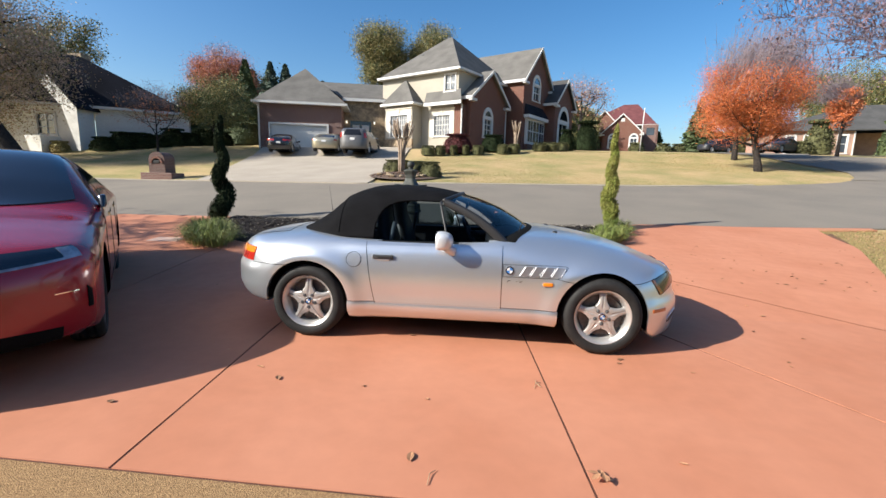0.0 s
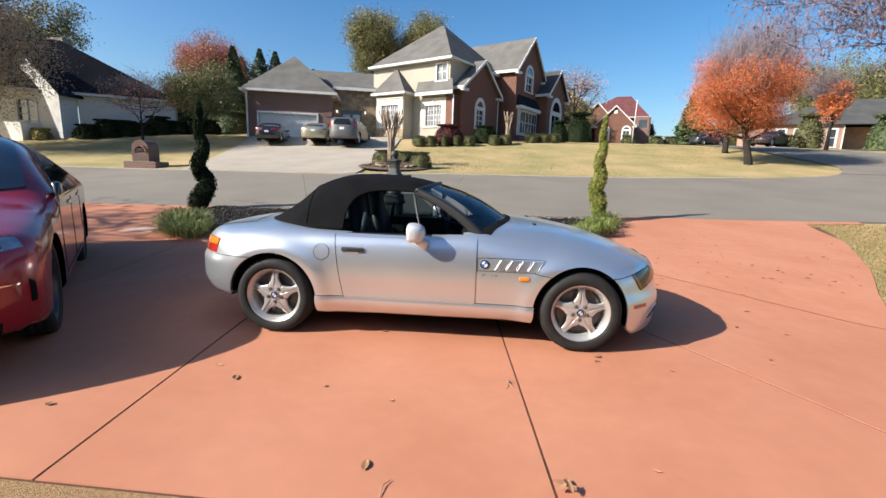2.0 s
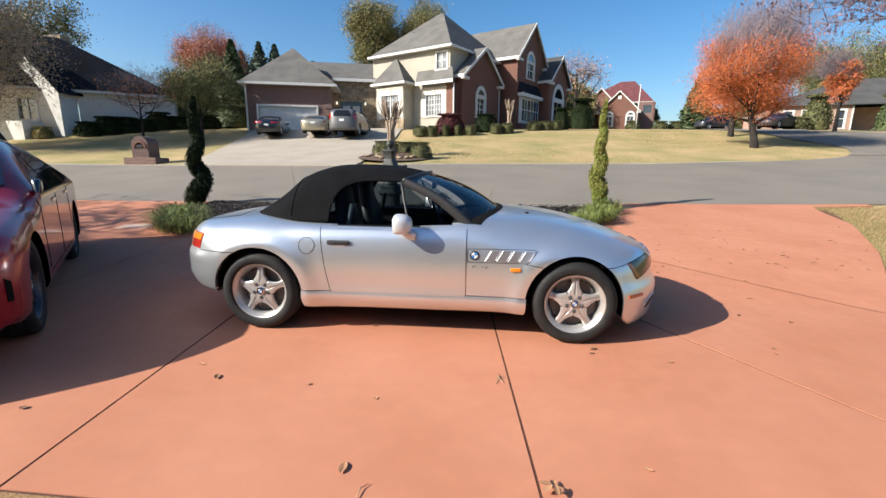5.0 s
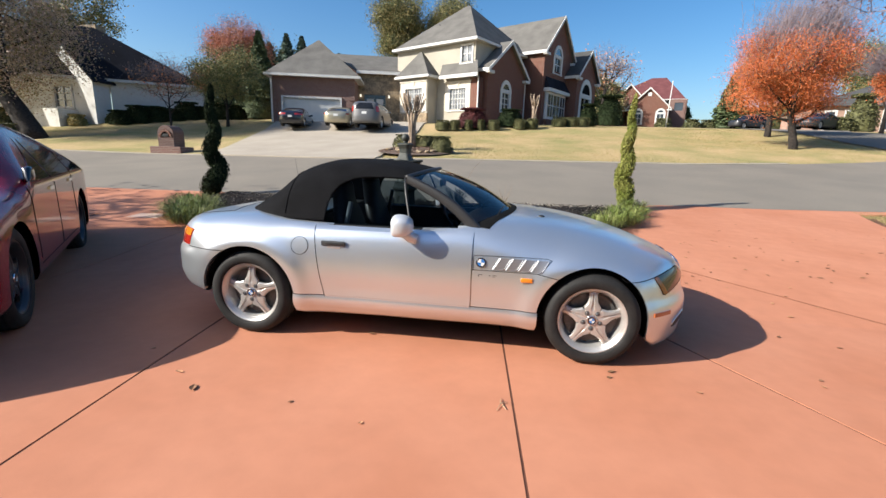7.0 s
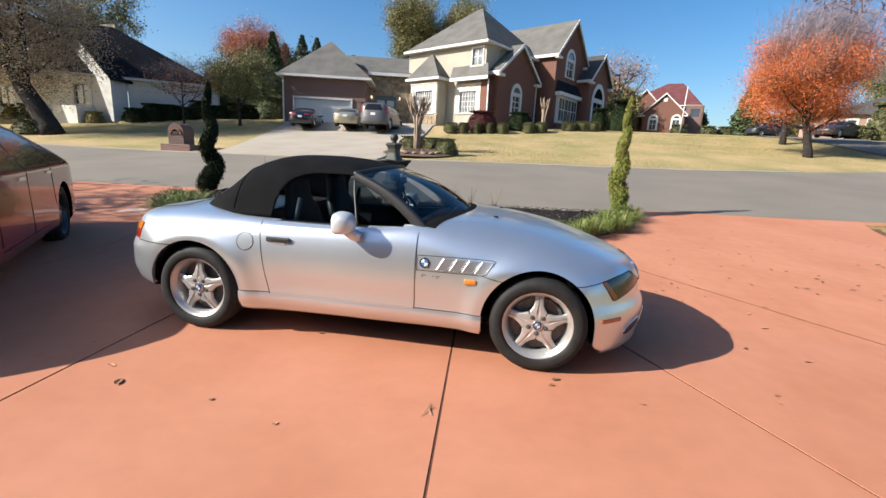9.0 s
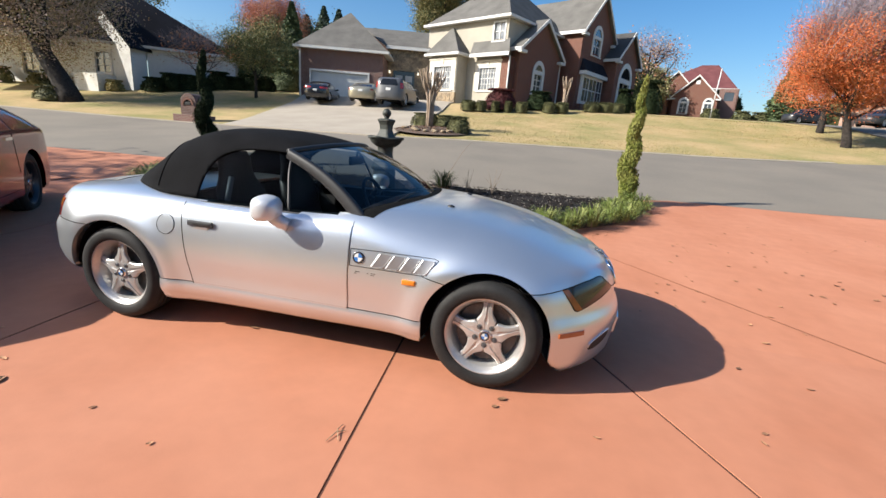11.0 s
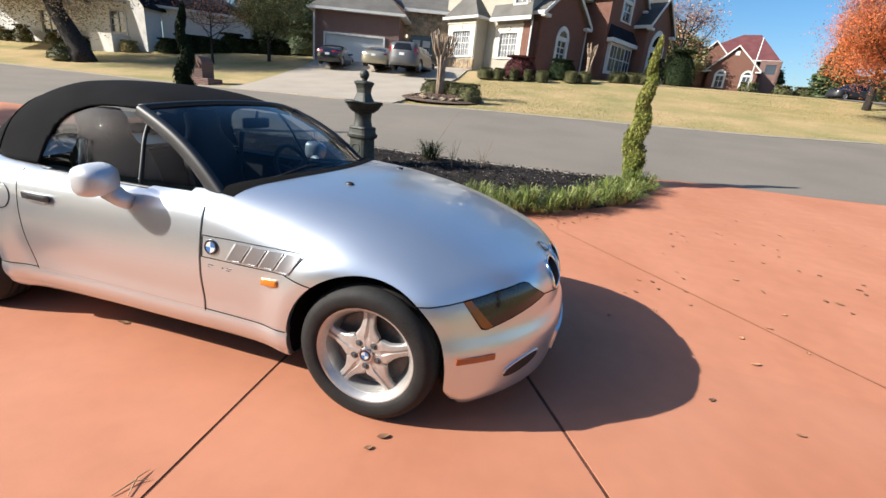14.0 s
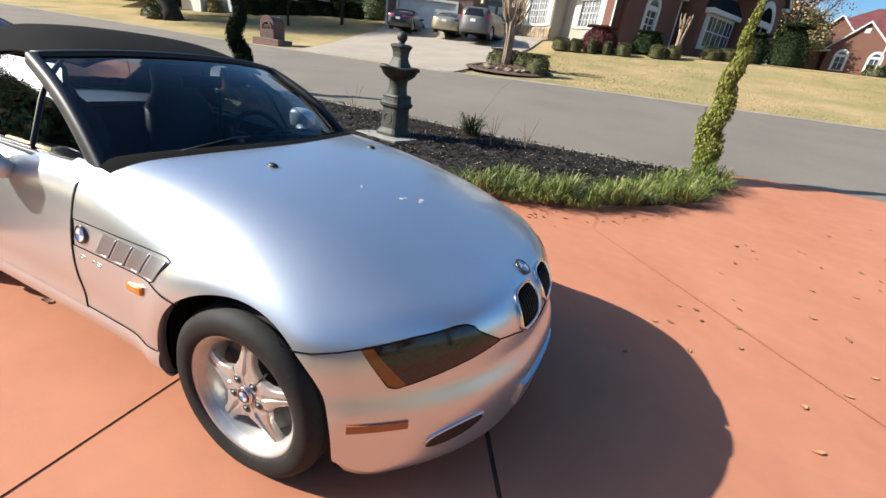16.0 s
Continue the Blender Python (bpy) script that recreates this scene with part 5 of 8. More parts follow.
        F = [(0, 1, 5, 4), (1, 2, 5), (2, 3, 4, 5), (3, 0, 4), (6, 10, 11, 7), (7, 11, 8), (8, 11, 10, 9), (9, 10, 6), (0, 6, 7, 1), (1, 7, 8, 2), (2, 8, 9, 3), (3, 9, 6, 0)]
        roof = self.add("roof", V, F, material)
        if fascia:
            t, h = 0.06, 0.16
            self.box("fascia", (x0 - t, y0 - t, z - h), (x1 + t, y0, z + 0.02), M_white, roof)
            self.box("fascia", (x1, y0, z - h), (x1 + t, y1, z + 0.02), M_white, roof)
            self.box("fascia", (x0 - t, y0, z - h), (x0, y1, z + 0.02), M_white, roof)
            self.box("soffit", (x0, y0, z - h + 0.01), (x1, y1, z - h + 0.05), M_white, roof)
        return roof

    def gable(self, x0, x1, y0, y1, z, rise, material, over=0.35):
        """A ridge along the right axis from x0 to the gable at x1, over y0..y1."""
        m = (y0 + y1) / 2
        k = rise / (m - y0)
        ya, yb, zl = y0 - over, y1 + over, z - over * k
        xe = x1 + 0.3
        V = [(x0, ya, zl), (xe, ya, zl), (xe, m, z + rise), (x0, m, z + rise), (x0, yb, zl), (xe, yb, zl)]
        V += [(a, b, c + 0.16) for a, b, c in V]
        F = [(0, 1, 2, 3), (3, 2, 5, 4), (6, 9, 8, 7), (9, 10, 11, 8), (0, 6, 7, 1), (4, 5, 11, 10), (1, 7, 8, 2), (2, 8, 11, 5)]
        roof = self.add("roof", V, F, material)
        for a, b in ((ya, m), (yb, m)):
            V = []
            for xx in (xe, xe + 0.06):
                V += [(xx, a, zl - 0.08), (xx, b, z + rise - 0.09), (xx, b, z + rise + 0.17), (xx, a, zl + 0.17)]
            self.add("barge_board", V, [(0, 1, 2, 3), (7, 6, 5, 4), (0, 4, 5, 1), (1, 5, 6, 2), (2, 6, 7, 3), (3, 7, 4, 0)], M_white, roof)
        self.box("eave_return", (x1, ya, zl - 0.16), (xe + 0.05, ya + 0.75, zl + 0.04), M_white, roof)
        self.box("eave_return", (x1, yb - 0.75, zl - 0.16), (xe + 0.05, yb, zl + 0.04), M_white, roof)
        self.box("fascia", (x0, ya - 0.06, zl - 0.06), (xe, ya, zl + 0.18), M_white, roof)
        self.box("fascia", (x0, yb, zl - 0.06), (xe, yb + 0.06, zl + 0.18), M_white, roof)
        return roof


B = 3.3
h = House("brick_house", "two-storey red brick and cream stucco house with grey gabled roof", (-1.9, 31.2), 30)
# stucco part seen from the street
h.wall("y", 0.0, -8.9, -0.67, B - 0.6, 9.9, M_stucco, [(-3.05, -1.4, 4.9, 6.5), (-2.0, -0.95, 8.4, 9.55)], label="cream stucco wall")
h.wall("x", -0.67, 0.25, 6.4, 7.0, 9.9, M_stucco, label="cream stucco wall")
h.window("y", 0.0, -3.05, -1.4, 4.9, 6.5, 6, 4, glass=M_paleglass, surround=0.28)
h.window("y", 0.0, -2.0, -0.95, 8.35, 9.6, 2, 2, glass=M_paleglass, trim=0.08)
h.hip(-8.6, -0.75, 0.0, 9.0, 9.95, (-5.1, 4.5, -4.6, 4.5, 14.0), M_shingle)
h.wall("y", -0.03, -1.05, -0.25, B - 0.6, 7.2, M_brick, label="sunlit red brick pier")
# lower skirt roof over the ground floor
V = [(-3.7, -0.55, 7.42), (0.0, -0.55, 7.38), (-0.5, 0.05, 8.45), (-3.9, 0.05, 8.45)]
V += [(x, y, z - 0.1) for x, y, z in V]
sk = h.add("skirt_roof", V, [(0, 1, 2, 3), (7, 6, 5, 4), (0, 4, 5, 1), (1, 5, 6, 2), (3, 2, 6, 7)], M_shingle)
h.box("fascia", (-3.7, -0.62, 7.17), (0.0, -0.54, 7.42), M_white, sk)
# lower wing behind, at the left
h.box("wall", (-10.4, 2.6, 7.0), (-8.6, 8.0, 9.3), M_stucco)
h.hip(-10.4, -8.0, 2.6, 8.0, 9.42, (-8.6, 5.0, -8.5, 5.0, 11.2), M_shingle, over=0.35)
# vent pipes on the main roof
for x0, y0, z0 in ((-3.4, 2.6, 12.2), (-6.2, 2.2, 11.9)):
    h.box("roof_vent", (x0, y0, z0 - 0.5), (x0 + 0.22, y0 + 0.22, z0 + 0.25), M_shingled)
# bay
h.wall("y", -1.2, -7.3, -4.37, B - 0.6, 7.3, M_stucco, [(-6.85, -4.9, 4.85, 6.55)], label="cream stucco wall")
h.wall("x", -4.37, -0.95, 0.0, B - 0.6, 7.3, M_stucco)
h.box("wall", (-7.3, -0.95, B - 0.6), (-7.05, 0.2, 7.3), M_stucco)
bay = h.box("stone_base", (-7.4, -1.35, B - 0.6), (-4.27, -1.2, 4.55), M_stone)
for i in range(7):
    for j in range(4):
        k = (i * 37 + j * 53) % 11 / 11
        h.box("stone", (-7.36 + i * 0.44 + 0.1 * (j % 2), -1.39 + 0.02 * k, 3.35 + j * 0.3), (-6.98 + i * 0.44 + 0.06 * k, -1.34, 3.61 + j * 0.3), M_stone, bay)
h.window("y", -1.2, -6.85, -4.9, 4.85, 6.55, 8, 4, glass=M_paleglass, surround=0.32)
h.hip(-7.3, -4.37, -1.2, 1.4, 7.45, (-6.15, -0.1, -6.05, -0.1, 9.6), M_shingle, over=0.35)
# first gable, one storey
h.wall("x", 0.15, 0.6, 6.4, B - 0.6, 7.95, M_brick, [(2.75, 3.95, 5.1, 6.4)], gable=2.25, label="red brick gable wall")
h.wall("x", -0.25, 0.0, 0.6, B - 0.6, 7.2, M_brick)
h.wall("y", 0.6, -0.67, -0.12, B - 0.6, 7.95, M_brick)
h.window("x", 0.15, 2.75, 3.95, 5.1, 6.4, 2, 3, arch=True, trim=0.25)
h.gable(-4.0, 0.15, 0.6, 6.4, 7.95, 2.25, M_shingle)
# tall gabled block
h.wall("y", 7.36, -6.0, 1.15, B - 0.6, 10.45, M_brick, label="sunlit red brick wall")
h.wall("x", 1.4, 7.36, 13.1, B - 0.6, 10.45, M_brick, [(9.3, 10.7, 8.95, 10.1)], gable=3.0, label="red brick gable wall")
h.window("x", 1.4, 9.3, 10.7, 8.95, 10.1, 2, 2, arch=True, trim=0.22)
h.gable(-7.0, 1.4, 7.36, 13.1, 10.45, 3.0, M_shingle)
# square bay window below it
h.box("bay_base", (1.4, 7.9, B - 0.4), (1.72, 11.7, 4.7), M_brick)
h.box("bay_window_frame", (1.4, 7.9, 4.7), (1.66, 11.7, 7.1), M_white)
for y0, y1 in ((8.1, 9.0), (9.2, 10.4), (10.6, 11.5)):
    h.box("pane", (1.64, y0, 4.95), (1.685, y1, 6.8), M_houseglass)
    h.box("glazing_bar", (1.66, y0, 5.85), (1.70, y1, 5.93), M_white)
    h.box("glazing_bar", (1.66, (y0 + y1) / 2 - 0.03, 4.95), (1.70, (y0 + y1) / 2 + 0.03, 6.8), M_white)
h.box("bay_cornice", (1.4, 7.6, 7.0), (1.95, 12.0, 7.3), M_white)
h.add("bay_roof", [(1.4, 7.6, 7.3), (1.95, 7.6, 7.3), (1.95, 12.0, 7.3), (1.4, 12.0, 7.3), (1.4, 7.8, 8.3), (1.4, 11.8, 8.3)], [(0, 1, 4), (1, 2, 5, 4), (2, 3, 5)], M_shingled)
# entrance gable
h.wall("x", 2.5, 12.1, 16.9, B - 0.4, 9.0, M_brick, [(13.3, 15.6, B - 0.3, 7.1)], gable=2.3, label="red brick entrance gable")
h.wall("y", 12.1, -2.0, 2.25, B - 0.4, 9.0, M_brick)
h.gable(-2.0, 2.5, 12.1, 16.9, 9.0, 2.3, M_slate)
# Near-black panes stand in for the shade inside the open entrance arch.
h.window("x", 2.5, 13.3, 15.6, 4.2, 7.1, 2, 1, arch=True, trim=0.36, name="entrance_surround", glass=M_dark)
for u, y0, z1 in ((-0.26, -0.12, 7.2), (1.1, 12.4, 8.6), (0.1, 6.5, 7.6)):
    h.box("downpipe", (u, y0 - 0.05, B), (u + 0.09, y0 + 0.04, z1), M_white)

# garage wing and stone link
g = House("garage_wing", "brown brick garage wing with white door and grey hipped roof", (-18.3, 30.0), -14)
g.wall("y", 0.0, 0.0, 6.4, B - 0.6, 7.0, M_brickb, [(0.8, 5.24, B - 0.3, 5.35)], label="brown brick wall with quoins")
gd = g.box("garage_door", (0.8, 0.1, B - 0.3), (5.24, 0.16, 5.35), M_white, label="white panelled garage door")
for i in range(4):
    for j in range(8):
        x, z = 0.83 + j * 0.55, B - 0.12 + i * 0.54
        g.box("panel", (x + 0.05, 0.085, z + 0.05), (x + 0.49, 0.105, z + 0.44), M_white, gd)
for a, b in ((0.66, 0.8), (5.24, 5.38)):
    g.box("door_trim", (a, -0.08, B - 0.3), (b, 0.1, 5.5), M_white)
g.box("door_trim", (0.8, -0.08, 5.35), (5.24, 0.1, 5.5), M_white)
for i in range(7):
    for a, b in ((-0.03, 0.45), (5.95, 6.43)):
        g.box("quoin", (a, -0.05, B - 0.2 + i * 0.55), (b, 0.0, B + 0.14 + i * 0.55), M_brickb)
g.box("wall", (0.0, 0.25, B - 0.6), (0.25, 8.0, 7.0), M_brickb)
g.box("wall", (6.15, 0.25, B - 0.6), (6.4, 8.0, 7.0), M_brickb)
g.hip(0.0, 6.4, 0.0, 8.0, 7.1, (2.95, 4.0, 3.05, 4.0, 10.6), M_shingle)
g.box("downpipe", (-0.12, -0.14, B), (0.0, -0.03, 6.9), M_white)
g.wall("y", 3.2, 6.4, 10.6, B - 0.2, 7.95, M_stone, [(6.9, 8.75, B + 0.2, 6.25)], label="mixed field-stone wall")
g.box("entry_doors", (6.9, 3.32, B + 0.2), (8.75, 3.38, 6.25), M_blackpaint, label="black double doors with small panes")
for x in (7.1, 7.95):
    # Pale reflection in the upper panes is painted as plain white.
    g.box("pane", (x, 3.29, 5.40), (x + 0.62, 3.32, 5.90), M_white, label="upper pane coloured white for its pale reflection")
    for j in range(4):
        g.box("glazing_bar", (x + 0.06 + 0.16 * j, 3.29, 4.75), (x + 0.09 + 0.16 * j, 3.32, 5.38), M_white)
    g.box("glazing_bar", (x, 3.285, 5.02), (x + 0.62, 3.315, 5.05), M_white)
for x in (6.6, 9.05):
    g.box("wall_lamp", (x - 0.06, 3.06, 6.0), (x + 0.06, 3.2, 6.22), M_litlamp, label="lit wall lantern")
V = [(6.3, 2.8, 8.1), (10.7, 2.8, 8.1), (12.0, 7.6, 10.3), (3.6, 7.6, 10.3)]
V += [(x, y, z - 0.12) for x, y, z in V]
lr = g.add("link_roof", V, [(0, 1, 2, 3), (7, 6, 5, 4), (0, 4, 5, 1), (1, 5, 6, 2), (3, 7, 4, 0)], M_shingle)
g.box("fascia", (6.3, 2.72, 7.88), (10.7, 2.80, 8.12), M_white, lr)
g.wall("y", 7.7, 3.6, 12.0, 3.0, 10.1, M_brickb)

# white brick house
w = House("white_house", "white painted brick bungalow with steep dark roof", (0, 0), 0)
WB = 2.55
w.o, w.th, w.k = (-31.69, 28.83), -33, 1.135
w.wall("y", 0.0, 0.0, 5.8, WB - 0.5, 5.75, M_whitebrick, label="white brick side wall")
w.box("wall", (5.55, 0.25, WB - 0.5), (5.8, 9.0, 5.75), M_whitebrick)
w.hip(-14.0, 5.8, 0.0, 9.0, 5.75, (-11.0, 1.4, -0.85, 1.4, 9.35), M_shingled, over=0.35)
w.o, w.th = (0.54, 1.02), 0
w.wall("y", 23.2, -33.2, -28.45, WB - 0.5, 5.6, M_whitebrick, [(-31.6, -30.2, 3.75, 5.1)], gable=2.6, label="white brick gable wall")
w.window("y", 23.2, -31.6, -30.2, 3.75, 5.1, 2, 3)
w.box("wall", (-28.7, 23.45, WB - 0.5), (-28.45, 24.5, 5.6), M_whitebrick)
V = [(-33.5, 22.9, 5.35), (-30.82, 22.9, 8.35), (-28.1, 22.9, 5.35), (-33.5, 28.5, 5.35), (-30.82, 28.5, 8.35), (-28.1, 28.5, 5.35)]
V += [(x, y, z + 0.15) for x, y, z in V]
w.add("roof", V, [(0, 3, 4, 1), (1, 4, 5, 2), (6, 7, 10, 9), (7, 8, 11, 10), (0, 1, 7, 6), (1, 2, 8, 7), (0, 6, 9, 3), (2, 5, 11, 8)], M_shingled)
w.box("chimney", (-31.2, 25.4, 7.0), (-29.9, 26.2, 9.6), M_stone)
w.box("porch_wall", (-31.9, 21.8, WB - 0.4), (-29.9, 23.2, 3.5), M_whitebrick)
w.wall("y", 23.6, -43.5, -33.2, WB - 0.5, 5.7, M_whitebrick, [(-39.0, -37.4, 3.4, 4.9)])
w.window("y", 23.6, -39.0, -37.4, 3.4, 4.9, 2, 2)

# far house with a red roof
RB = land(86) - 0.4
r = House("red_roof_house", "distant brown brick house with red-brown roof and white trim", (14.3, 86.0), 107)
r.wall("x", 2.5, 7.6, 14.2, RB, 10.5, M_brick, [(8.8, 9.9, 7.9, 9.4), (12.4, 13.5, 7.9, 9.4)], gable=3.2, label="brown brick gable wall")
for u in (8.8, 12.4):
    r.window("x", 2.5, u, u + 1.1, 7.9, 9.4, 2, 2, arch=True, trim=0.25)
r.box("round_vent", (2.5, 10.6, 12.4), (2.56, 11.2, 13.0), M_white)
r.gable(-8, 2.5, 7.6, 14.2, 10.5, 3.2, M_shinglered, over=0.4)
r.wall("x", 0.0, 4.4, 10.7, RB, 11.4, M_brick, gable=3.3, label="brown brick gable wall")
r.gable(-8, 0.0, 4.4, 10.7, 11.4, 3.3, M_shinglered, over=0.4)
r.wall("x", 0.6, 0.9, 6.9, RB, 10.6, M_brick, [(3.0, 4.6, 8.2, 9.8)], gable=3.0, label="brown brick gable wall")
r.window("x", 0.6, 3.0, 4.6, 8.2, 9.8, 2, 2)
r.gable(-6, 0.6, 0.9, 6.9, 10.6, 3.0, M_shinglered, over=0.4)
r.hip(-14.0, -2.0, 3.0, 16.3, 12.3, (-8, 10.6, -8, 13.2, 17.0), M_shinglered)
r.wall("x", -1.0, 14.2, 17.0, RB, 12.2, M_brickb, [(15.0, 16.4, RB + 3.4, RB + 4.8)])
r.box("pane", (-1.15, 15.0, RB + 3.4), (-1.1, 16.4, RB + 4.8), M_houseglass)
r.box("wall", (-9.0, 16.7, RB), (-1.0, 17.0, RB + 5.2), M_brickb)

# tan house beyond the side street
t_ = House("tan_house", "pinkish tan brick bungalow with grey roof", (48.0, 45.0), 18)
TB = land(45) - 0.5
M_tan = mat("tan_brick", (0.34, 0.22, 0.165), 0.9, var=0.10, scale=2, fine=20)
wins = ((-15.4, -14.6), (-13.75, -13.15), (-10.75, -10.05))
t_.wall("y", 0.0, -17, -9.5, TB, TB + 3.3, M_tan, [(u0, u1, TB + 1.0, TB + 2.8) for u0, u1 in wins])
for u0, u1 in wins:
    t_.window("y", 0.0, u0, u1, TB + 1.0, TB + 2.8, 1, 2)
t_.box("wall", (-9.75, 0.25, TB), (-9.5, 3.0, TB + 3.3), M_tan)
t_.wall("y", 3.0, -9.75, 8, TB, TB + 3.3, M_tan, [(-6.4, -5.3, TB, TB + 2.3)])
t_.box("porch_door", (-6.4, 3.1, TB), (-5.3, 3.15, TB + 2.3), M_blackpaint)
t_.box("downpipe", (-9.52, -0.10, TB), (-9.42, 0.0, TB + 3.2), M_white)
t_.box("wall", (-17, 0.25, TB), (-16.75, 9.5, TB + 3.3), M_tan)
t_.hip(-17, 8, 0.0, 10, TB + 3.4, (-9, 5, 4, 5, TB + 6.6), M_slate, fascia=False)


# ---- plants ----
def leaf_mesh(points, size, rnd, tilt=1.0, long=1.0, least=None):
    """Many small leaf quads, one at each point, turned at random."""
    V, F = [], []
    for p in points:
        a, b = rnd.uniform(0, 2 * math.pi), rnd.uniform(-tilt if least is None else least, tilt)
        c = rnd.uniform(0, 2 * math.pi)
        u = Vector((math.cos(a) * math.cos(b), math.sin(a) * math.cos(b), math.sin(b)))
        w = u.orthogonal()
        w.rotate(Matrix.Rotation(c, 3, u))
        s = size * rnd.uniform(0.6, 1.35)
        p = Vector(p)
        k = len(V)
        V += [p - u * s * long, p + w * s * 0.45, p + u * s * long, p - w * s * 0.45]
        F.append((k, k + 1, k + 2, k + 3))
    return V, F


def tree(label, at, height, trunk, crown_c, crown_r, leaf_mats, n, size, seed, bark=None, limbs=9, clear=0.25, bare=0.0, lumps=26, lean=(0, 0), category="tree", shell=0.55, narrow=0.0, twigs=0, haze=(0, 0, 0)):
    """Tapered trunk, limbs that fork, and a crown of separate leaves in uneven clumps. crown_c: height of the crown's middle; crown_r: its half sizes."""
    rnd = random.Random(seed)
    bark = bark or M_bark
    T = thing("tree", label, category, at)
    top = Vector((lean[0], lean[1], height * 0.8))
    axis = [Vector((0, 0, -0.3))] + [top * k + Vector((rnd.uniform(-1, 1), rnd.uniform(-1, 1), 0)) * trunk * 0.5 * k for k in (0.03, 0.12, 0.25, 0.4, 0.6, 0.8, 1.0)]
    rad = [trunk * q for q in (1.25, 1.05, 0.9, 0.8, 0.62, 0.42, 0.25, 0.08)]
    V, F = tube(axis, rad, 10)
    mesh_ob("trunk", V, F, bark, T, smooth=True)
    parts, tips = [], []
    cx, cy = lean[0] * 0.6, lean[1] * 0.6
    for i in range(limbs):
        k = clear + (0.85 - clear) * i / max(1, limbs - 1)
        s = top * k
        a = 2.4 * i + rnd.uniform(-0.4, 0.4)
        z = crown_c + crown_r[2] * rnd.uniform(-0.5, 0.75)
        e = Vector((cx + math.cos(a) * crown_r[0] * rnd.uniform(0.55, 0.95), cy + math.sin(a) * crown_r[1] * rnd.uniform(0.55, 0.95), max(z, s.z + 0.15 * height * (1 - k))))
        m = s.lerp(e, 0.5) + Vector((0, 0, -0.06 * height + rnd.uniform(0, 0.04) * height))
        r0 = trunk * (0.5 - 0.3 * k)
        parts.append(tube([s, s.lerp(m, 0.5), m, m.lerp(e, 0.5), e], [r0, r0 * 0.8, r0 * 0.6, r0 * 0.35, r0 * 0.12], 6))
        tips += [m, e]
        for j in range(4 if not bare else 9):
            st = m.lerp(e, rnd.uniform(0, 0.8))
            q = st + Vector((rnd.uniform(-1, 1) * crown_r[0], rnd.uniform(-1, 1) * crown_r[1], rnd.uniform(-0.2, 1) * crown_r[2])) * 0.42
            parts.append(tube([st, st.lerp(q, 0.5) + Vector((0, 0, -0.02 * height)), q], [r0 * 0.3, r0 * 0.2, r0 * 0.06], 5))
            tips.append(q)
    V, F = merge(*parts)
    mesh_ob("branching", V, F, bark, T, smooth=True)
    if twigs:
        fine = []
        for i in range(twigs):
            a, u, q = rnd.uniform(0, 2 * math.pi), rnd.uniform(-0.1, 1), rnd.uniform(0.3, 0.95)
            hh_ = math.sqrt(1 - u * u)
            s = Vector((cx + crown_r[0] * hh_ * math.cos(a) * q, cy + crown_r[1] * hh_ * math.sin(a) * q, crown_c + crown_r[2] * u * q))
            e = s + Vector((haze[0] * rnd.uniform(0, 1.5) + rnd.gauss(0, 0.55), haze[1] + rnd.gauss(0, 0.55), haze[2] * rnd.uniform(0.1, 0.9)))
            m = s.lerp(e, 0.5) + Vector((rnd.gauss(0, 0.1), rnd.gauss(0, 0.1), 0))
            fine.append(tube([s, m, e], [0.009, 0.007, 0.004], 3, False))
            for j in range(3):
                b = s.lerp(e, rnd.uniform(0.3, 0.9))
                fine.append(tube([b, b + Vector((rnd.gauss(0, 0.35), rnd.gauss(0, 0.35), rnd.uniform(0.1, 0.6)))], [0.006, 0.003], 3, False))
        V, F = merge(*fine)
        mesh_ob("bare_top", V, F, M_twig, T, "haze of fine bare twigs")
    if n:
        clumps = []
        for i in range(lumps):
            a, u = rnd.uniform(0, 2 * math.pi), rnd.uniform(-0.95, 1)
            q = rnd.uniform(shell, 1.0)
            h = math.sqrt(1 - u * u)
            k = 1 - narrow * max(0, u)
            clumps.append(Vector((cx + crown_r[0] * h * math.cos(a) * q * k, cy + crown_r[1] * h * math.sin(a) * q * k, crown_c + crown_r[2] * u * q)))
        clumps += [t for t in tips if rnd.random() < 0.7]
        sz = sum(crown_r) / 3
        for mi, lm in enumerate(leaf_mats):
            pts = []
            for i in range(n // len(leaf_mats)):
                c = rnd.choice(clumps)
                d = Vector((rnd.gauss(0, 1), rnd.gauss(0, 1), rnd.gauss(0, 0.8))) * sz * 0.17
                pts.append(c + d)
            V, F = leaf_mesh(pts, size, rnd)
            mesh_ob("crown" if mi == 0 else "crown_leaves", V, F, lm, T)
    return T


def conifer(label, at, height, radius, material, n, seed, size=0.16):
    rnd = random.Random(seed)
    T = thing("conifer", label, "tree", at)
    V, F = tube([(0, 0, -0.3), (0, 0, height * 0.5), (0, 0, height)], [radius * 0.09, radius * 0.06, 0.01], 8)
    mesh_ob("trunk", V, F, M_bark, T, smooth=True)
    pts = []
    tiers = 14
    for i in range(n):
        k = rnd.random() ** 1.4
        z = height * (0.06 + 0.94 * k)
        saw = 0.75 + 0.25 * (1 - (k * tiers) % 1)
        r = radius * (1 - k) ** 0.85 * saw * math.sqrt(rnd.uniform(0.3, 1))
        a = rnd.uniform(0, 2 * math.pi)
        r *= 0.82 + 0.18 * math.sin(a * 5 + k * 20)
        pts.append((r * math.cos(a), r * math.sin(a), z - 0.15 * r))
    V, F = leaf_mesh(pts, size, rnd, 0.5, 1.2)
    mesh_ob("crown", V, F, material, T)
    return T


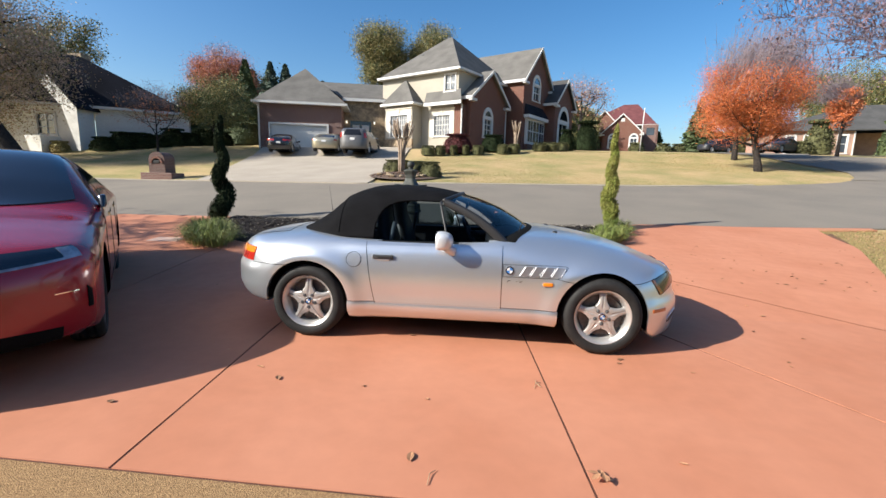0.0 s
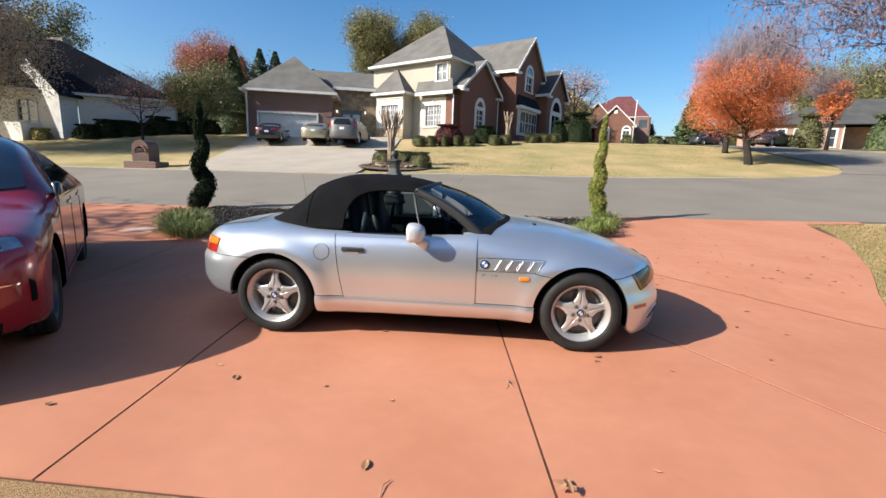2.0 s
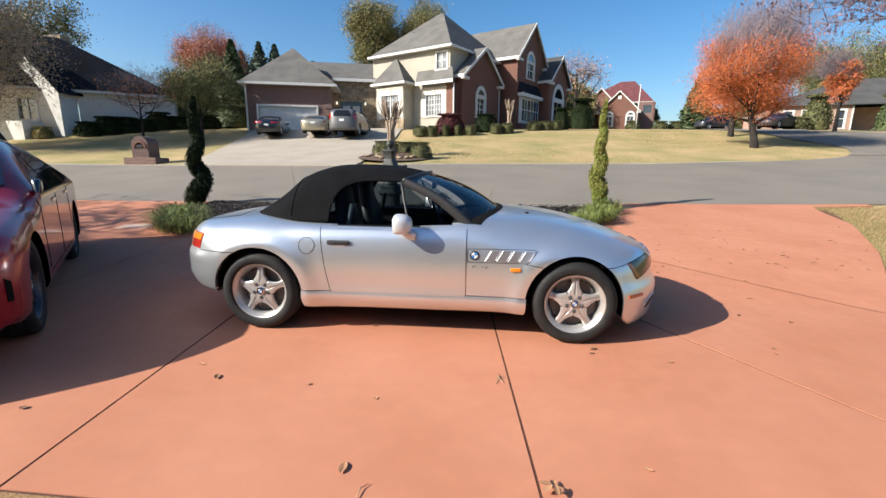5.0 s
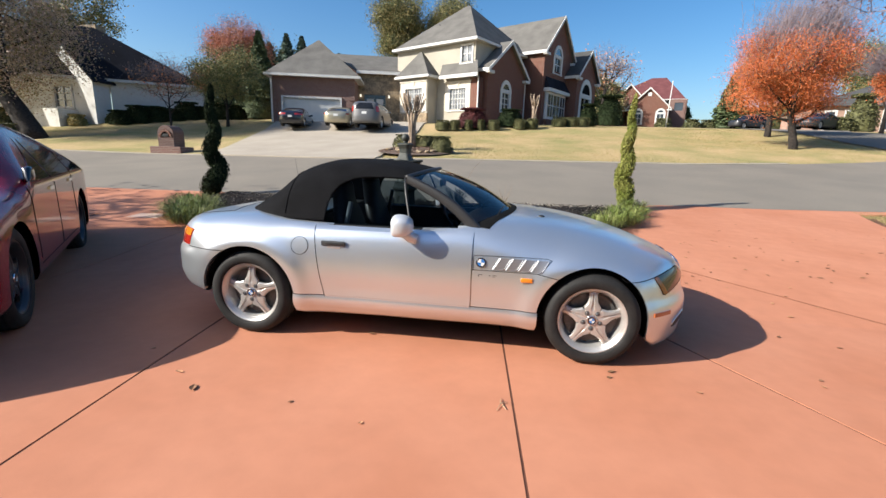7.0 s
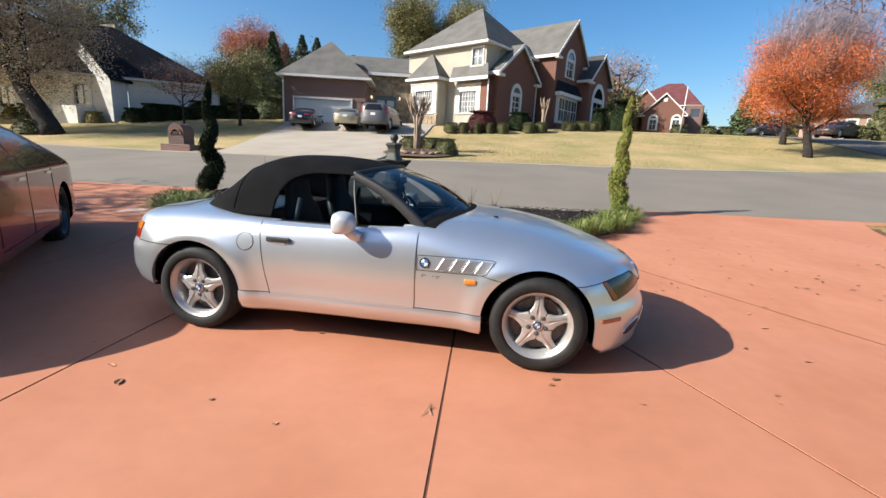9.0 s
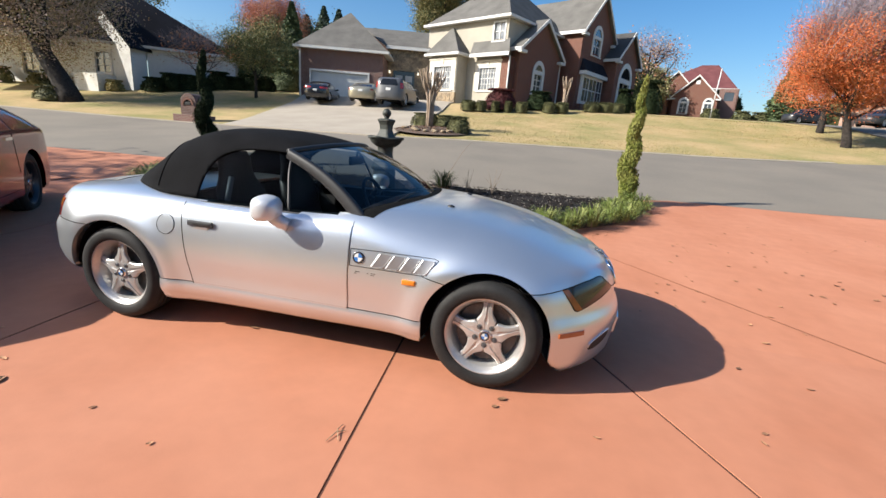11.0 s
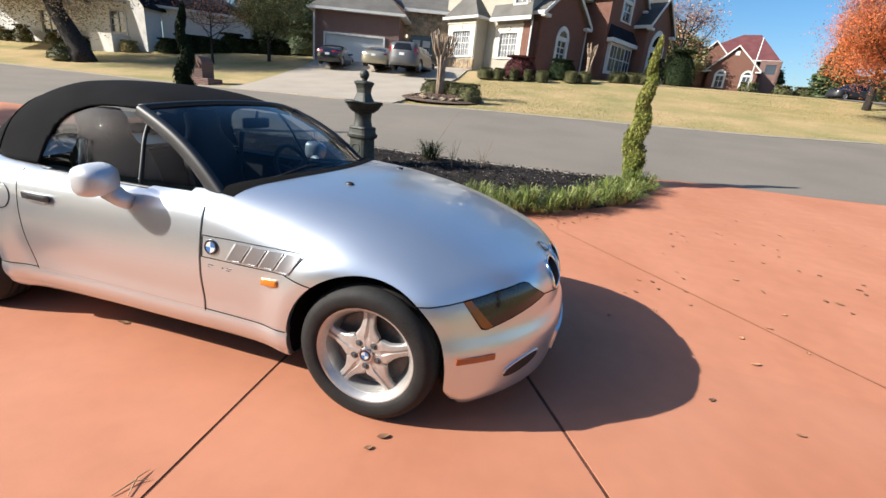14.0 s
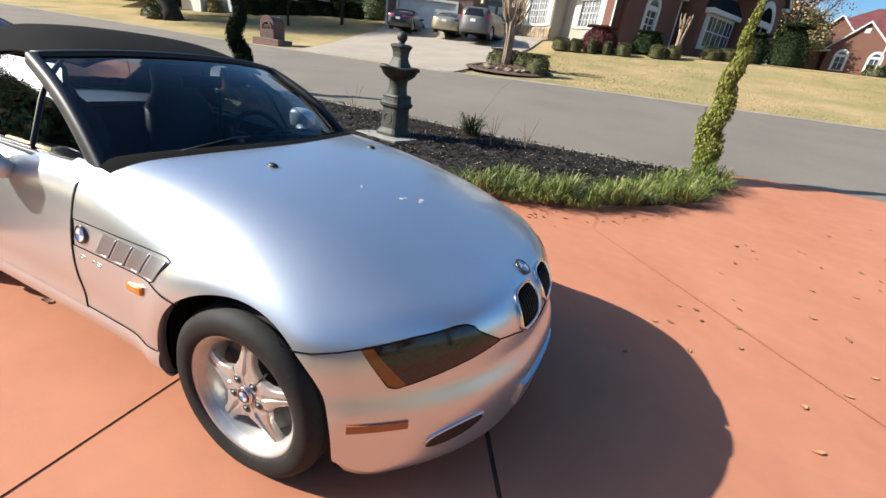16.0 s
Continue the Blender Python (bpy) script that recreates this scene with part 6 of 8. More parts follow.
def bush(label, at, rx, ry, h, material, n, seed, size=0.06, name="bush", square=2.2, group=""):
    """A clipped or loose shrub: a dense outer coat of leaves over a dark twiggy heart."""
    rnd = random.Random(seed)
    T = thing(name, label, "shrub", at, group=group)
    V, F = [], []
    for j in range(7):
        u = j / 6
        for i in range(14):
            a = 2 * math.pi * i / 14
            k = (1 - u ** (square + 0.6)) ** (1 / square) * 0.86 + 0.02
            V.append((rx * k * math.cos(a) * (0.9 + 0.1 * rnd.random()), ry * k * math.sin(a) * (0.9 + 0.1 * rnd.random()), h * 0.93 * u - 0.02))
    mesh_ob("heart", V, grid_faces(7, 14, True) + [tuple(range(84, 98))], material, T, smooth=True)
    pts = []
    for i in range(n):
        u, a = rnd.random() ** 0.8, rnd.uniform(0, 2 * math.pi)
        k = (1 - u ** (square + 0.6)) ** (1 / square) * rnd.uniform(0.86, 1.02)
        if rnd.random() < 0.35:
            u, k = 0.96, rnd.random() ** 0.5 * 0.8
        w = 1 + 0.06 * math.sin(3 * a + seed) + 0.05 * math.sin(7 * a)
        pts.append((rx * k * w * math.cos(a), ry * k * w * math.sin(a), h * u * rnd.uniform(0.96, 1.04)))
    V, F = leaf_mesh(pts, size, rnd)
    mesh_ob("foliage", V, F, material, T)
    return T


def spiral_topiary(label, at, height, rbase, material, seed, turns=3.2, n=9000, bare=0.18, lean=(0.0, 0.0), amp=0.34, fill=0.26):
    """A young evergreen clipped into a corkscrew round its bare stem."""
    rnd = random.Random(seed)
    T = thing("spiral_topiary", label, "topiary", at)
    st = [(lean[0] * k, lean[1] * k, height * k) for k in (-0.03, 0.0, 0.25, 0.5, 0.75, 0.97)]
    V, F = tube(st, [0.035, 0.033, 0.028, 0.022, 0.016, 0.006], 8)
    mesh_ob("stem", V, F, M_barkpale, T, smooth=True)
    pts = []
    for i in range(n):
        k = rnd.random() ** 1.15
        z = bare + (height - bare) * k
        a = 2 * math.pi * turns * k + seed
        env = rbase * (1 - 0.75 * k)
        c = amp * env
        d = Vector((rnd.gauss(0, 1), rnd.gauss(0, 1), rnd.gauss(0, 1))).normalized() * rnd.uniform(0.55, 1.08) * (1 + 0.26 * math.sin(9 * a + 31 * k) * math.sin(47 * k))
        pts.append((lean[0] * k + c * math.cos(a) + d.x * env * 0.62, lean[1] * k + c * math.sin(a) + d.y * env * 0.62, z + d.z * (height / turns) * fill * (1 - 0.3 * k) + abs(rnd.gauss(0, 0.02))))
    V, F = leaf_mesh(pts, 0.0135, rnd, 1.5, 2.1, 0.55)
    mesh_ob("foliage", V, F, material, T)
    V, F = [], []
    hp = []
    for i in range(60):
        k = i / 59
        a = 2 * math.pi * turns * k + seed
        env = rbase * (1 - 0.75 * k)
        hp.append((lean[0] * k + amp * env * math.cos(a), lean[1] * k + amp * env * math.sin(a), bare + (height - bare) * k))
    V, F = tube(hp, [rbase * (1 - 0.75 * i / 59) * 0.36 for i in range(60)], 8)
    mesh_ob("inner_growth", V, F, material, T, smooth=True)
    return T


def grass_clump(at, r, h, n, seed, label="clump of arching green liriope grass", group="border grass"):
    rnd = random.Random(seed)
    T = thing("grass_clump", label, "grass", at, group=group)
    V, F = [], []
    for i in range(n):
        a = rnd.uniform(0, 2 * math.pi)
        q = r * 0.5 * math.sqrt(rnd.random())
        b = a + rnd.uniform(-0.6, 0.6)
        p = Vector((q * math.cos(a), q * math.sin(a), 0))
        out = Vector((math.cos(b), math.sin(b), 0))
        L, H = r * rnd.uniform(0.3, 1.25), h * rnd.uniform(0.5, 1.2)
        wd = out.cross(Vector((0, 0, 1))) * rnd.uniform(0.0028, 0.0055)
        k = len(V)
        for s, (f, z) in enumerate(((0, 0), (0.22, 0.62), (0.6, 0.98), (1.0, rnd.uniform(0.55, 0.98)))):
            c = p + out * L * f + Vector((0, 0, H * z))
            ww = wd * (1, 1, 0.8, 0.15)[s]
            V += [c - ww, c + ww]
        F += [(k, k + 1, k + 3, k + 2), (k + 2, k + 3, k + 5, k + 4), (k + 4, k + 5, k + 7, k + 6)]
    live = len(F)
    for i in range(int(n * 0.8)):
        a = rnd.uniform(0, 2 * math.pi)
        p = Vector((math.cos(a), math.sin(a), 0)) * r * rnd.uniform(0.3, 0.95)
        b = a + rnd.uniform(-0.7, 0.7)
        out = Vector((math.cos(b), math.sin(b), 0))
        e = p + out * r * rnd.uniform(0.1, 0.45) + Vector((0, 0, h * rnd.uniform(0.05, 0.38)))
        wd = out.cross(Vector((0, 0, 1))) * rnd.uniform(0.002, 0.005)
        k = len(V)
        V += [p - wd, p + wd, e]
        F.append((k, k + 1, k + 2))
    tuft = mesh_ob("tuft", V, F, M_blade, T)
    tuft.data.materials.append(M_deadblade)
    for k in range(live, len(F)):
        tuft.data.polygons[k].material_index = 1
    return T


# far lawn trees in autumn colour
tree("orange-leaved pear tree with thin bare top", (15.5, 22.6, land(22.6)), 7.4, 0.2, 3.6, (2.65, 2.5, 1.7), (M_orange, M_orange, M_rust), 130000, 0.03, 11, bare=1, limbs=20, clear=0.2, lean=(-1.35, 0.3), lumps=110, shell=0.3, twigs=1700, haze=(0.9, 0.0, 3.9))
tree("orange autumn tree on the lawn", (17.0, 28.2, land(28.2)), 6.9, 0.18, 3.6, (2.0, 2.0, 1.8), (M_orange, M_rust), 34000, 0.05, 12, bare=1, limbs=12, clear=0.22, lean=(-0.2, 0), lumps=60, shell=0.4, twigs=750, haze=(1.5, 0.0, 3.8))
tree("orange autumn tree by the side street", (26.9, 33.0, land(33.0)), 6.0, 0.14, 3.7, (1.0, 1.0, 1.35), (M_orange, M_rust), 14000, 0.055, 13, bare=1, twigs=420, haze=(-1.6, 0.0, 2.0))
# trees behind the houses
tree("tall olive-green tree behind the house", (-15.0, 58, land(58)), 17.2, 0.5, 11.9, (3.6, 3.5, 4.9), (M_olive, M_olive, M_green), 70000, 0.085, 21, lumps=110, shell=0.3)
tree("tall olive-green tree behind the house", (-9.2, 61, land(61)), 18.1, 0.5, 12.8, (3.2, 3.1, 4.7), (M_olive, M_olive, M_green), 56000, 0.085, 22, lumps=90, shell=0.3)
tree("russet autumn maple between the houses", (-31.2, 46, land(46)), 10.7, 0.35, 7.0, (3.4, 3.4, 3.5), (M_maple, M_maple, M_rust), 64000, 0.055, 23, lumps=90, shell=0.35)
tree("yellowing green tree between the houses", (-28.6, 39, land(39)), 5.4, 0.2, 3.0, (2.9, 2.6, 2.3), (M_olive, M_rust, M_olive, M_green), 40000, 0.06, 24, lumps=60)
for i, (x, y, hh) in enumerate(((-37.6, 64, 16.0), (-34.7, 64, 17.2), (-32.7, 65, 17.0), (-27.0, 66, 14.6), (-25.3, 66, 14.0))):
    conifer("dark green conifer behind the roofs", (x, y, land(y)), hh - 4.6, 4.6, M_spruce, 9000, 40 + i, 0.24)
conifer("narrow dark evergreen beside the garage", (-22.8, 36, land(36)), 7.6, 2.6, M_green, 11000, 47)
conifer("dark green conifer in the distance", (37.3, 80, land(80)), 9.8, 4.2, M_green, 5000, 48, 0.3)
for i, (x, y, hh, m) in enumerate(((33, 92, 5, M_green), (45, 96, 5, M_green), (54, 92, 7, M_olive), (64, 86, 17, M_olive), (74, 82, 18, M_olive), (84, 76, 17, M_olive), (-42, 70, 13, M_green), (16, 80, 9, M_olive), (10, 66, 9, M_green))):
    tree("distant leafy hedgerow tree", (x, y, land(y)), hh, 0.25, hh * 0.55, (hh * 0.4, hh * 0.4, hh * 0.42), (m, M_green) if hh > 15 else (m,), 60000 if hh > 15 else 14000, 0.12 if hh > 15 else 0.16, 60 + i)
tree("bare-topped russet tree beside the house", (10.6, 50, land(50)), 9.5, 0.25, 5.6, (3.2, 3.2, 3.0), (M_brownleaf, M_rust), 1600, 0.10, 75, bare=1, twigs=260, haze=(0, 0, 1.0))
def by_white(x, y):
    return 1.135 * x + 0.54, 1.135 * y + 1.02


# the big tree in front of the white house
tree("large broad tree, brown-green leaves, shading the lawn", (-29.0, 20.3, land(20.3, -29)), 13.6, 0.62, 6.9, (5.6, 4.8, 5.5), (M_brownleaf, M_brownleaf, M_olive, M_brownleaf), 100000, 0.062, 31, limbs=18, clear=0.25, lumps=95, lean=(-7.0, 0.3))
bush("low leafy ivy clump round a tree foot", (-30.3, 20.0, land(20.0, -30.3)), 1.2, 0.9, 0.85, M_hedge, 2600, 170, 0.05, square=1.6)
tree("pale green tree behind the white house", (-52.5, 46, land(46)), 15, 0.4, 10.0, (4.3, 4.3, 4.0), (M_green, M_olive), 24000, 0.12, 32)
tree("small nearly bare ornamental tree", (-23.0, 24.6, land(24.6, -23)), 4.6, 0.09, 3.4, (2.5, 2.0, 1.4), (M_rust,), 800, 0.06, 33, bare=1, limbs=12, clear=0.3, twigs=160, haze=(0.0, 0.0, 0.6))
tree("spreading green tree beside the drive", (-20.9, 27.9, land(27.9, -20.9)), 5.4, 0.12, 3.5, (2.6, 2.2, 1.9), (M_olive, M_green), 30000, 0.05, 34, lumps=60)
# beyond the white house's far end
for i, (x, y, hh) in enumerate(((-48.5, 25, 8.5), (-54, 21, 9.5), (-60, 15.5, 10), (-53, 31, 12))):
    x, y = by_white(x, y)
    tree("russet autumn tree beyond the white house", (x, y, land(y, x)), hh, 0.28, hh * 0.6, (hh * 0.36, hh * 0.36, hh * 0.4), (M_maple, M_brownleaf, M_brownleaf, M_olive), 14000, 0.12, 180 + i, lumps=40)
for i, (x, y, rx, hh) in enumerate(((-45.6, 22.6, 1.5, 2.2), (-48.2, 22.0, 1.7, 1.9), (-51.5, 19.8, 1.9, 2.1), (-56.0, 16.0, 2.2, 2.3))):
    x, y = by_white(x, y)
    bush("loose yellowing green shrub beside the lawn", (x, y, land(y, x)), rx, 1.2, hh, M_olive if i % 2 else M_hedge, 2200, 190 + i, 0.12, square=1.7)
for i, (x, rx, hh) in enumerate(((-42.6, 0.8, 1.1), (-41.2, 0.6, 0.8), (-39.8, 0.9, 1.3), (-36.6, 0.7, 0.9), (-35.2, 0.9, 1.2), (-33.9, 0.6, 0.8), (-29.2, 0.7, 0.8))):
    x, y = by_white(x, 22.7 if x < -33 else 22.4)
    bush("uneven low shrub against white brick wall", (x, y, land(y, x)), rx, 0.6, hh, M_hedge if i % 3 else M_olive, 1000, 200 + i, 0.09, square=1.7, group="uneven foundation shrubs")
# hedges at the white house, near-black foliage standing in for tree shade
for i in range(8):
    x, y = -29.9 + i * 0.98, 27.6 + i * 0.62
    bush("clipped evergreen shrub, foliage darkened for tree shade", (x, y, land(y, x) - 0.05), 1.15, 0.75, (1.05, 1.35, 1.2, 0.95, 1.4)[i % 5], M_cypressd, 3000, 80 + i, 0.07, square=1.9, group="foundation shrubs")

for i, (x, y, rx, hh) in enumerate(((-26.6, 39, 2.6, 2.6), (-30.5, 38, 2.4, 2.2), (-23.8, 37.5, 1.6, 2.0), (-28.6, 35.6, 1.8, 2.3), (-25.4, 35.2, 1.9, 2.1), (-22.4, 34.4, 1.7, 1.9))):
    bush("dense dark evergreen shrub between the houses", (x, y, land(y)), rx, 1.4, hh, M_green, 5200, 150 + i, 0.07, square=1.8)

# crape myrtle island in the far drive
V = []
for j in range(7):
    for i in range(36):
        a, k = 2 * math.pi * i / 36, 1 - j / 6
        x, y = -3.75 + 1.75 * k * math.cos(a), 16.6 + k * (2.2 if math.sin(a) > 0 else 1.55) * math.sin(a)
        V.append((x, y, land(y) + 0.02 + 0.12 * (1 - k ** 2)))
M_oldmulch = mat("weathered_mulch", (0.085, 0.06, 0.045), 0.95, var=0.4, scale=4, fine=30, bump=0.8, tint=(0.13, 0.085, 0.06))
ob = mesh_ob("planting_island", V, grid_faces(7, 36, True), M_oldmulch, smooth=True)
tagged(ob, "mulched island bed with fallen leaves", "flower bed", kind="structure")


def crape_myrtle(label, at, height, seed, stems=5, spread=0.75):
    """Pale bare stems, cut back hard to knobbly ends."""
    rnd = random.Random(seed)
    T = thing("crape_myrtle", label, "tree", at)
    for i in range(stems):
        a = 2 * math.pi * i / stems + 0.3
        b = Vector((0.10 * math.cos(a), 0.10 * math.sin(a), -0.1))
        m = Vector((0.13 * math.cos(a), 0.13 * math.sin(a), height * rnd.uniform(0.38, 0.5)))
        e = Vector((spread * 0.34 * math.cos(a), spread * 0.34 * math.sin(a), height * rnd.uniform(0.62, 0.7)))
        V, F = tube([b, (b + m) / 2, m, e], [0.08, 0.066, 0.056, 0.044], 8)
        st = mesh_ob("stem", V, F, M_barkpale, T, smooth=True)
        for j in range(6):
            d = a + rnd.uniform(-1.3, 1.3)
            o = m.lerp(e, rnd.uniform(0.5, 1.0))
            q = o + Vector((spread * rnd.uniform(0.1, 0.5) * math.cos(d), spread * rnd.uniform(0.1, 0.5) * math.sin(d), height * rnd.uniform(0.2, 0.36)))
            V, F = tube([o, o.lerp(q, 0.5) + Vector((0.05 * math.cos(d), 0.05 * math.sin(d), -0.02)), q, q + Vector((0.0, 0.0, 0.06))], [0.03, 0.023, 0.030, 0.018], 6)
            mesh_ob("branch", V, F, M_barkpale, st, smooth=True)
    return T


crape_myrtle("pale hard-pruned crape myrtle in the island bed", (-4.1, 17.3, land(17.3) + 0.1), 2.5, 5, 7, 0.85)
crape_myrtle("pruned crape myrtle before the brick wall", (2.1, 29.3, land(29.3)), 2.3, 6, 3, 0.6)
bush("low clipped green shrub in the island bed", (-4.55, 18.3, land(18.3)), 0.75, 0.6, 0.62, M_hedge, 5200, 91, 0.026)
bush("low clipped green shrub in the island bed", (-3.45, 18.3, land(18.3)), 0.75, 0.6, 0.58, M_hedge, 5200, 92, 0.026)
bush("round clipped shrub with russet tinge", (-2.5, 16.4, land(16.4)), 0.52, 0.48, 0.72, M_hedge, 4200, 93, 0.024)
rnd = random.Random(55)
for i in range(11):
    a = math.pi * (1.05 + 0.9 * i / 10)
    k = rnd.uniform(0.55, 1.0)
    x, y = -3.75 + 1.4 * k * math.cos(a), 16.7 + 1.25 * k * math.sin(a)
    V, F = lathe([(0.02, -0.05), (0.16, -0.02), (0.18, 0.05), (0.13, 0.10), (0.0, 0.115)], 9)
    q = rnd.uniform(0.4, 0.85)
    st = mesh_ob("edging_stone", [(a_ * q * rnd.uniform(0.9, 1.4), b_ * q, c_ * 0.7) for a_, b_, c_ in V], F, M_stone)
    st.matrix_world = pose(x, y, land(y) + 0.1, rnd.uniform(-6, 6), rnd.uniform(-6, 6), rnd.uniform(0, 360))
    tagged(st, "flat brown field stone in the island bed", "stone", "island bed stones")
bush("round maroon barberry bush", (-2.2, 28.5, land(28.5)), 1.1, 0.8, 1.35, M_maroon, 9000, 94, 0.04, square=1.8)
for i, (x, y, rx) in enumerate(((-4.2, 27.4, 0.52), (-3.35, 27.5, 0.38), (-2.4, 27.7, 0.28), (-1.55, 27.9, 0.26), (-0.65, 28.0, 0.42), (1.15, 28.6, 0.42), (2.0, 28.9, 0.44), (4.0, 30.2, 0.55), (4.95, 30.6, 0.55), (5.9, 31.6, 0.5))):
    bush("box-clipped olive hedge ball before the house", (x, y, land(y)), rx, 0.42, 0.66, M_hedge, 2600, 100 + i, 0.03, square=5, group="box hedge")
bush("loose flowering green shrub", (0.4, 29.6, land(29.6)), 0.9, 0.7, 1.2, M_cypressd, 4200, 120, 0.045)
bush("dark round yew by the entrance", (6.6, 34.0, land(34)), 0.7, 0.7, 1.7, M_cypressd, 5200, 121, 0.05, square=1.7)
# The shade on this shrub is put into its near-black foliage.
bush("large round evergreen shrub, foliage darkened for shade", (9.0, 38.0, land(38)), 1.2, 1.15, 2.55, M_cypressd, 9000, 122, 0.05, square=1.4)
for i, (x, y) in enumerate(((31, 79), (34, 80), (36.5, 80.5), (39, 81), (26, 78))):
    bush("distant rounded green shrub", (x, y, land(y)), 1.4, 1.0, 1.6, M_hedge, 500, 130 + i, 0.2)
for i in range(9):
    bush("distant dark hedge beyond the side street", (38 + i * 3.2, 79 + (i % 3), land(80)), 2.3, 1.6, 3.0 + 0.7 * (i % 3), M_green if i % 2 else M_hedge, 900, 160 + i, 0.22, square=1.8)
bush("large olive shrub before the tan house", (31.5, 42.0, land(42)), 1.3, 1.2, 3.2, M_hedge, 3000, 140, 0.09, square=1.6)
bush("dark evergreen mass beside the tan house", (37.8, 41.0, land(41)), 1.7, 1.4, 3.2, M_green, 3000, 142, 0.11, square=1.7)
bush("yellow-green low shrub before the tan house", (29.6, 41.5, land(41.5)), 1.1, 0.9, 1.1, M_hedge, 900, 141, 0.14)

# bed planting
spiral_topiary("dark green spiral-clipped cypress in the bed", (-6.05, 5.55, land(5.55, -6.05)), 2.27, 0.31, M_cypressd, 3, turns=2.6, n=52000, bare=0.06, amp=0.42)
spiral_topiary("yellow-green spiral-clipped cypress at the bed's corner", (2.895, 5.56, land(5.56)), 2.07, 0.225, M_cypress, 5, turns=3.1, n=56000, bare=0.27, lean=(0.03, 0.0), amp=0.33, fill=0.34)
rnd = random.Random(9)
for i in range(19):
    k = i / 18
    y = float(np.interp(k, (0, 0.35, 0.7, 1), (2.62, 3.05, 4.15, 5.3)))
    x = float(np.interp(k, (0, 0.35, 0.7, 1), (0.75, 1.75, 2.75, 3.2)))
    for d in (0.0, 0.24):
        if d and i % 3 == 1:
            continue
        grass_clump((x - d * 0.8 + rnd.uniform(-0.06, 0.06), y + d + rnd.uniform(-0.06, 0.06), land(y) + 0.03), rnd.uniform(0.14, 0.27), rnd.uniform(0.10, 0.27), 120, 200 + i + (40 if d else 0))
for i, (x, y) in enumerate(((-4.75, 2.70), (-4.5, 2.52), (-4.25, 2.48), (-4.35, 2.85), (-4.7, 3.0), (-4.95, 2.95))):
    grass_clump((x, y, land(y, x) + 0.01), 0.34, 0.26, 150, 250 + i)
for i in range(10):
    k = i / 9
    grass_clump((-5.5 + 0.95 * k + rnd.uniform(-0.1, 0.1), 4.0 - 1.2 * k + rnd.uniform(-0.1, 0.25), land(3.5, -5) + 0.0), rnd.uniform(0.3, 0.4), rnd.uniform(0.2, 0.32), 150, 230 + i)


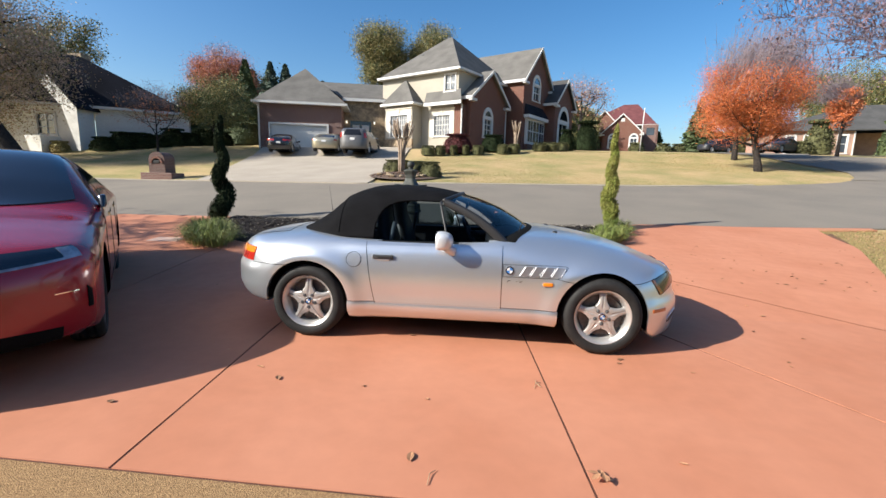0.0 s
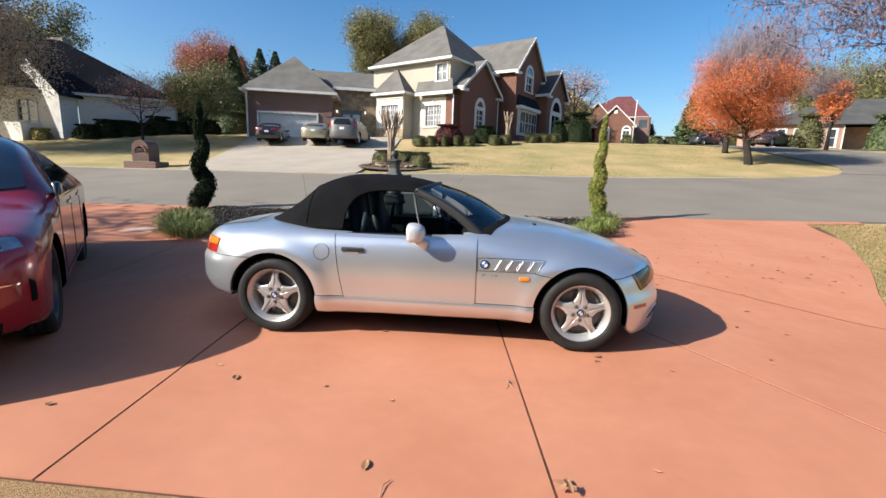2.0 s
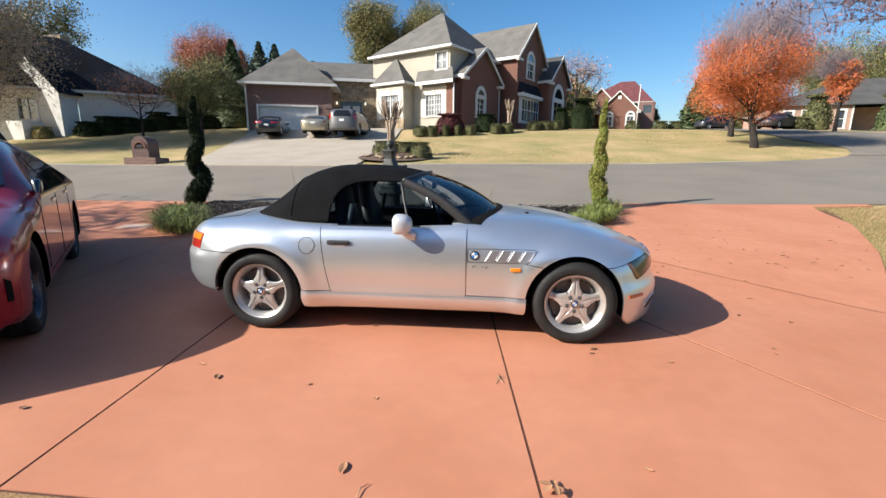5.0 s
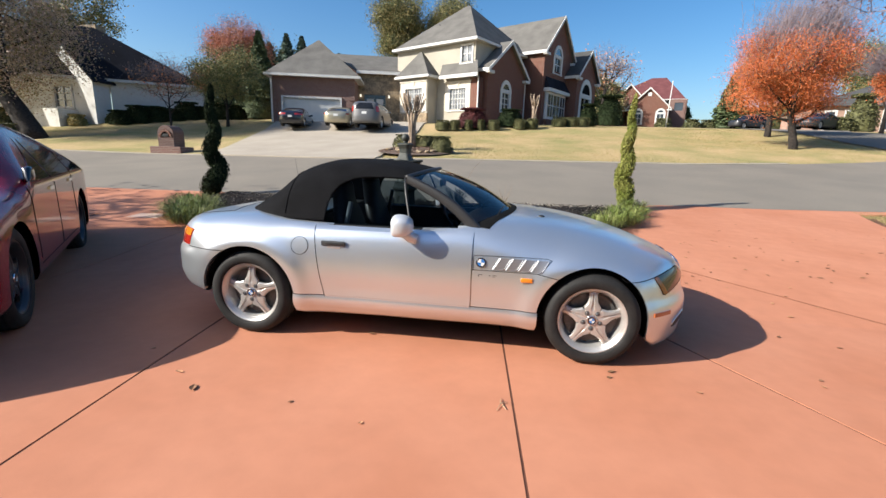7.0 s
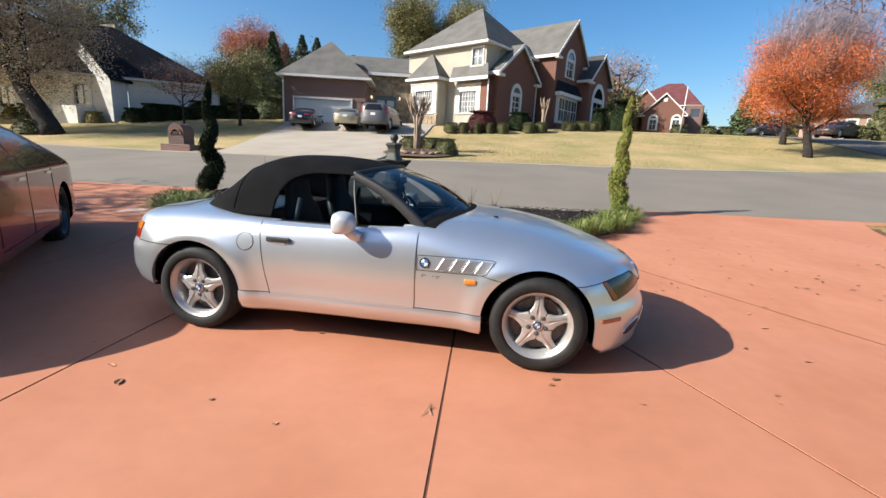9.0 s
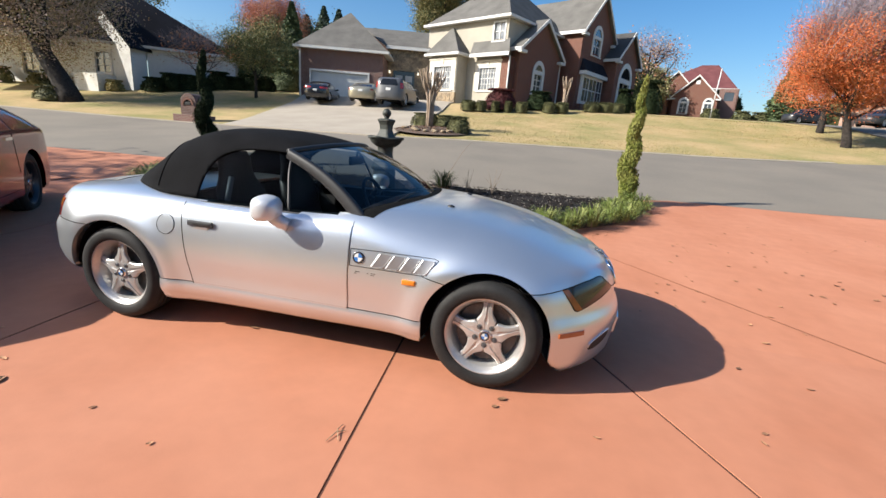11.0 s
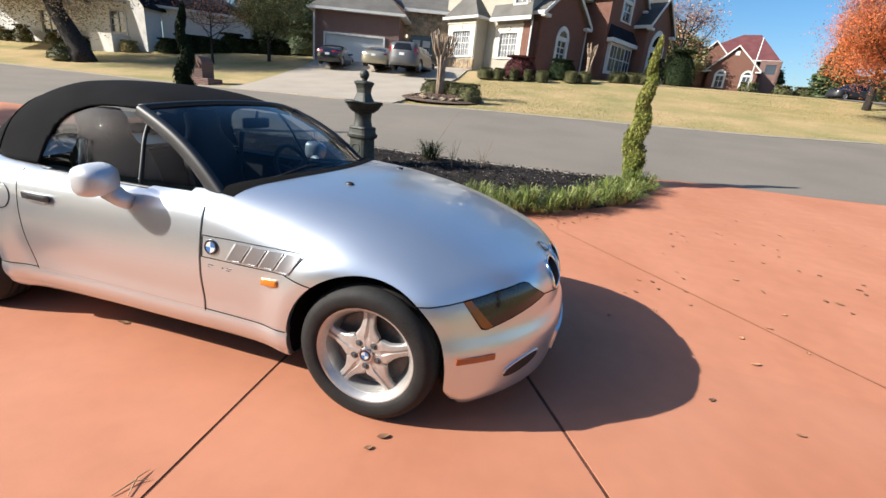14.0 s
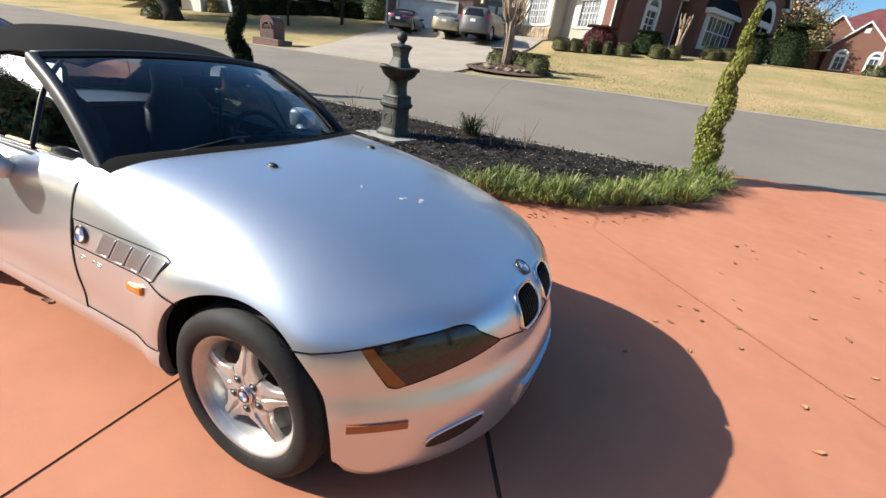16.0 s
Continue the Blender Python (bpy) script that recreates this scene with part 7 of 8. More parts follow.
# ---- other cars ----
def vehicle(label, at, heading, spec, paint, detail=True, group="", scale=1.0):
    """A parked car from its side outline: spec holds length knots, roofline, belt and widths."""
    T = thing("car", label, "car", at, heading, group)
    tx, tz, w, hb, nose, tail, low, wb, wr, belt, tum = (spec[k] for k in ("tx", "tz", "w", "hb", "nose", "tail", "low", "wb", "wr", "belt", "tum"))

    def f(x, y, z):
        ay = np.abs(y)
        top = curve(x, tx, tz) - hb * (ay / w) ** 2.5
        side = w * (1 - 0.10 * np.clip(np.abs(x) / nose - 0.72, 0, 1) ** 1.2 * 2) - tum * np.maximum(z - belt, 0) - 0.10 * np.maximum(0.5 - z, 0) ** 1.5
        g = smax(z - top, ay - side, 0.14)
        g = smax(g, x - (nose - 0.38 * (ay / w) ** 2.6 - 0.10 * np.maximum(z - 0.6, 0) - 0.2 * np.maximum(0.45 - z, 0)), 0.16)
        g = smax(g, (-tail + 0.25 * (ay / w) ** 2.8 + 0.12 * np.maximum(z - 0.7, 0) + 0.2 * np.maximum(0.45 - z, 0)) - x, 0.14)
        return smax(g, low - z, 0.06)

    nu, nv = (90, 120) if detail else (40, 60)
    cz = 0.62
    xm = nose - 0.75
    O, D = [], []
    ph = np.linspace(0, 2 * math.pi, nv, endpoint=False)
    end = max(10, nu // 5)
    for t in np.radians(np.linspace(88.5, 3, end)):
        for p in ph:
            O.append((-tail + 0.75, 0, cz)), D.append((-math.sin(t), math.cos(t) * math.cos(p), math.cos(t) * math.sin(p)))
    for x in np.linspace(-tail + 0.75, xm, nu):
        for p in ph:
            O.append((x, 0, cz)), D.append((0, math.cos(p), math.sin(p)))
    for t in np.radians(np.linspace(3, 88.5, end)):
        for p in ph:
            O.append((xm, 0, cz)), D.append((math.sin(t), math.cos(t) * math.cos(p), math.cos(t) * math.sin(p)))
    P = cast(O, D, 3.2, f)
    R = wr * 1.10
    r = np.minimum(*[np.hypot(P[:, 0] - h, np.maximum(P[:, 2] - wr, 0)) for h in (-wb / 2, wb / 2)])
    ins = (r < R) & (np.abs(P[:, 1]) > w * 0.55)
    F, snap = [], set()
    for q in grid_faces(len(P) // nv, nv, True):
        a = [ins[i] for i in q]
        if all(a):
            continue
        F.append(q)
        snap.update(i for i, b in zip(q, a) if b)
    F += [tuple(range(nv)), tuple(range(len(P) - nv, len(P)))]
    sn = np.array(sorted(snap))
    for i in sn:
        hx = wb / 2 if P[i, 0] > 0 else -wb / 2
        dx, dz = P[i, 0] - hx, P[i, 2] - wr
        if dz > 0:
            k = R / (math.hypot(dx, dz) or 1)
            P[i, 0], P[i, 2] = hx + dx * k, wr + dz * k
        else:
            P[i, 0] = hx + math.copysign(R, dx)

    def flank(x, z, s):
        x, z = np.broadcast_arrays(np.asarray(x, float), np.asarray(z, float))
        o = np.stack([x.ravel(), np.zeros(x.size), z.ravel()], 1)
        return cast(o, np.tile([0.0, s, 0.0], (x.size, 1)), 1.6, f)

    for s in (-1, 1):
        k = sn[np.sign(P[sn, 1]) == s]
        P[k] = flank(P[k, 0], P[k, 2], s)
    keep = sorted({i for q in F for i in q})
    back = {i: n for n, i in enumerate(keep)}
    body = mesh_ob("body", P[keep], [tuple(back[i] for i in q) for q in F], paint, T, smooth=True)
    bm = bmesh.new()
    bm.from_mesh(body.data)
    bmesh.ops.recalc_face_normals(bm, faces=bm.faces)
    bm.to_mesh(body.data)
    bm.free()
    for hx in (-wb / 2, wb / 2):
        for s in (-1, 1):
            ang = np.radians(np.linspace(-15, 195, 30))
            V = [(hx + R * 1.01 * math.cos(a), s * w * 0.93, wr + R * 1.01 * math.sin(a)) for a in ang] + [(hx + R * 1.01 * math.cos(a), s * w * 0.45, wr + R * 1.01 * math.sin(a)) for a in ang] + [(hx, s * w * 0.45, wr)] * 30
            mesh_ob("wheel_well", V, grid_faces(3, 30), M_dark, T)
            wheel(T, hx, s, spec.get("rim", M_alloy), wr, wr * 0.72, 0.23, offset=w - 0.15)
    part("underbody", box_bm(-tail + 0.4, nose - 0.4, -w * 0.6, w * 0.6, low - 0.05, low + 0.1, 0.03), M_dark, T)

    def patch(name, fn, nu_, nv_, m, off=0.004, label=""):
        U, W = np.meshgrid(np.linspace(0, 1, nu_), np.linspace(0, 1, nv_), indexing="ij")
        return panel(name, fn(U, W), nu_, nv_, m, T, off, off + 0.004, label, f)

    def topcast(x, y):
        x, y = np.broadcast_arrays(np.asarray(x, float), np.asarray(y, float))
        o = np.stack([x.ravel(), y.ravel(), np.full(x.size, cz)], 1)
        return cast(o, np.tile([0.0, 0.0, 1.0], (x.size, 1)), 1.6, f)

    def endcast(az, z, s):
        az, z = np.broadcast_arrays(np.radians(np.asarray(az, float)), np.asarray(z, float))
        o = np.stack([np.full(az.size, s * (nose - 1.1)), np.zeros(az.size), z.ravel()], 1)
        return cast(o, np.stack([s * np.cos(az.ravel()), np.sin(az.ravel()), np.zeros(az.size)], 1), 2.2, f)

    # glass: windscreen, rear window, side windows
    a0, a1 = spec["screen"]
    patch("windscreen", lambda U, W: topcast(a0 + (a1 - a0) * W - 0.25 * (np.abs(2 * U - 1) ** 2) * (1 - W) * 0.8, (2 * U - 1) * (w * (0.80 - 0.16 * W))), 30, 24, spec.get("glass", M_tint), 0.009, label="dark windscreen")
    a0, a1 = spec["backlight"]
    if spec.get("back_end"):
        patch("rear_window", lambda U, W: endcast((2 * U - 1) * (31 - 4 * W), 1.16 + 0.40 * W, -1), 14, 8, spec.get("glass", M_tint), label="dark rear window")
    else:
        patch("rear_window", lambda U, W: topcast(a0 + (a1 - a0) * W, (2 * U - 1) * (w * (0.72 - 0.1 * W))), 14, 8, spec.get("glass", M_tint), label="dark rear window")
    for s in (-1, 1):
        for x0, x1, sl0, sl1 in spec["side"]:
            zt = spec["win_top"]
            patch("side_window", lambda U, W: flank((x0 + sl0 * W) + ((x1 + sl1 * W) - (x0 + sl0 * W)) * U, belt + 0.03 + W * (np.interp(x0 + (x1 - x0) * U, *zt) - belt - 0.03), s), 14, 8, spec.get("glass", M_tint), label="dark tinted side window")
        for x0, z0, x1, z1 in spec.get("gaps", ()):
            n = 14
            seam("door_gap", flank(np.linspace(x0, x1, n), np.linspace(z0, z1, n), s), T, 0.0024, f)
        for x0, z0 in spec.get("handles", ()):
            patch("door_handle", lambda U, W: flank(x0 + 0.2 * U, z0 + 0.03 * W, s), 4, 3, M_chrome, 0.012)
        nm, az0, az1, z0, z1 = spec["headlamp"]
        lampob = patch("headlamp", lambda U, W: endcast(s * (az0 + (az1 - az0) * U), z0 + 0.05 * U + W * (z1 - z0) * (1 - 0.35 * U), 1), 16, 6, spec.get("lampmat", M_lamp), 0.005, nm)
        # Dark patches for openings; the lower one takes in shade under the bumper.
        for fn, f0, f1, f2, f3 in spec.get("front", ()):
            patch(fn, lambda U, W: endcast(s * (f0 + (f1 - f0) * U), f2 + (f3 - f2) * W - 0.03 * U * W, 1), 10, 6, M_dark, 0.004, "flat dark patch for the bumper opening")
        for f0, f1, f2, f3 in spec.get("brights", ()):
            patch("chrome_strip", lambda U, W: endcast(s * (f0 + (f1 - f0) * U), f2 + (f3 - f2) * W, 1), 8, 3, M_chrome, 0.006, "chrome bumper strip")
        if spec.get("front"):
            patch("lamp_lens", lambda U, W: endcast(s * (az1 - (az1 - az0) * 0.22 * (1 - U)), z0 + 0.045 + W * (z1 - z0) * 0.62, 1), 8, 6, M_lampw, 0.007, "pale clear outer lens")
            patch("light_strip", lambda U, W: endcast(s * (az0 + (az1 - az0) * U), z0 + 0.05 * U - 0.004 + 0.014 * W, 1), 16, 3, M_lampw, 0.008, "pale light strip")
        az0, az1, z0, z1 = spec["taillamp"]
        patch("tail_lamp", lambda U, W: endcast(s * (az0 + (az1 - az0) * U), z0 + W * (z1 - z0), -1), 12, 5, M_redlens, 0.005, "red tail lamp")
        mx, mz = spec["mirror"]
        mo = spec.get("mirror_out", 0.17)
        my = flank([mx], [mz - 0.03], s)[0, 1]
        part("door_mirror", box_bm(mx - 0.07, mx + 0.06, min(my - s * 0.02, my + s * mo), max(my - s * 0.02, my + s * mo), mz - 0.02, mz + 0.10, 0.04), spec.get("mirror_mat", paint), T, smooth=True)
    z0, z1 = spec["panel"]
    patch("rear_panel", lambda U, W: endcast((2 * U - 1) * 8, z0 + (z1 - z0) * W, -1), 6, 4, M_white, 0.01, "pale rear panel")
    T.matrix_world = T.matrix_world @ Matrix.Diagonal((scale, scale, scale, 1))
    return T


M_tint = mat("tinted_glass", (0.012, 0.015, 0.022), 0.04, var=0.1, coat=1.0)
M_lampw = mat("clear_lamp", (0.35, 0.38, 0.42), 0.12, 0.5, var=0.2, scale=14, coat=1.0)
M_rimdark = mat("dark_alloy", (0.05, 0.05, 0.055), 0.35, 0.7, var=0.05)
X_SUV = dict(tx=(-2.55, -2.3, -1.9, -1.3, -0.6, 0.0, 0.35, 0.75, 1.1, 1.5, 1.9, 2.25, 2.5), tz=(1.04, 1.11, 1.23, 1.38, 1.52, 1.56, 1.51, 1.31, 1.09, 1.02, 0.96, 0.885, 0.775), w=1.0, hb=0.10, nose=2.5, tail=2.53, low=0.24, wb=2.965, wr=0.375, belt=1.0, tum=0.62, front=(("lower_intake", 5, 42, 0.25, 0.37), ("air_curtain", 50.2, 52.2, 0.43, 0.585)), brights=((40, 47, 0.566, 0.573),), mirror_mat=M_blackpaint, mirror_out=0.045,
             screen=(1.16, 0.15), backlight=(-2.28, -1.75), side=((0.12, 0.78, -0.02, -0.50), (-0.95, 0.05, 0.05, -0.02), (-1.75, -1.02, 0.25, 0.05)), win_top=((-1.75, -1.0, -0.3, 0.3, 0.8), (1.13, 1.27, 1.37, 1.38, 1.23)),
             gaps=((0.95, 0.40, 1.0, 1.0), (-0.03, 0.36, 0.03, 1.02), (-1.02, 0.55, -0.92, 1.02), (-1.0, 0.36, 0.95, 0.36)), handles=((0.12, 0.92), (-0.9, 0.93)), headlamp=("slim dark headlamp with pale lower edge", 25, 51, 0.745, 0.845), taillamp=(20, 45, 0.92, 1.05), mirror=(0.90, 1.06), panel=(0.75, 0.88), rim=M_rimdark, lampmat=M_tint)
h_ = math.degrees(math.atan2(-2.33, 2.03))
red = vehicle("glossy red electric SUV with dark glass, parked beside the roadster", (-4.60, -0.58, 0), h_, X_SUV, M_redpaint)
SEDAN = dict(tx=(-2.35, -2.2, -1.7, -1.2, -0.7, -0.1, 0.35, 0.9, 1.4, 2.0, 2.4), tz=(0.90, 1.02, 1.10, 1.28, 1.42, 1.45, 1.38, 1.08, 0.98, 0.88, 0.70), w=0.91, hb=0.08, nose=2.4, tail=2.35, low=0.2, wb=2.78, wr=0.33, belt=0.92, tum=0.42,
             screen=(1.0, 0.3), backlight=(-1.75, -1.0), side=((0.05, 0.72, 0.0, -0.40), (-1.2, 0.0, 0.3, 0.0)), win_top=((-1.2, -0.5, 0.2, 0.7), (1.12, 1.30, 1.30, 1.15)), headlamp=("dark headlamp", 25, 50, 0.6, 0.74), taillamp=(18, 48, 0.80, 0.93), mirror=(0.7, 0.94), panel=(0.62, 0.76))
vehicle("glossy black four-door sedan parked before the garage", (-15.1, 27.6, land(27.6, -15.1) + 0.05), 104, SEDAN, M_blackpaint, False, "cars in the far driveway", scale=0.93)
COUPE = dict(SEDAN, taillamp=(36, 47, 0.74, 0.82), tx=(-2.2, -2.05, -1.6, -1.1, -0.6, -0.1, 0.3, 0.8, 1.3, 1.9, 2.25), tz=(0.80, 0.92, 1.0, 1.18, 1.32, 1.33, 1.26, 1.0, 0.92, 0.82, 0.65), nose=2.25, tail=2.2, wb=2.6)
vehicle("champagne gold coupe parked before the garage", (-11.75, 27.9, land(27.9, -11.7) + 0.05), 100, COUPE, M_gold, False, "cars in the far driveway")
M_fartint = mat("dark_far_glass", (0.012, 0.014, 0.018), 0.2, var=0.1, spec=0.25)
M_darkcar = mat("dark_grey_paint", (0.03, 0.03, 0.032), 0.4, 0.2, var=0.05, coat=0.2)
BIG = dict(glass=M_fartint, tx=(-2.6, -2.52, -2.35, -1.6, -0.8, 0.0, 0.4, 0.8, 1.2, 1.8, 2.3, 2.55), tz=(1.15, 1.5, 1.82, 1.92, 1.93, 1.90, 1.80, 1.5, 1.22, 1.16, 1.08, 0.9), w=1.0, hb=0.06, nose=2.55, tail=2.6, low=0.3, wb=2.95, wr=0.40, belt=1.15, tum=0.30,
           screen=(1.2, 0.5), backlight=(-2.56, -2.4), side=((0.1, 0.85, 0.0, -0.35), (-1.0, 0.02, 0.0, 0.0), (-2.1, -1.1, 0.15, 0.0)), win_top=((-2.1, 0.2, 0.85), (1.70, 1.72, 1.6)), headlamp=("clear headlamp", 25, 45, 0.85, 1.05), taillamp=(38, 50, 1.0, 1.35), back_end=True, mirror=(0.8, 1.2), panel=(0.85, 1.0))
# Roofline lowered and body narrowed to fit the camera's view.
suv = vehicle("grey SUV on the driveway, flattened to fit the camera's view", (-9.1, 27.2, land(27.2, -9.1) + 0.04), 93, dict(BIG, w=0.95, tz=tuple(z * 0.83 for z in BIG["tz"])), M_grey, False, "cars in the far driveway")
# white painted strokes on the grey SUV's rear side glass
rnd = random.Random(14)
for i in range(11):
    x, z = rnd.uniform(-2.0, -0.5), rnd.uniform(1.08, 1.42)
    V, F = tube([(x, -0.925 + 0.30 * (z - 1.15), z), (x + rnd.uniform(0.1, 0.28), -0.925 + 0.30 * (z - 1.15), z + rnd.uniform(-0.06, 0.06))], 0.014, 5)
    mesh_ob("painted_stroke", V, F, M_white, suv, "white paint stroke on the glass")
for i, (x, y, a, sp, pt, lb) in enumerate(((32.6, 64, 200, BIG, M_darkcar, "dark pickup-sized vehicle parked on the side street"), (27.5, 41.0, 214, dict(SEDAN, glass=M_fartint), M_darkcar, "dark grey car parked on the side street"))):
    vehicle(lb, (x, y, land(y) + 0.03), a, sp, pt, False, "cars on the side street")


# ---- bed and street furniture ----
def fountain(at, k=1.0):
    """A dark tiered garden fountain: square pedestal, bowl on four sides, waisted column and ball."""
    T = thing("fountain", "dark weathered tiered garden fountain with ball finial", "fountain", at)

    def square(name, rows, label="", parent=None, turn=0.0):
        V = []
        for r, z in rows:
            for i in range(32):
                a = 2 * math.pi * i / 32
                q = (abs(math.cos(a)) ** 6 + abs(math.sin(a)) ** 6) ** (-1 / 6)
                V.append((r * q * math.cos(a + turn), r * q * math.sin(a + turn), z))
        return mesh_ob(name, V, grid_faces(len(rows), 32, True) + [tuple(range(32))[::-1], tuple(range((len(rows) - 1) * 32, len(rows) * 32))], M_iron, parent or T, label, smooth=False)

    ped = square("pedestal", [(0.235, 0.0), (0.235, 0.04), (0.205, 0.08), (0.185, 0.11), (0.182, 0.12), (0.172, 0.42), (0.175, 0.44), (0.21, 0.47), (0.215, 0.51), (0.19, 0.54), (0.182, 0.60), (0.19, 0.62), (0.17, 0.65)])
    for a in range(4):
        V, F = lathe([(0.072, 0.0), (0.078, 0.008), (0.088, 0.008), (0.094, 0.0)], 24, "Y")
        m = Matrix.Rotation(a * math.pi / 2, 4, "Z") @ Matrix.Translation((0, -0.178, 0.27))
        mesh_ob("medallion", [m @ Vector(v) for v in V], F, M_iron, ped, smooth=True)
    V, F = lathe([(0.175, 0.64), (0.155, 0.70), (0.145, 0.78), (0.15, 0.86), (0.175, 0.93)], 28)
    mesh_ob("lower_column", V, F, M_iron, T, smooth=True)
    V = []
    prof = [(0.12, 0.89), (0.20, 0.90), (0.27, 0.95), (0.305, 1.00), (0.32, 1.03), (0.345, 1.035), (0.345, 1.07), (0.32, 1.075), (0.26, 1.02), (0.12, 1.0)]
    for r, z in prof:
        for i in range(64):
            a = 2 * math.pi * i / 64
            V.append((r * (1 + 0.10 * math.cos(4 * a)) * math.cos(a), r * (1 + 0.10 * math.cos(4 * a)) * math.sin(a), z + 0.012 * math.cos(4 * a)))
    mesh_ob("bowl", V, grid_faces(len(prof), 64, True), M_iron, T, "four-lobed bowl", smooth=True)
    square("upper_column", [(0.165, 1.02), (0.155, 1.07), (0.115, 1.15), (0.098, 1.21), (0.105, 1.29), (0.122, 1.34), (0.138, 1.365), (0.138, 1.39), (0.09, 1.41)])
    V, F = lathe([(0.05, 1.39), (0.045, 1.42), (0.055, 1.44)] + [(0.083 * math.sin(t), 1.51 - 0.083 * math.cos(t)) for t in np.linspace(0.6, math.pi, 12)], 24)
    mesh_ob("ball_finial", V, F, M_iron, T, smooth=True)
    part("plinth", box_bm(-0.45, 0.45, -0.44, 0.44, -0.12, 0.0, 0.012), M_plinth, T, "grey stone plinth")
    T.matrix_world = pose(at[0], at[1], at[2], 0, 0, -12) @ Matrix.Diagonal((k, k, k, 1))
    return T


M_plinth = mat("grey_stone", (0.36, 0.35, 0.32), 0.9, var=0.2, scale=8)
fountain((-1.235, 4.08, land(4.08) + 0.05), 0.87)


def mailbox(at, rz, k=1.0):
    """A brick post box with an arched head on a low brick base."""
    T = thing("mailbox", "brown brick mailbox with arched top on a brick base", "mailbox", at, rz)
    part("base", box_bm(-0.66, 0.66, -0.46, 0.46, -0.3, 0.22, 0.02), M_brickb, T, "low brick plinth")
    V, F = [], []
    prof = [(-0.34, 0.22), (-0.34, 0.75)] + [(-0.34 * math.cos(t), 0.75 + 0.34 * math.sin(t)) for t in np.linspace(0.15, math.pi - 0.15, 16)] + [(0.34, 0.75), (0.34, 0.22)]
    n = len(prof)
    for y in (-0.36, 0.36):
        V += [(x, y, z) for x, z in prof]
    F = [(i, i + 1, n + i + 1, n + i) for i in range(n - 1)] + [tuple(range(n))[::-1], tuple(range(n, 2 * n))]
    body = mesh_ob("body", V, F, M_brickm, T, "arched brick body")
    V = []
    for y in (-0.40, -0.36):
        for r in (0.19, 0.27):
            V += [(r * math.cos(t), y, 0.62 + r * 1.1 * math.sin(t)) for t in np.linspace(0, math.pi, 13)]
    F = []
    for i in range(12):
        F += [(i, i + 1, 13 + i + 1, 13 + i), (i, i + 1, 26 + i + 1, 26 + i), (13 + i, 13 + i + 1, 39 + i + 1, 39 + i)]
    mesh_ob("arch_surround", V, F, M_brick, body)
    # No hollow here: the niche's shade is a flat black patch.
    V = [(0.185 * math.cos(t), -0.365, 0.62 + 0.20 * math.sin(t)) for t in np.linspace(0, math.pi, 13)]
    mesh_ob("niche", V, [tuple(range(13))], M_dark, body, "flat black patch for a shaded niche")
    part("letter_door", box_bm(-0.13, 0.13, -0.385, -0.366, 0.62, 0.74, 0.01), M_black, body, "black metal letter door")
    T.matrix_world = pose(at[0], at[1], at[2], 0, 0, rz) @ Matrix.Diagonal((k, k, k, 1))
    return T


mailbox((-16.5, 16.75, land(16.75, -16.5)), 6, 1.19)

post = thing("mailbox", "square pinkish brick mailbox pillar by the side street", "mailbox", (27.1, 44.7, land(44.7)), 18)
part("pillar", box_bm(-0.38, 0.38, -0.38, 0.38, -0.1, 1.12, 0.02), M_tan, post)
part("cap", box_bm(-0.43, 0.43, -0.43, 0.43, 1.12, 1.22, 0.02), M_curb, post)
part("letter_door", box_bm(-0.16, 0.16, -0.40, -0.37, 0.72, 0.98, 0.008), M_black, post, "black metal letter door")
# flagpole, lamp and utility box
V, F = tube([(0, 0, -0.2), (0, 0, 4.3)], [0.06, 0.045], 8)
fp = thing("flagpole", "slim white flagpole without a flag", "flagpole", (15.9, 44.5, land(44.5)))
mesh_ob("pole", V, F, M_white, fp, smooth=True)
V, F = lathe([(0.0, 4.42), (0.07, 4.37), (0.07, 4.32), (0.0, 4.28)], 10)
mesh_ob("ball", V, F, M_white, fp, smooth=True)
fp.matrix_world = pose(15.9, 44.5, land(44.5), 0, 1.5, 0)
M_utility = mat("pale_green_metal", (0.30, 0.34, 0.30), 0.5, var=0.1)
ub = thing("utility_box", "pale green electric utility box on a pad", "utility box", (26.3, 24.4, land(24.4)))
part("cabinet", box_bm(-0.5, 0.5, -0.4, 0.4, 0.0, 1.25, 0.04), M_utility, ub)
part("pad", box_bm(-0.65, 0.65, -0.55, 0.55, -0.2, 0.04, 0.02), M_curb, ub)
M_drain = mat("drain_concrete", (0.50, 0.34, 0.27), 0.85, var=0.1)
# drain cover set in the drive
dc = part("drain_cover", box_bm(-0.28, 0.28, -0.17, 0.17, -0.02, 0.012, 0.008), M_drain, None)
dc.matrix_world = pose(-5.5, 2.95, land(2.95, -5.5), 3.5, -0.8, 4)
tagged(dc, "pale flat concrete drain cover in the drive", "drain cover")

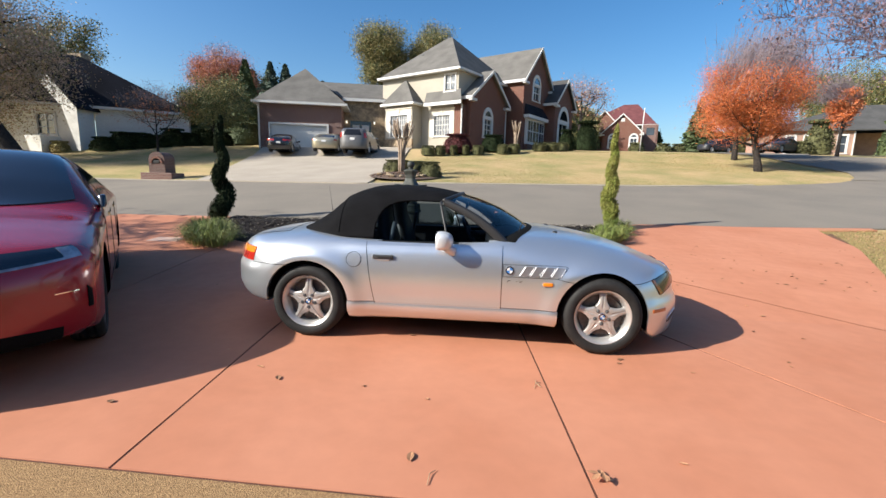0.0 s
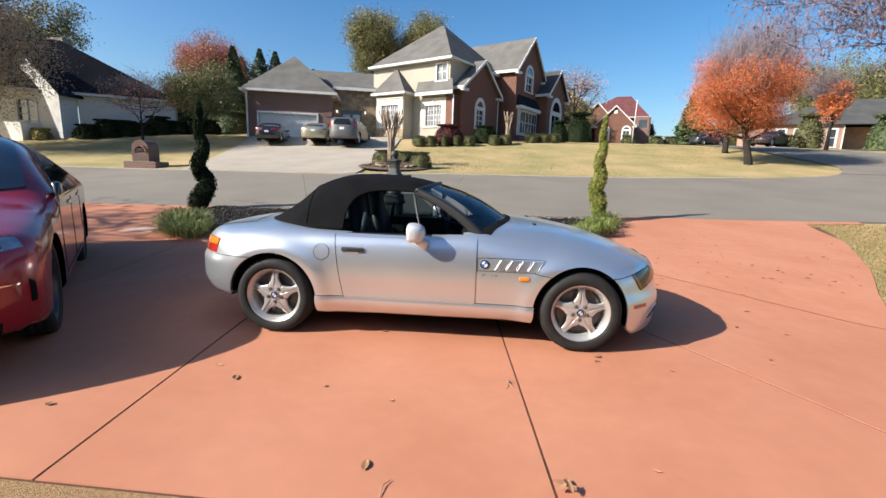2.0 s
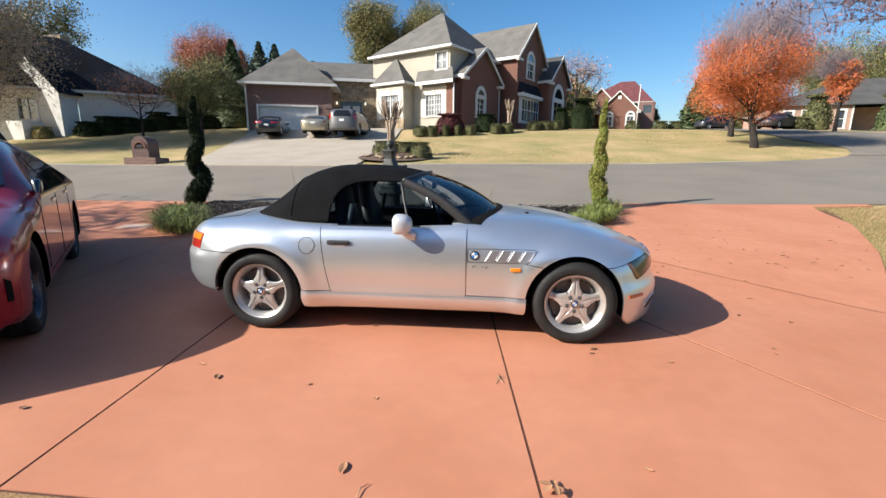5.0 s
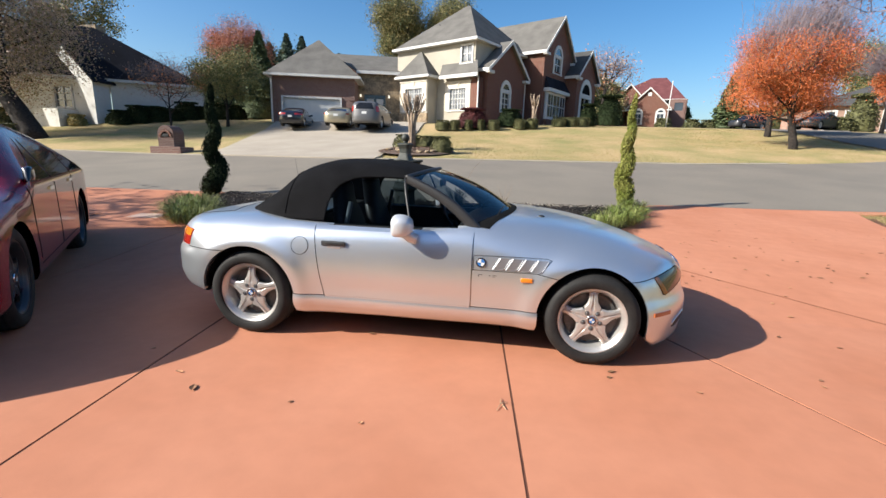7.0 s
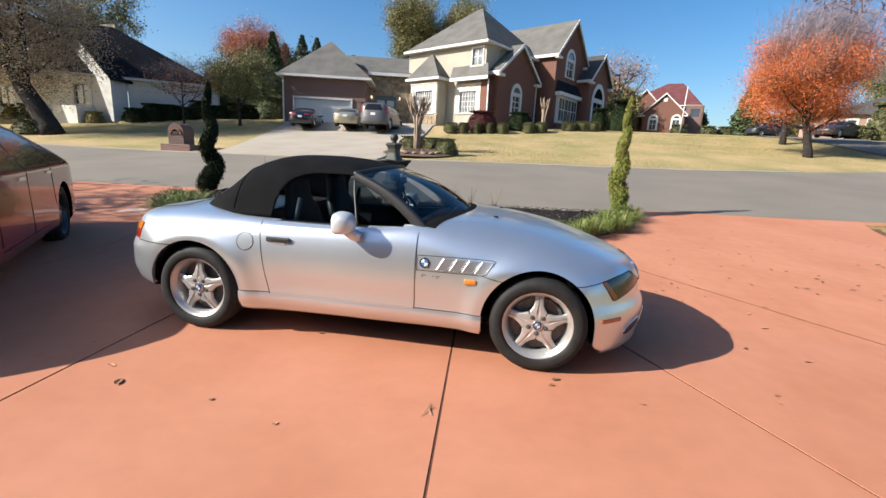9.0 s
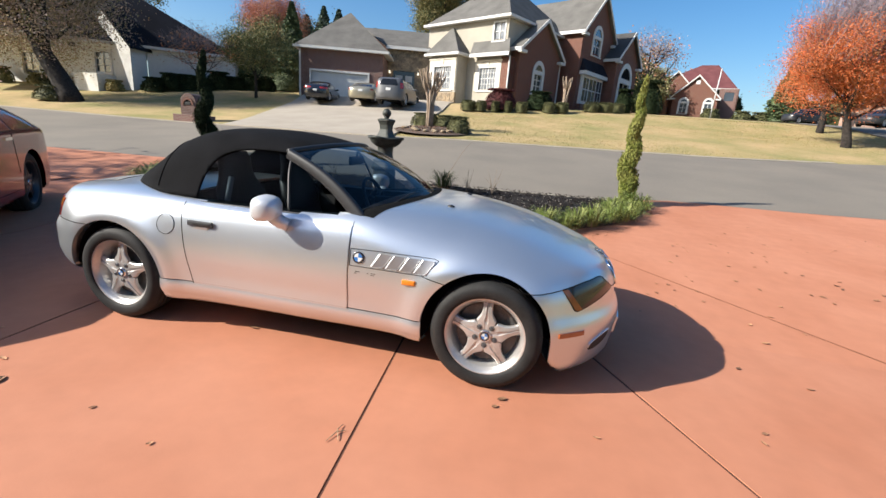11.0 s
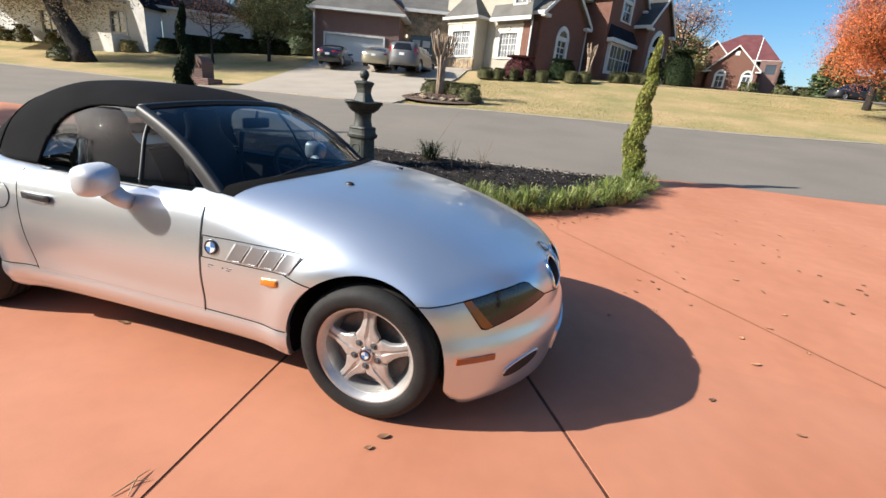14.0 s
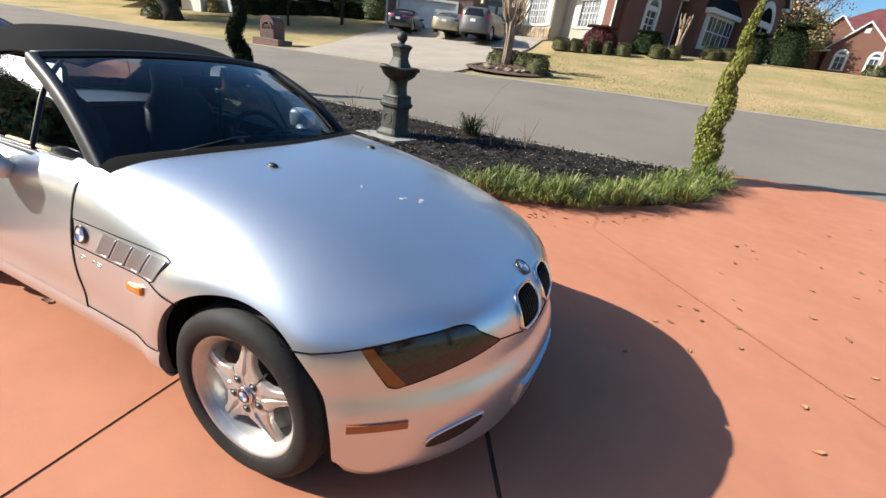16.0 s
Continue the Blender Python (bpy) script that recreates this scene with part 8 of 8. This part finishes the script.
# ---- fallen leaves ----
def curled_leaf(seed):
    rnd = random.Random(seed)
    V = []
    L, W = rnd.uniform(0.024, 0.036), rnd.uniform(0.010, 0.017)
    c = rnd.uniform(0.2, 0.6)
    for i in range(7):
        u = i / 6 * 2 - 1
        w = W * (1 - abs(u) ** 2.2) + 0.001
        z = 0.002 + 0.013 * c * u * u
        V += [(L * u, -w, z + 0.35 * w), (L * u, 0, z), (L * u, w, z + 0.35 * w)]
    V += [(L, 0, V[19][2]), (L * 1.5, 0.006, V[19][2] + 0.006)]
    F = []
    for i in range(6):
        F += [(i * 3, i * 3 + 1, i * 3 + 4, i * 3 + 3), (i * 3 + 1, i * 3 + 2, i * 3 + 5, i * 3 + 4)]
    me = bpy.data.meshes.new("leaf")
    me.from_pydata(V, [], F)
    me.materials.append(M_leafbrown)
    return me


LEAF = [curled_leaf(k) for k in range(6)]
rnd = random.Random(77)


def drop_leaf(x, y, s=1.0, rz=None):
    ob = new("fallen_leaf", LEAF[rnd.randrange(6)])
    ob.matrix_world = pose(x, y, land(y) + 0.002, rnd.uniform(-8, 8), rnd.uniform(-8, 8), rnd.uniform(0, 360) if rz is None else rz) @ Matrix.Diagonal((s, s, s, 1))
    return tagged(ob, "dry curled brown leaf lying on the drive", "leaf", "fallen leaves")


for x, y, s in ((-1.10, -1.62, 1.1), (-1.31, -1.47, 0.8), (-1.93, -2.07, 0.9), (-0.49, -1.64, 0.5), (-0.05, -1.75, 0.6), (-0.05, -2.33, 1.1), (1.37, -0.90, 1.0), (1.34, -0.98, 0.7), (1.31, -2.19, 0.9), (-1.71, -1.22, 0.6), (2.68, -0.82, 0.8), (2.87, 0.01, 1.0), (3.23, -0.12, 1.0), (3.25, 0.53, 1.1), (3.26, 0.84, 0.9), (-0.34, -0.66, 1.2), (1.85, -1.06, 0.6), (2.72, -0.73, 0.6), (3.65, 0.82, 0.8), (3.51, 1.08, 0.8), (2.73, 1.01, 0.7), (2.81, 1.41, 0.8), (2.39, 0.78, 0.6), (2.62, 1.27, 0.8), (3.06, 1.74, 0.8), (-3.0, 0.6, 0.8)):
    drop_leaf(x, y, s)
for i in range(95):
    k = rnd.random()
    x = 2.3 + 4.6 * rnd.random()
    y = 1.2 + 3.6 * rnd.random() ** 1.3
    if x < lawn_edge(y) - 0.1 and (x > 2.4 or y < 2.4) and x > 1.3 + 0.6 * y:
        drop_leaf(x, y, rnd.uniform(0.55, 1.0))
for i in range(40):
    k = rnd.random()
    x = 1.2 + 2.1 * k
    y = float(np.interp(x, (1.2, 1.9, 2.7, 3.4), (2.5, 2.85, 3.95, 5.4))) - abs(rnd.gauss(0.05, 0.14))
    drop_leaf(x + 0.08, y, rnd.uniform(0.5, 0.9))
# dry twig
M_straw = mat("dry_straw", (0.50, 0.34, 0.20), 0.8, var=0.2, scale=30)
for x, y, a in ((0.64, -1.50, 65), (0.69, -1.48, 110), (0.06, -2.52, 80)):
    V, F = tube([(0, 0, 0.006), (0.07, 0.01, 0.012), (0.11, -0.01, 0.007)], [0.002, 0.003, 0.0015], 5)
    tw = mesh_ob("twig", V, F, M_straw)
    tw.matrix_world = pose(x, y, 0, 0, 0, a)
    tagged(tw, "short dry twig on the drive", "twig")
tw = thing("dead_leaf_spray", "withered brown leaf spray beside the joint", "leaf", (0.86, -2.37, 0.0))
for k in range(5):
    ob = new("leaflet", LEAF[k % 6])
    ob.parent = tw
    ob.matrix_local = pose(0.03 * math.cos(k * 1.3), 0.03 * math.sin(k * 1.3), 0.01 + 0.006 * k, 10, 15, k * 70)

# mulch chips and litter in the bed, one loose mass
V, F = [], []
for i in range(17000):
    x = rnd.uniform(XL + 0.1, XR - 0.1)
    lo, hi = bed_low(x) + 0.03, near_edge(x) - 0.16
    if hi - lo < 0.05:
        continue
    y = rnd.uniform(lo, hi)
    a, l, w_ = rnd.uniform(0, math.pi), rnd.uniform(0.015, 0.045), rnd.uniform(0.005, 0.014)
    z = land(y, x) + 0.045 + rnd.uniform(0.0, 0.02)
    c, s = math.cos(a), math.sin(a)
    t = rnd.uniform(-0.012, 0.012)
    k = len(V)
    V += [(x - l * c - w_ * s, y - l * s + w_ * c, z - t), (x - l * c + w_ * s, y - l * s - w_ * c, z - t), (x + l * c + w_ * s, y + l * s - w_ * c, z + t), (x + l * c - w_ * s, y + l * s + w_ * c, z + t)]
    F.append((k, k + 1, k + 2, k + 3))
M_chip = mat("mulch_chips", (0.034, 0.025, 0.02), 0.9, spec=0.2, var=0.3, scale=6, island=0.95)
tagged(mesh_ob("mulch_chips", V, F, M_chip), "loose dark bark mulch chips", "mulch", kind="stuff")

# pale chips and leaf litter; the near-white colour also paints their glints
V, F = [], []
for i in range(2200):
    x = rnd.uniform(XL + 0.1, XR - 0.1)
    lo, hi = bed_low(x) + 0.05, near_edge(x) - 0.16
    if hi - lo < 0.05:
        continue
    y = rnd.uniform(lo, hi)
    a, l, w_ = rnd.uniform(0, math.pi), rnd.uniform(0.008, 0.02), rnd.uniform(0.004, 0.009)
    z, t = land(y, x) + 0.068, rnd.uniform(-0.008, 0.008)
    c, s = math.cos(a), math.sin(a)
    k = len(V)
    V += [(x - l * c, y - l * s, z - t), (x + w_ * s, y - w_ * c, z), (x + l * c, y + l * s, z + t), (x - w_ * s, y + w_ * c, z)]
    F.append((k, k + 1, k + 2, k + 3))
M_pale = mat("pale_chips", (0.52, 0.45, 0.38), 0.8, var=0.2, scale=20, island=0.4)
tagged(mesh_ob("leaf_litter", V, F, M_pale), "pale chips and leaf litter on the mulch", "leaves", kind="stuff")

# dry stalks in the bed
for i, (x, y) in enumerate(((0.15, 4.5), (0.55, 4.9), (-2.6, 4.9))):
    T = thing("dry_plant", "thin withered perennial with bare stalks", "plant", (x, y, land(y) + 0.04))
    for k in range(9):
        a = rnd.uniform(0, 6.28)
        V, F = tube([(0, 0, 0), (0.06 * math.cos(a), 0.06 * math.sin(a), 0.2), (0.17 * math.cos(a), 0.17 * math.sin(a), rnd.uniform(0.25, 0.5))], [0.004, 0.003, 0.0015], 5)
        mesh_ob("stalk", V, F, M_barkpale if i else M_bark, T)

# dark withered tuft with one long stalk
tuft = grass_clump((-0.41, 5.06, land(5.06) + 0.05), 0.26, 0.28, 160, 401, "dark withered grass tuft in the mulch", "")
tuft.children[0].data.materials[0] = M_cypressd
V, F = tube([(0, 0, 0), (0.12, 0.05, 0.35), (0.34, 0.1, 0.75), (0.5, 0.14, 0.92)], [0.005, 0.004, 0.003, 0.002], 5)
mesh_ob("stalk", V, F, M_barkpale, tuft)
# leaf litter on the far island bed
V, F = [], []
for i in range(700):
    a, q = rnd.uniform(0, 6.28), math.sqrt(rnd.random())
    x, y = -3.75 + 1.65 * q * math.cos(a), 16.6 + q * (2.0 if math.sin(a) > 0 else 1.4) * math.sin(a)
    z = land(y) + 0.035 + 0.12 * (1 - q ** 2)
    b, l = rnd.uniform(0, 6.28), rnd.uniform(0.03, 0.06)
    k = len(V)
    V += [(x - l * math.cos(b), y - l * math.sin(b), z), (x + 0.6 * l * math.sin(b), y - 0.6 * l * math.cos(b), z + 0.02), (x + l * math.cos(b), y + l * math.sin(b), z + 0.01), (x - 0.6 * l * math.sin(b), y + 0.6 * l * math.cos(b), z)]
    F.append((k, k + 1, k + 2, k + 3))
tagged(mesh_ob("leaf_litter", V, F, M_leafbrown), "russet leaf litter on the island bed", "leaves", kind="stuff")

# blades on the lawn beside the drive
V, F = [], []
for i in range(26000):
    y = rnd.uniform(-0.6, 6.6)
    x = lawn_edge(y) + abs(rnd.gauss(0, 1.3)) + rnd.uniform(-0.04, 0.02)
    if y > near_edge(x) - 0.05:
        continue
    a, h, w_ = rnd.uniform(0, 6.28), rnd.uniform(0.025, 0.065), 0.004
    z = land(y) - 0.035
    k = len(V)
    dx, dy = rnd.uniform(-0.03, 0.03), rnd.uniform(-0.03, 0.03)
    V += [(x - w_ * math.cos(a), y - w_ * math.sin(a), z), (x + w_ * math.cos(a), y + w_ * math.sin(a), z), (x + dx, y + dy, z + h)]
    F.append((k, k + 1, k + 2))
M_turf = mat("turf_blades", (0.27, 0.195, 0.09), 0.8, var=0.25, scale=1.5, tint=(0.20, 0.18, 0.06), island=0.4)
tagged(mesh_ob("turf", V, F, M_turf), "short dry lawn grass beside the drive", "grass", kind="stuff")

# fallen leaves on that lawn
V, F = [], []
for i in range(700):
    y = rnd.uniform(0.5, 6.3)
    x = lawn_edge(y) + 0.05 + abs(rnd.gauss(0, 1.6))
    if y > near_edge(x) - 0.1:
        continue
    b, l = rnd.uniform(0, 6.28), rnd.uniform(0.018, 0.042)
    z = land(y) + rnd.uniform(0.0, 0.02)
    c, q = l * math.cos(b), l * math.sin(b)
    k = len(V)
    V += [(x - c, y - q, z + 0.01), (x + 0.6 * q, y - 0.6 * c, z), (x + c, y + q, z + rnd.uniform(0, 0.02)), (x - 0.6 * q, y + 0.6 * c, z)]
    F.append((k, k + 1, k + 2, k + 3))
M_fallen = mat("fallen_leaves", (0.40, 0.22, 0.12), 0.8, var=0.2, scale=9, island=0.5)
tagged(mesh_ob("leaf_litter", V, F, M_fallen), "tan and russet fallen leaves on the lawn", "leaves", kind="stuff")

# tufts on the lawn across the street
V, F = [], []
for i in range(75000):
    x = rnd.uniform(-5.0, 24.0)
    y = rnd.uniform(14.0, 33.0)
    if y < far_edge(x) + 0.35 or x > side_left(y) - 0.1 or x < -5.5 + 0.1 * (y - 14) or (x + 3.75) ** 2 / 3.4 + (y - 16.7) ** 2 / 5 < 1:
        continue
    a, h, w_ = rnd.uniform(0, 6.28), rnd.uniform(0.02, 0.055), rnd.uniform(0.006, 0.016)
    z = land(y) - 0.04
    k = len(V)
    dx, dy = rnd.uniform(-0.03, 0.03), rnd.uniform(-0.03, 0.03)
    V += [(x - w_ * math.cos(a), y - w_ * math.sin(a), z), (x + w_ * math.cos(a), y + w_ * math.sin(a), z), (x + dx, y + dy, z + h)]
    F.append((k, k + 1, k + 2))
M_farturf = mat("far_turf", (0.40, 0.295, 0.155), 0.9, spec=0.1, var=0.25, scale=0.35, tint=(0.20, 0.20, 0.07), island=0.2)
tagged(mesh_ob("turf", V, F, M_farturf), "dry tan and green lawn grass across the street", "grass", kind="stuff")

# ---- tree that reaches in from the right, its boughs hung with dull leaves ----
rnd = random.Random(5)
T = thing("tree", "thin-leaved cherry tree with spreading mauve-brown boughs", "tree", (9.0, -1.5, 0))
V, F = tube([(0, 0, -0.2), (0, 0, 0.8), (-0.1, 0.05, 1.8), (-0.3, 0.1, 2.8), (-0.4, 0.2, 4.2)], [0.24, 0.19, 0.17, 0.13, 0.06], 10)
mesh_ob("trunk", V, F, M_bark, T, smooth=True)
leaves = []
for i, (ex, ey, ez, z0) in enumerate(((3.5, 1.2, 3.60, 2.5), (4.0, 1.6, 3.2, 2.4), (4.3, 2.1, 3.0, 2.3), (3.4, 2.2, 3.9, 2.7), (4.5, 1.0, 3.2, 2.5), (4.9, 2.6, 3.3, 2.5), (4.2, 2.8, 3.75, 2.6), (3.8, 0.6, 3.5, 2.7), (5.0, 1.6, 2.85, 2.3), (4.8, 3.2, 4.0, 2.8), (5.4, 2.4, 3.6, 2.6), (4.4, 1.9, 3.5, 2.6), (5.2, 0.9, 3.4, 2.5), (4.6, 3.6, 3.5, 2.7))):
    pts = [Vector((-0.15, 0.06, z0 * 0.85))]
    d = Vector((ex - 9.0, ey + 1.5, 0))
    for k in range(1, 7):
        u = k / 6
        pts.append(Vector((d.x * u + rnd.uniform(-0.14, 0.14), d.y * u + rnd.uniform(-0.14, 0.14), z0 + (ez - z0) * u ** 0.7 + rnd.uniform(-0.07, 0.07))))
    V, F = tube(pts, [0.055, 0.04, 0.028, 0.02, 0.013, 0.008, 0.003], 7)
    limb = mesh_ob("bough", V, F, M_twig, T, smooth=True)
    tw = []
    for k in range(120):
        j = rnd.randrange(2, 6)
        s = pts[j].lerp(pts[j + 1], rnd.random())
        e = s + Vector((rnd.uniform(-0.7, 0.3), rnd.uniform(-0.5, 0.5), rnd.uniform(-0.35, 0.5)))
        m = s.lerp(e, 0.5) + Vector((rnd.uniform(-0.08, 0.08), rnd.uniform(-0.08, 0.08), 0.05))
        tw.append(tube([s, m, e], [0.0042, 0.003, 0.0014], 4))
        for q in range(2):
            c = s.lerp(e, rnd.uniform(0.3, 0.9))
            e2 = c + Vector((rnd.uniform(-0.25, 0.15), rnd.uniform(-0.2, 0.2), rnd.uniform(-0.2, 0.25)))
            tw.append(tube([c, e2], [0.0026, 0.001], 3))
            leaves += [c.lerp(e2, rnd.uniform(0.4, 1.05)) + Vector((0, 0, -rnd.uniform(0, 0.06))) for _ in range(3)]
    V, F = merge(*tw)
    tagged(mesh_ob("twig_spray", V, F, M_twig, limb, smooth=True), kind="stuff")
V, F = leaf_mesh(leaves, 0.017, rnd, 1.5, 1.7)
mesh_ob("crown", V, F, M_mauve, T, "sparse mauve-brown leaves")
# a nearly bare tree off to the left that dapples the drive
tree("tall thinning autumn tree beside the drive", (-15.5, -1.2, 0), 9.5, 0.25, 5.6, (3.6, 3.6, 3.2), (M_brownleaf,), 900, 0.1, 301, bare=1, limbs=16, clear=0.3)

# ---- the owner's house behind the camera ----
o = House("owner_house", "red brick house with garage and dark roof behind the drive", (0, 0), 0)
o.wall("y", -12.0, -16, 14, -0.2, 3.2, M_brick, [(-9, -4, 0.0, 2.4), (3, 5, 0.9, 2.3)], label="red brick wall")
o.box("garage_door", (-9, -12.15, 0.0), (-4, -12.05, 2.4), M_white)
o.box("pane", (3, -12.1, 0.9), (5, -12.05, 2.3), M_houseglass)
V = [(-16.5, -11.5, 3.1), (14.5, -11.5, 3.1), (11, -16.5, 6.2), (-13, -16.5, 6.2), (-16.5, -21.5, 3.1), (14.5, -21.5, 3.1)]
V += [(x, y, z + 0.15) for x, y, z in V]
o.add("roof", V, [(6, 7, 8, 9), (7, 11, 8), (9, 8, 11, 10), (10, 6, 9), (0, 3, 2, 1), (0, 1, 7, 6), (1, 5, 11, 7), (4, 0, 6, 10)], M_shingled)
o.box("wall", (-16, -21, -0.2), (-15.8, -12, 3.2), M_brick)
o.box("wall", (13.8, -21, -0.2), (14, -12, 3.2), M_brick)
# Trees out of view, added to darken what the side glass reflects.
for i, (x, y, hh) in enumerate(((-26, -22, 11), (-6, -30, 13), (12, -28, 12), (24, -16, 10), (-34, -8, 11), (-25, -5, 11), (-24, -13, 12), (-19, -9, 8.5))):
    tree("unseen leafy tree added for the glass to reflect", (x, y, 0), hh, 0.3, hh * 0.58, (hh * 0.34, hh * 0.34, hh * 0.36), (M_olive, M_green) if i > 4 else (M_olive, M_brownleaf), 30000 if i > 4 else 6000, 0.11 if i > 4 else 0.26, 320 + i)
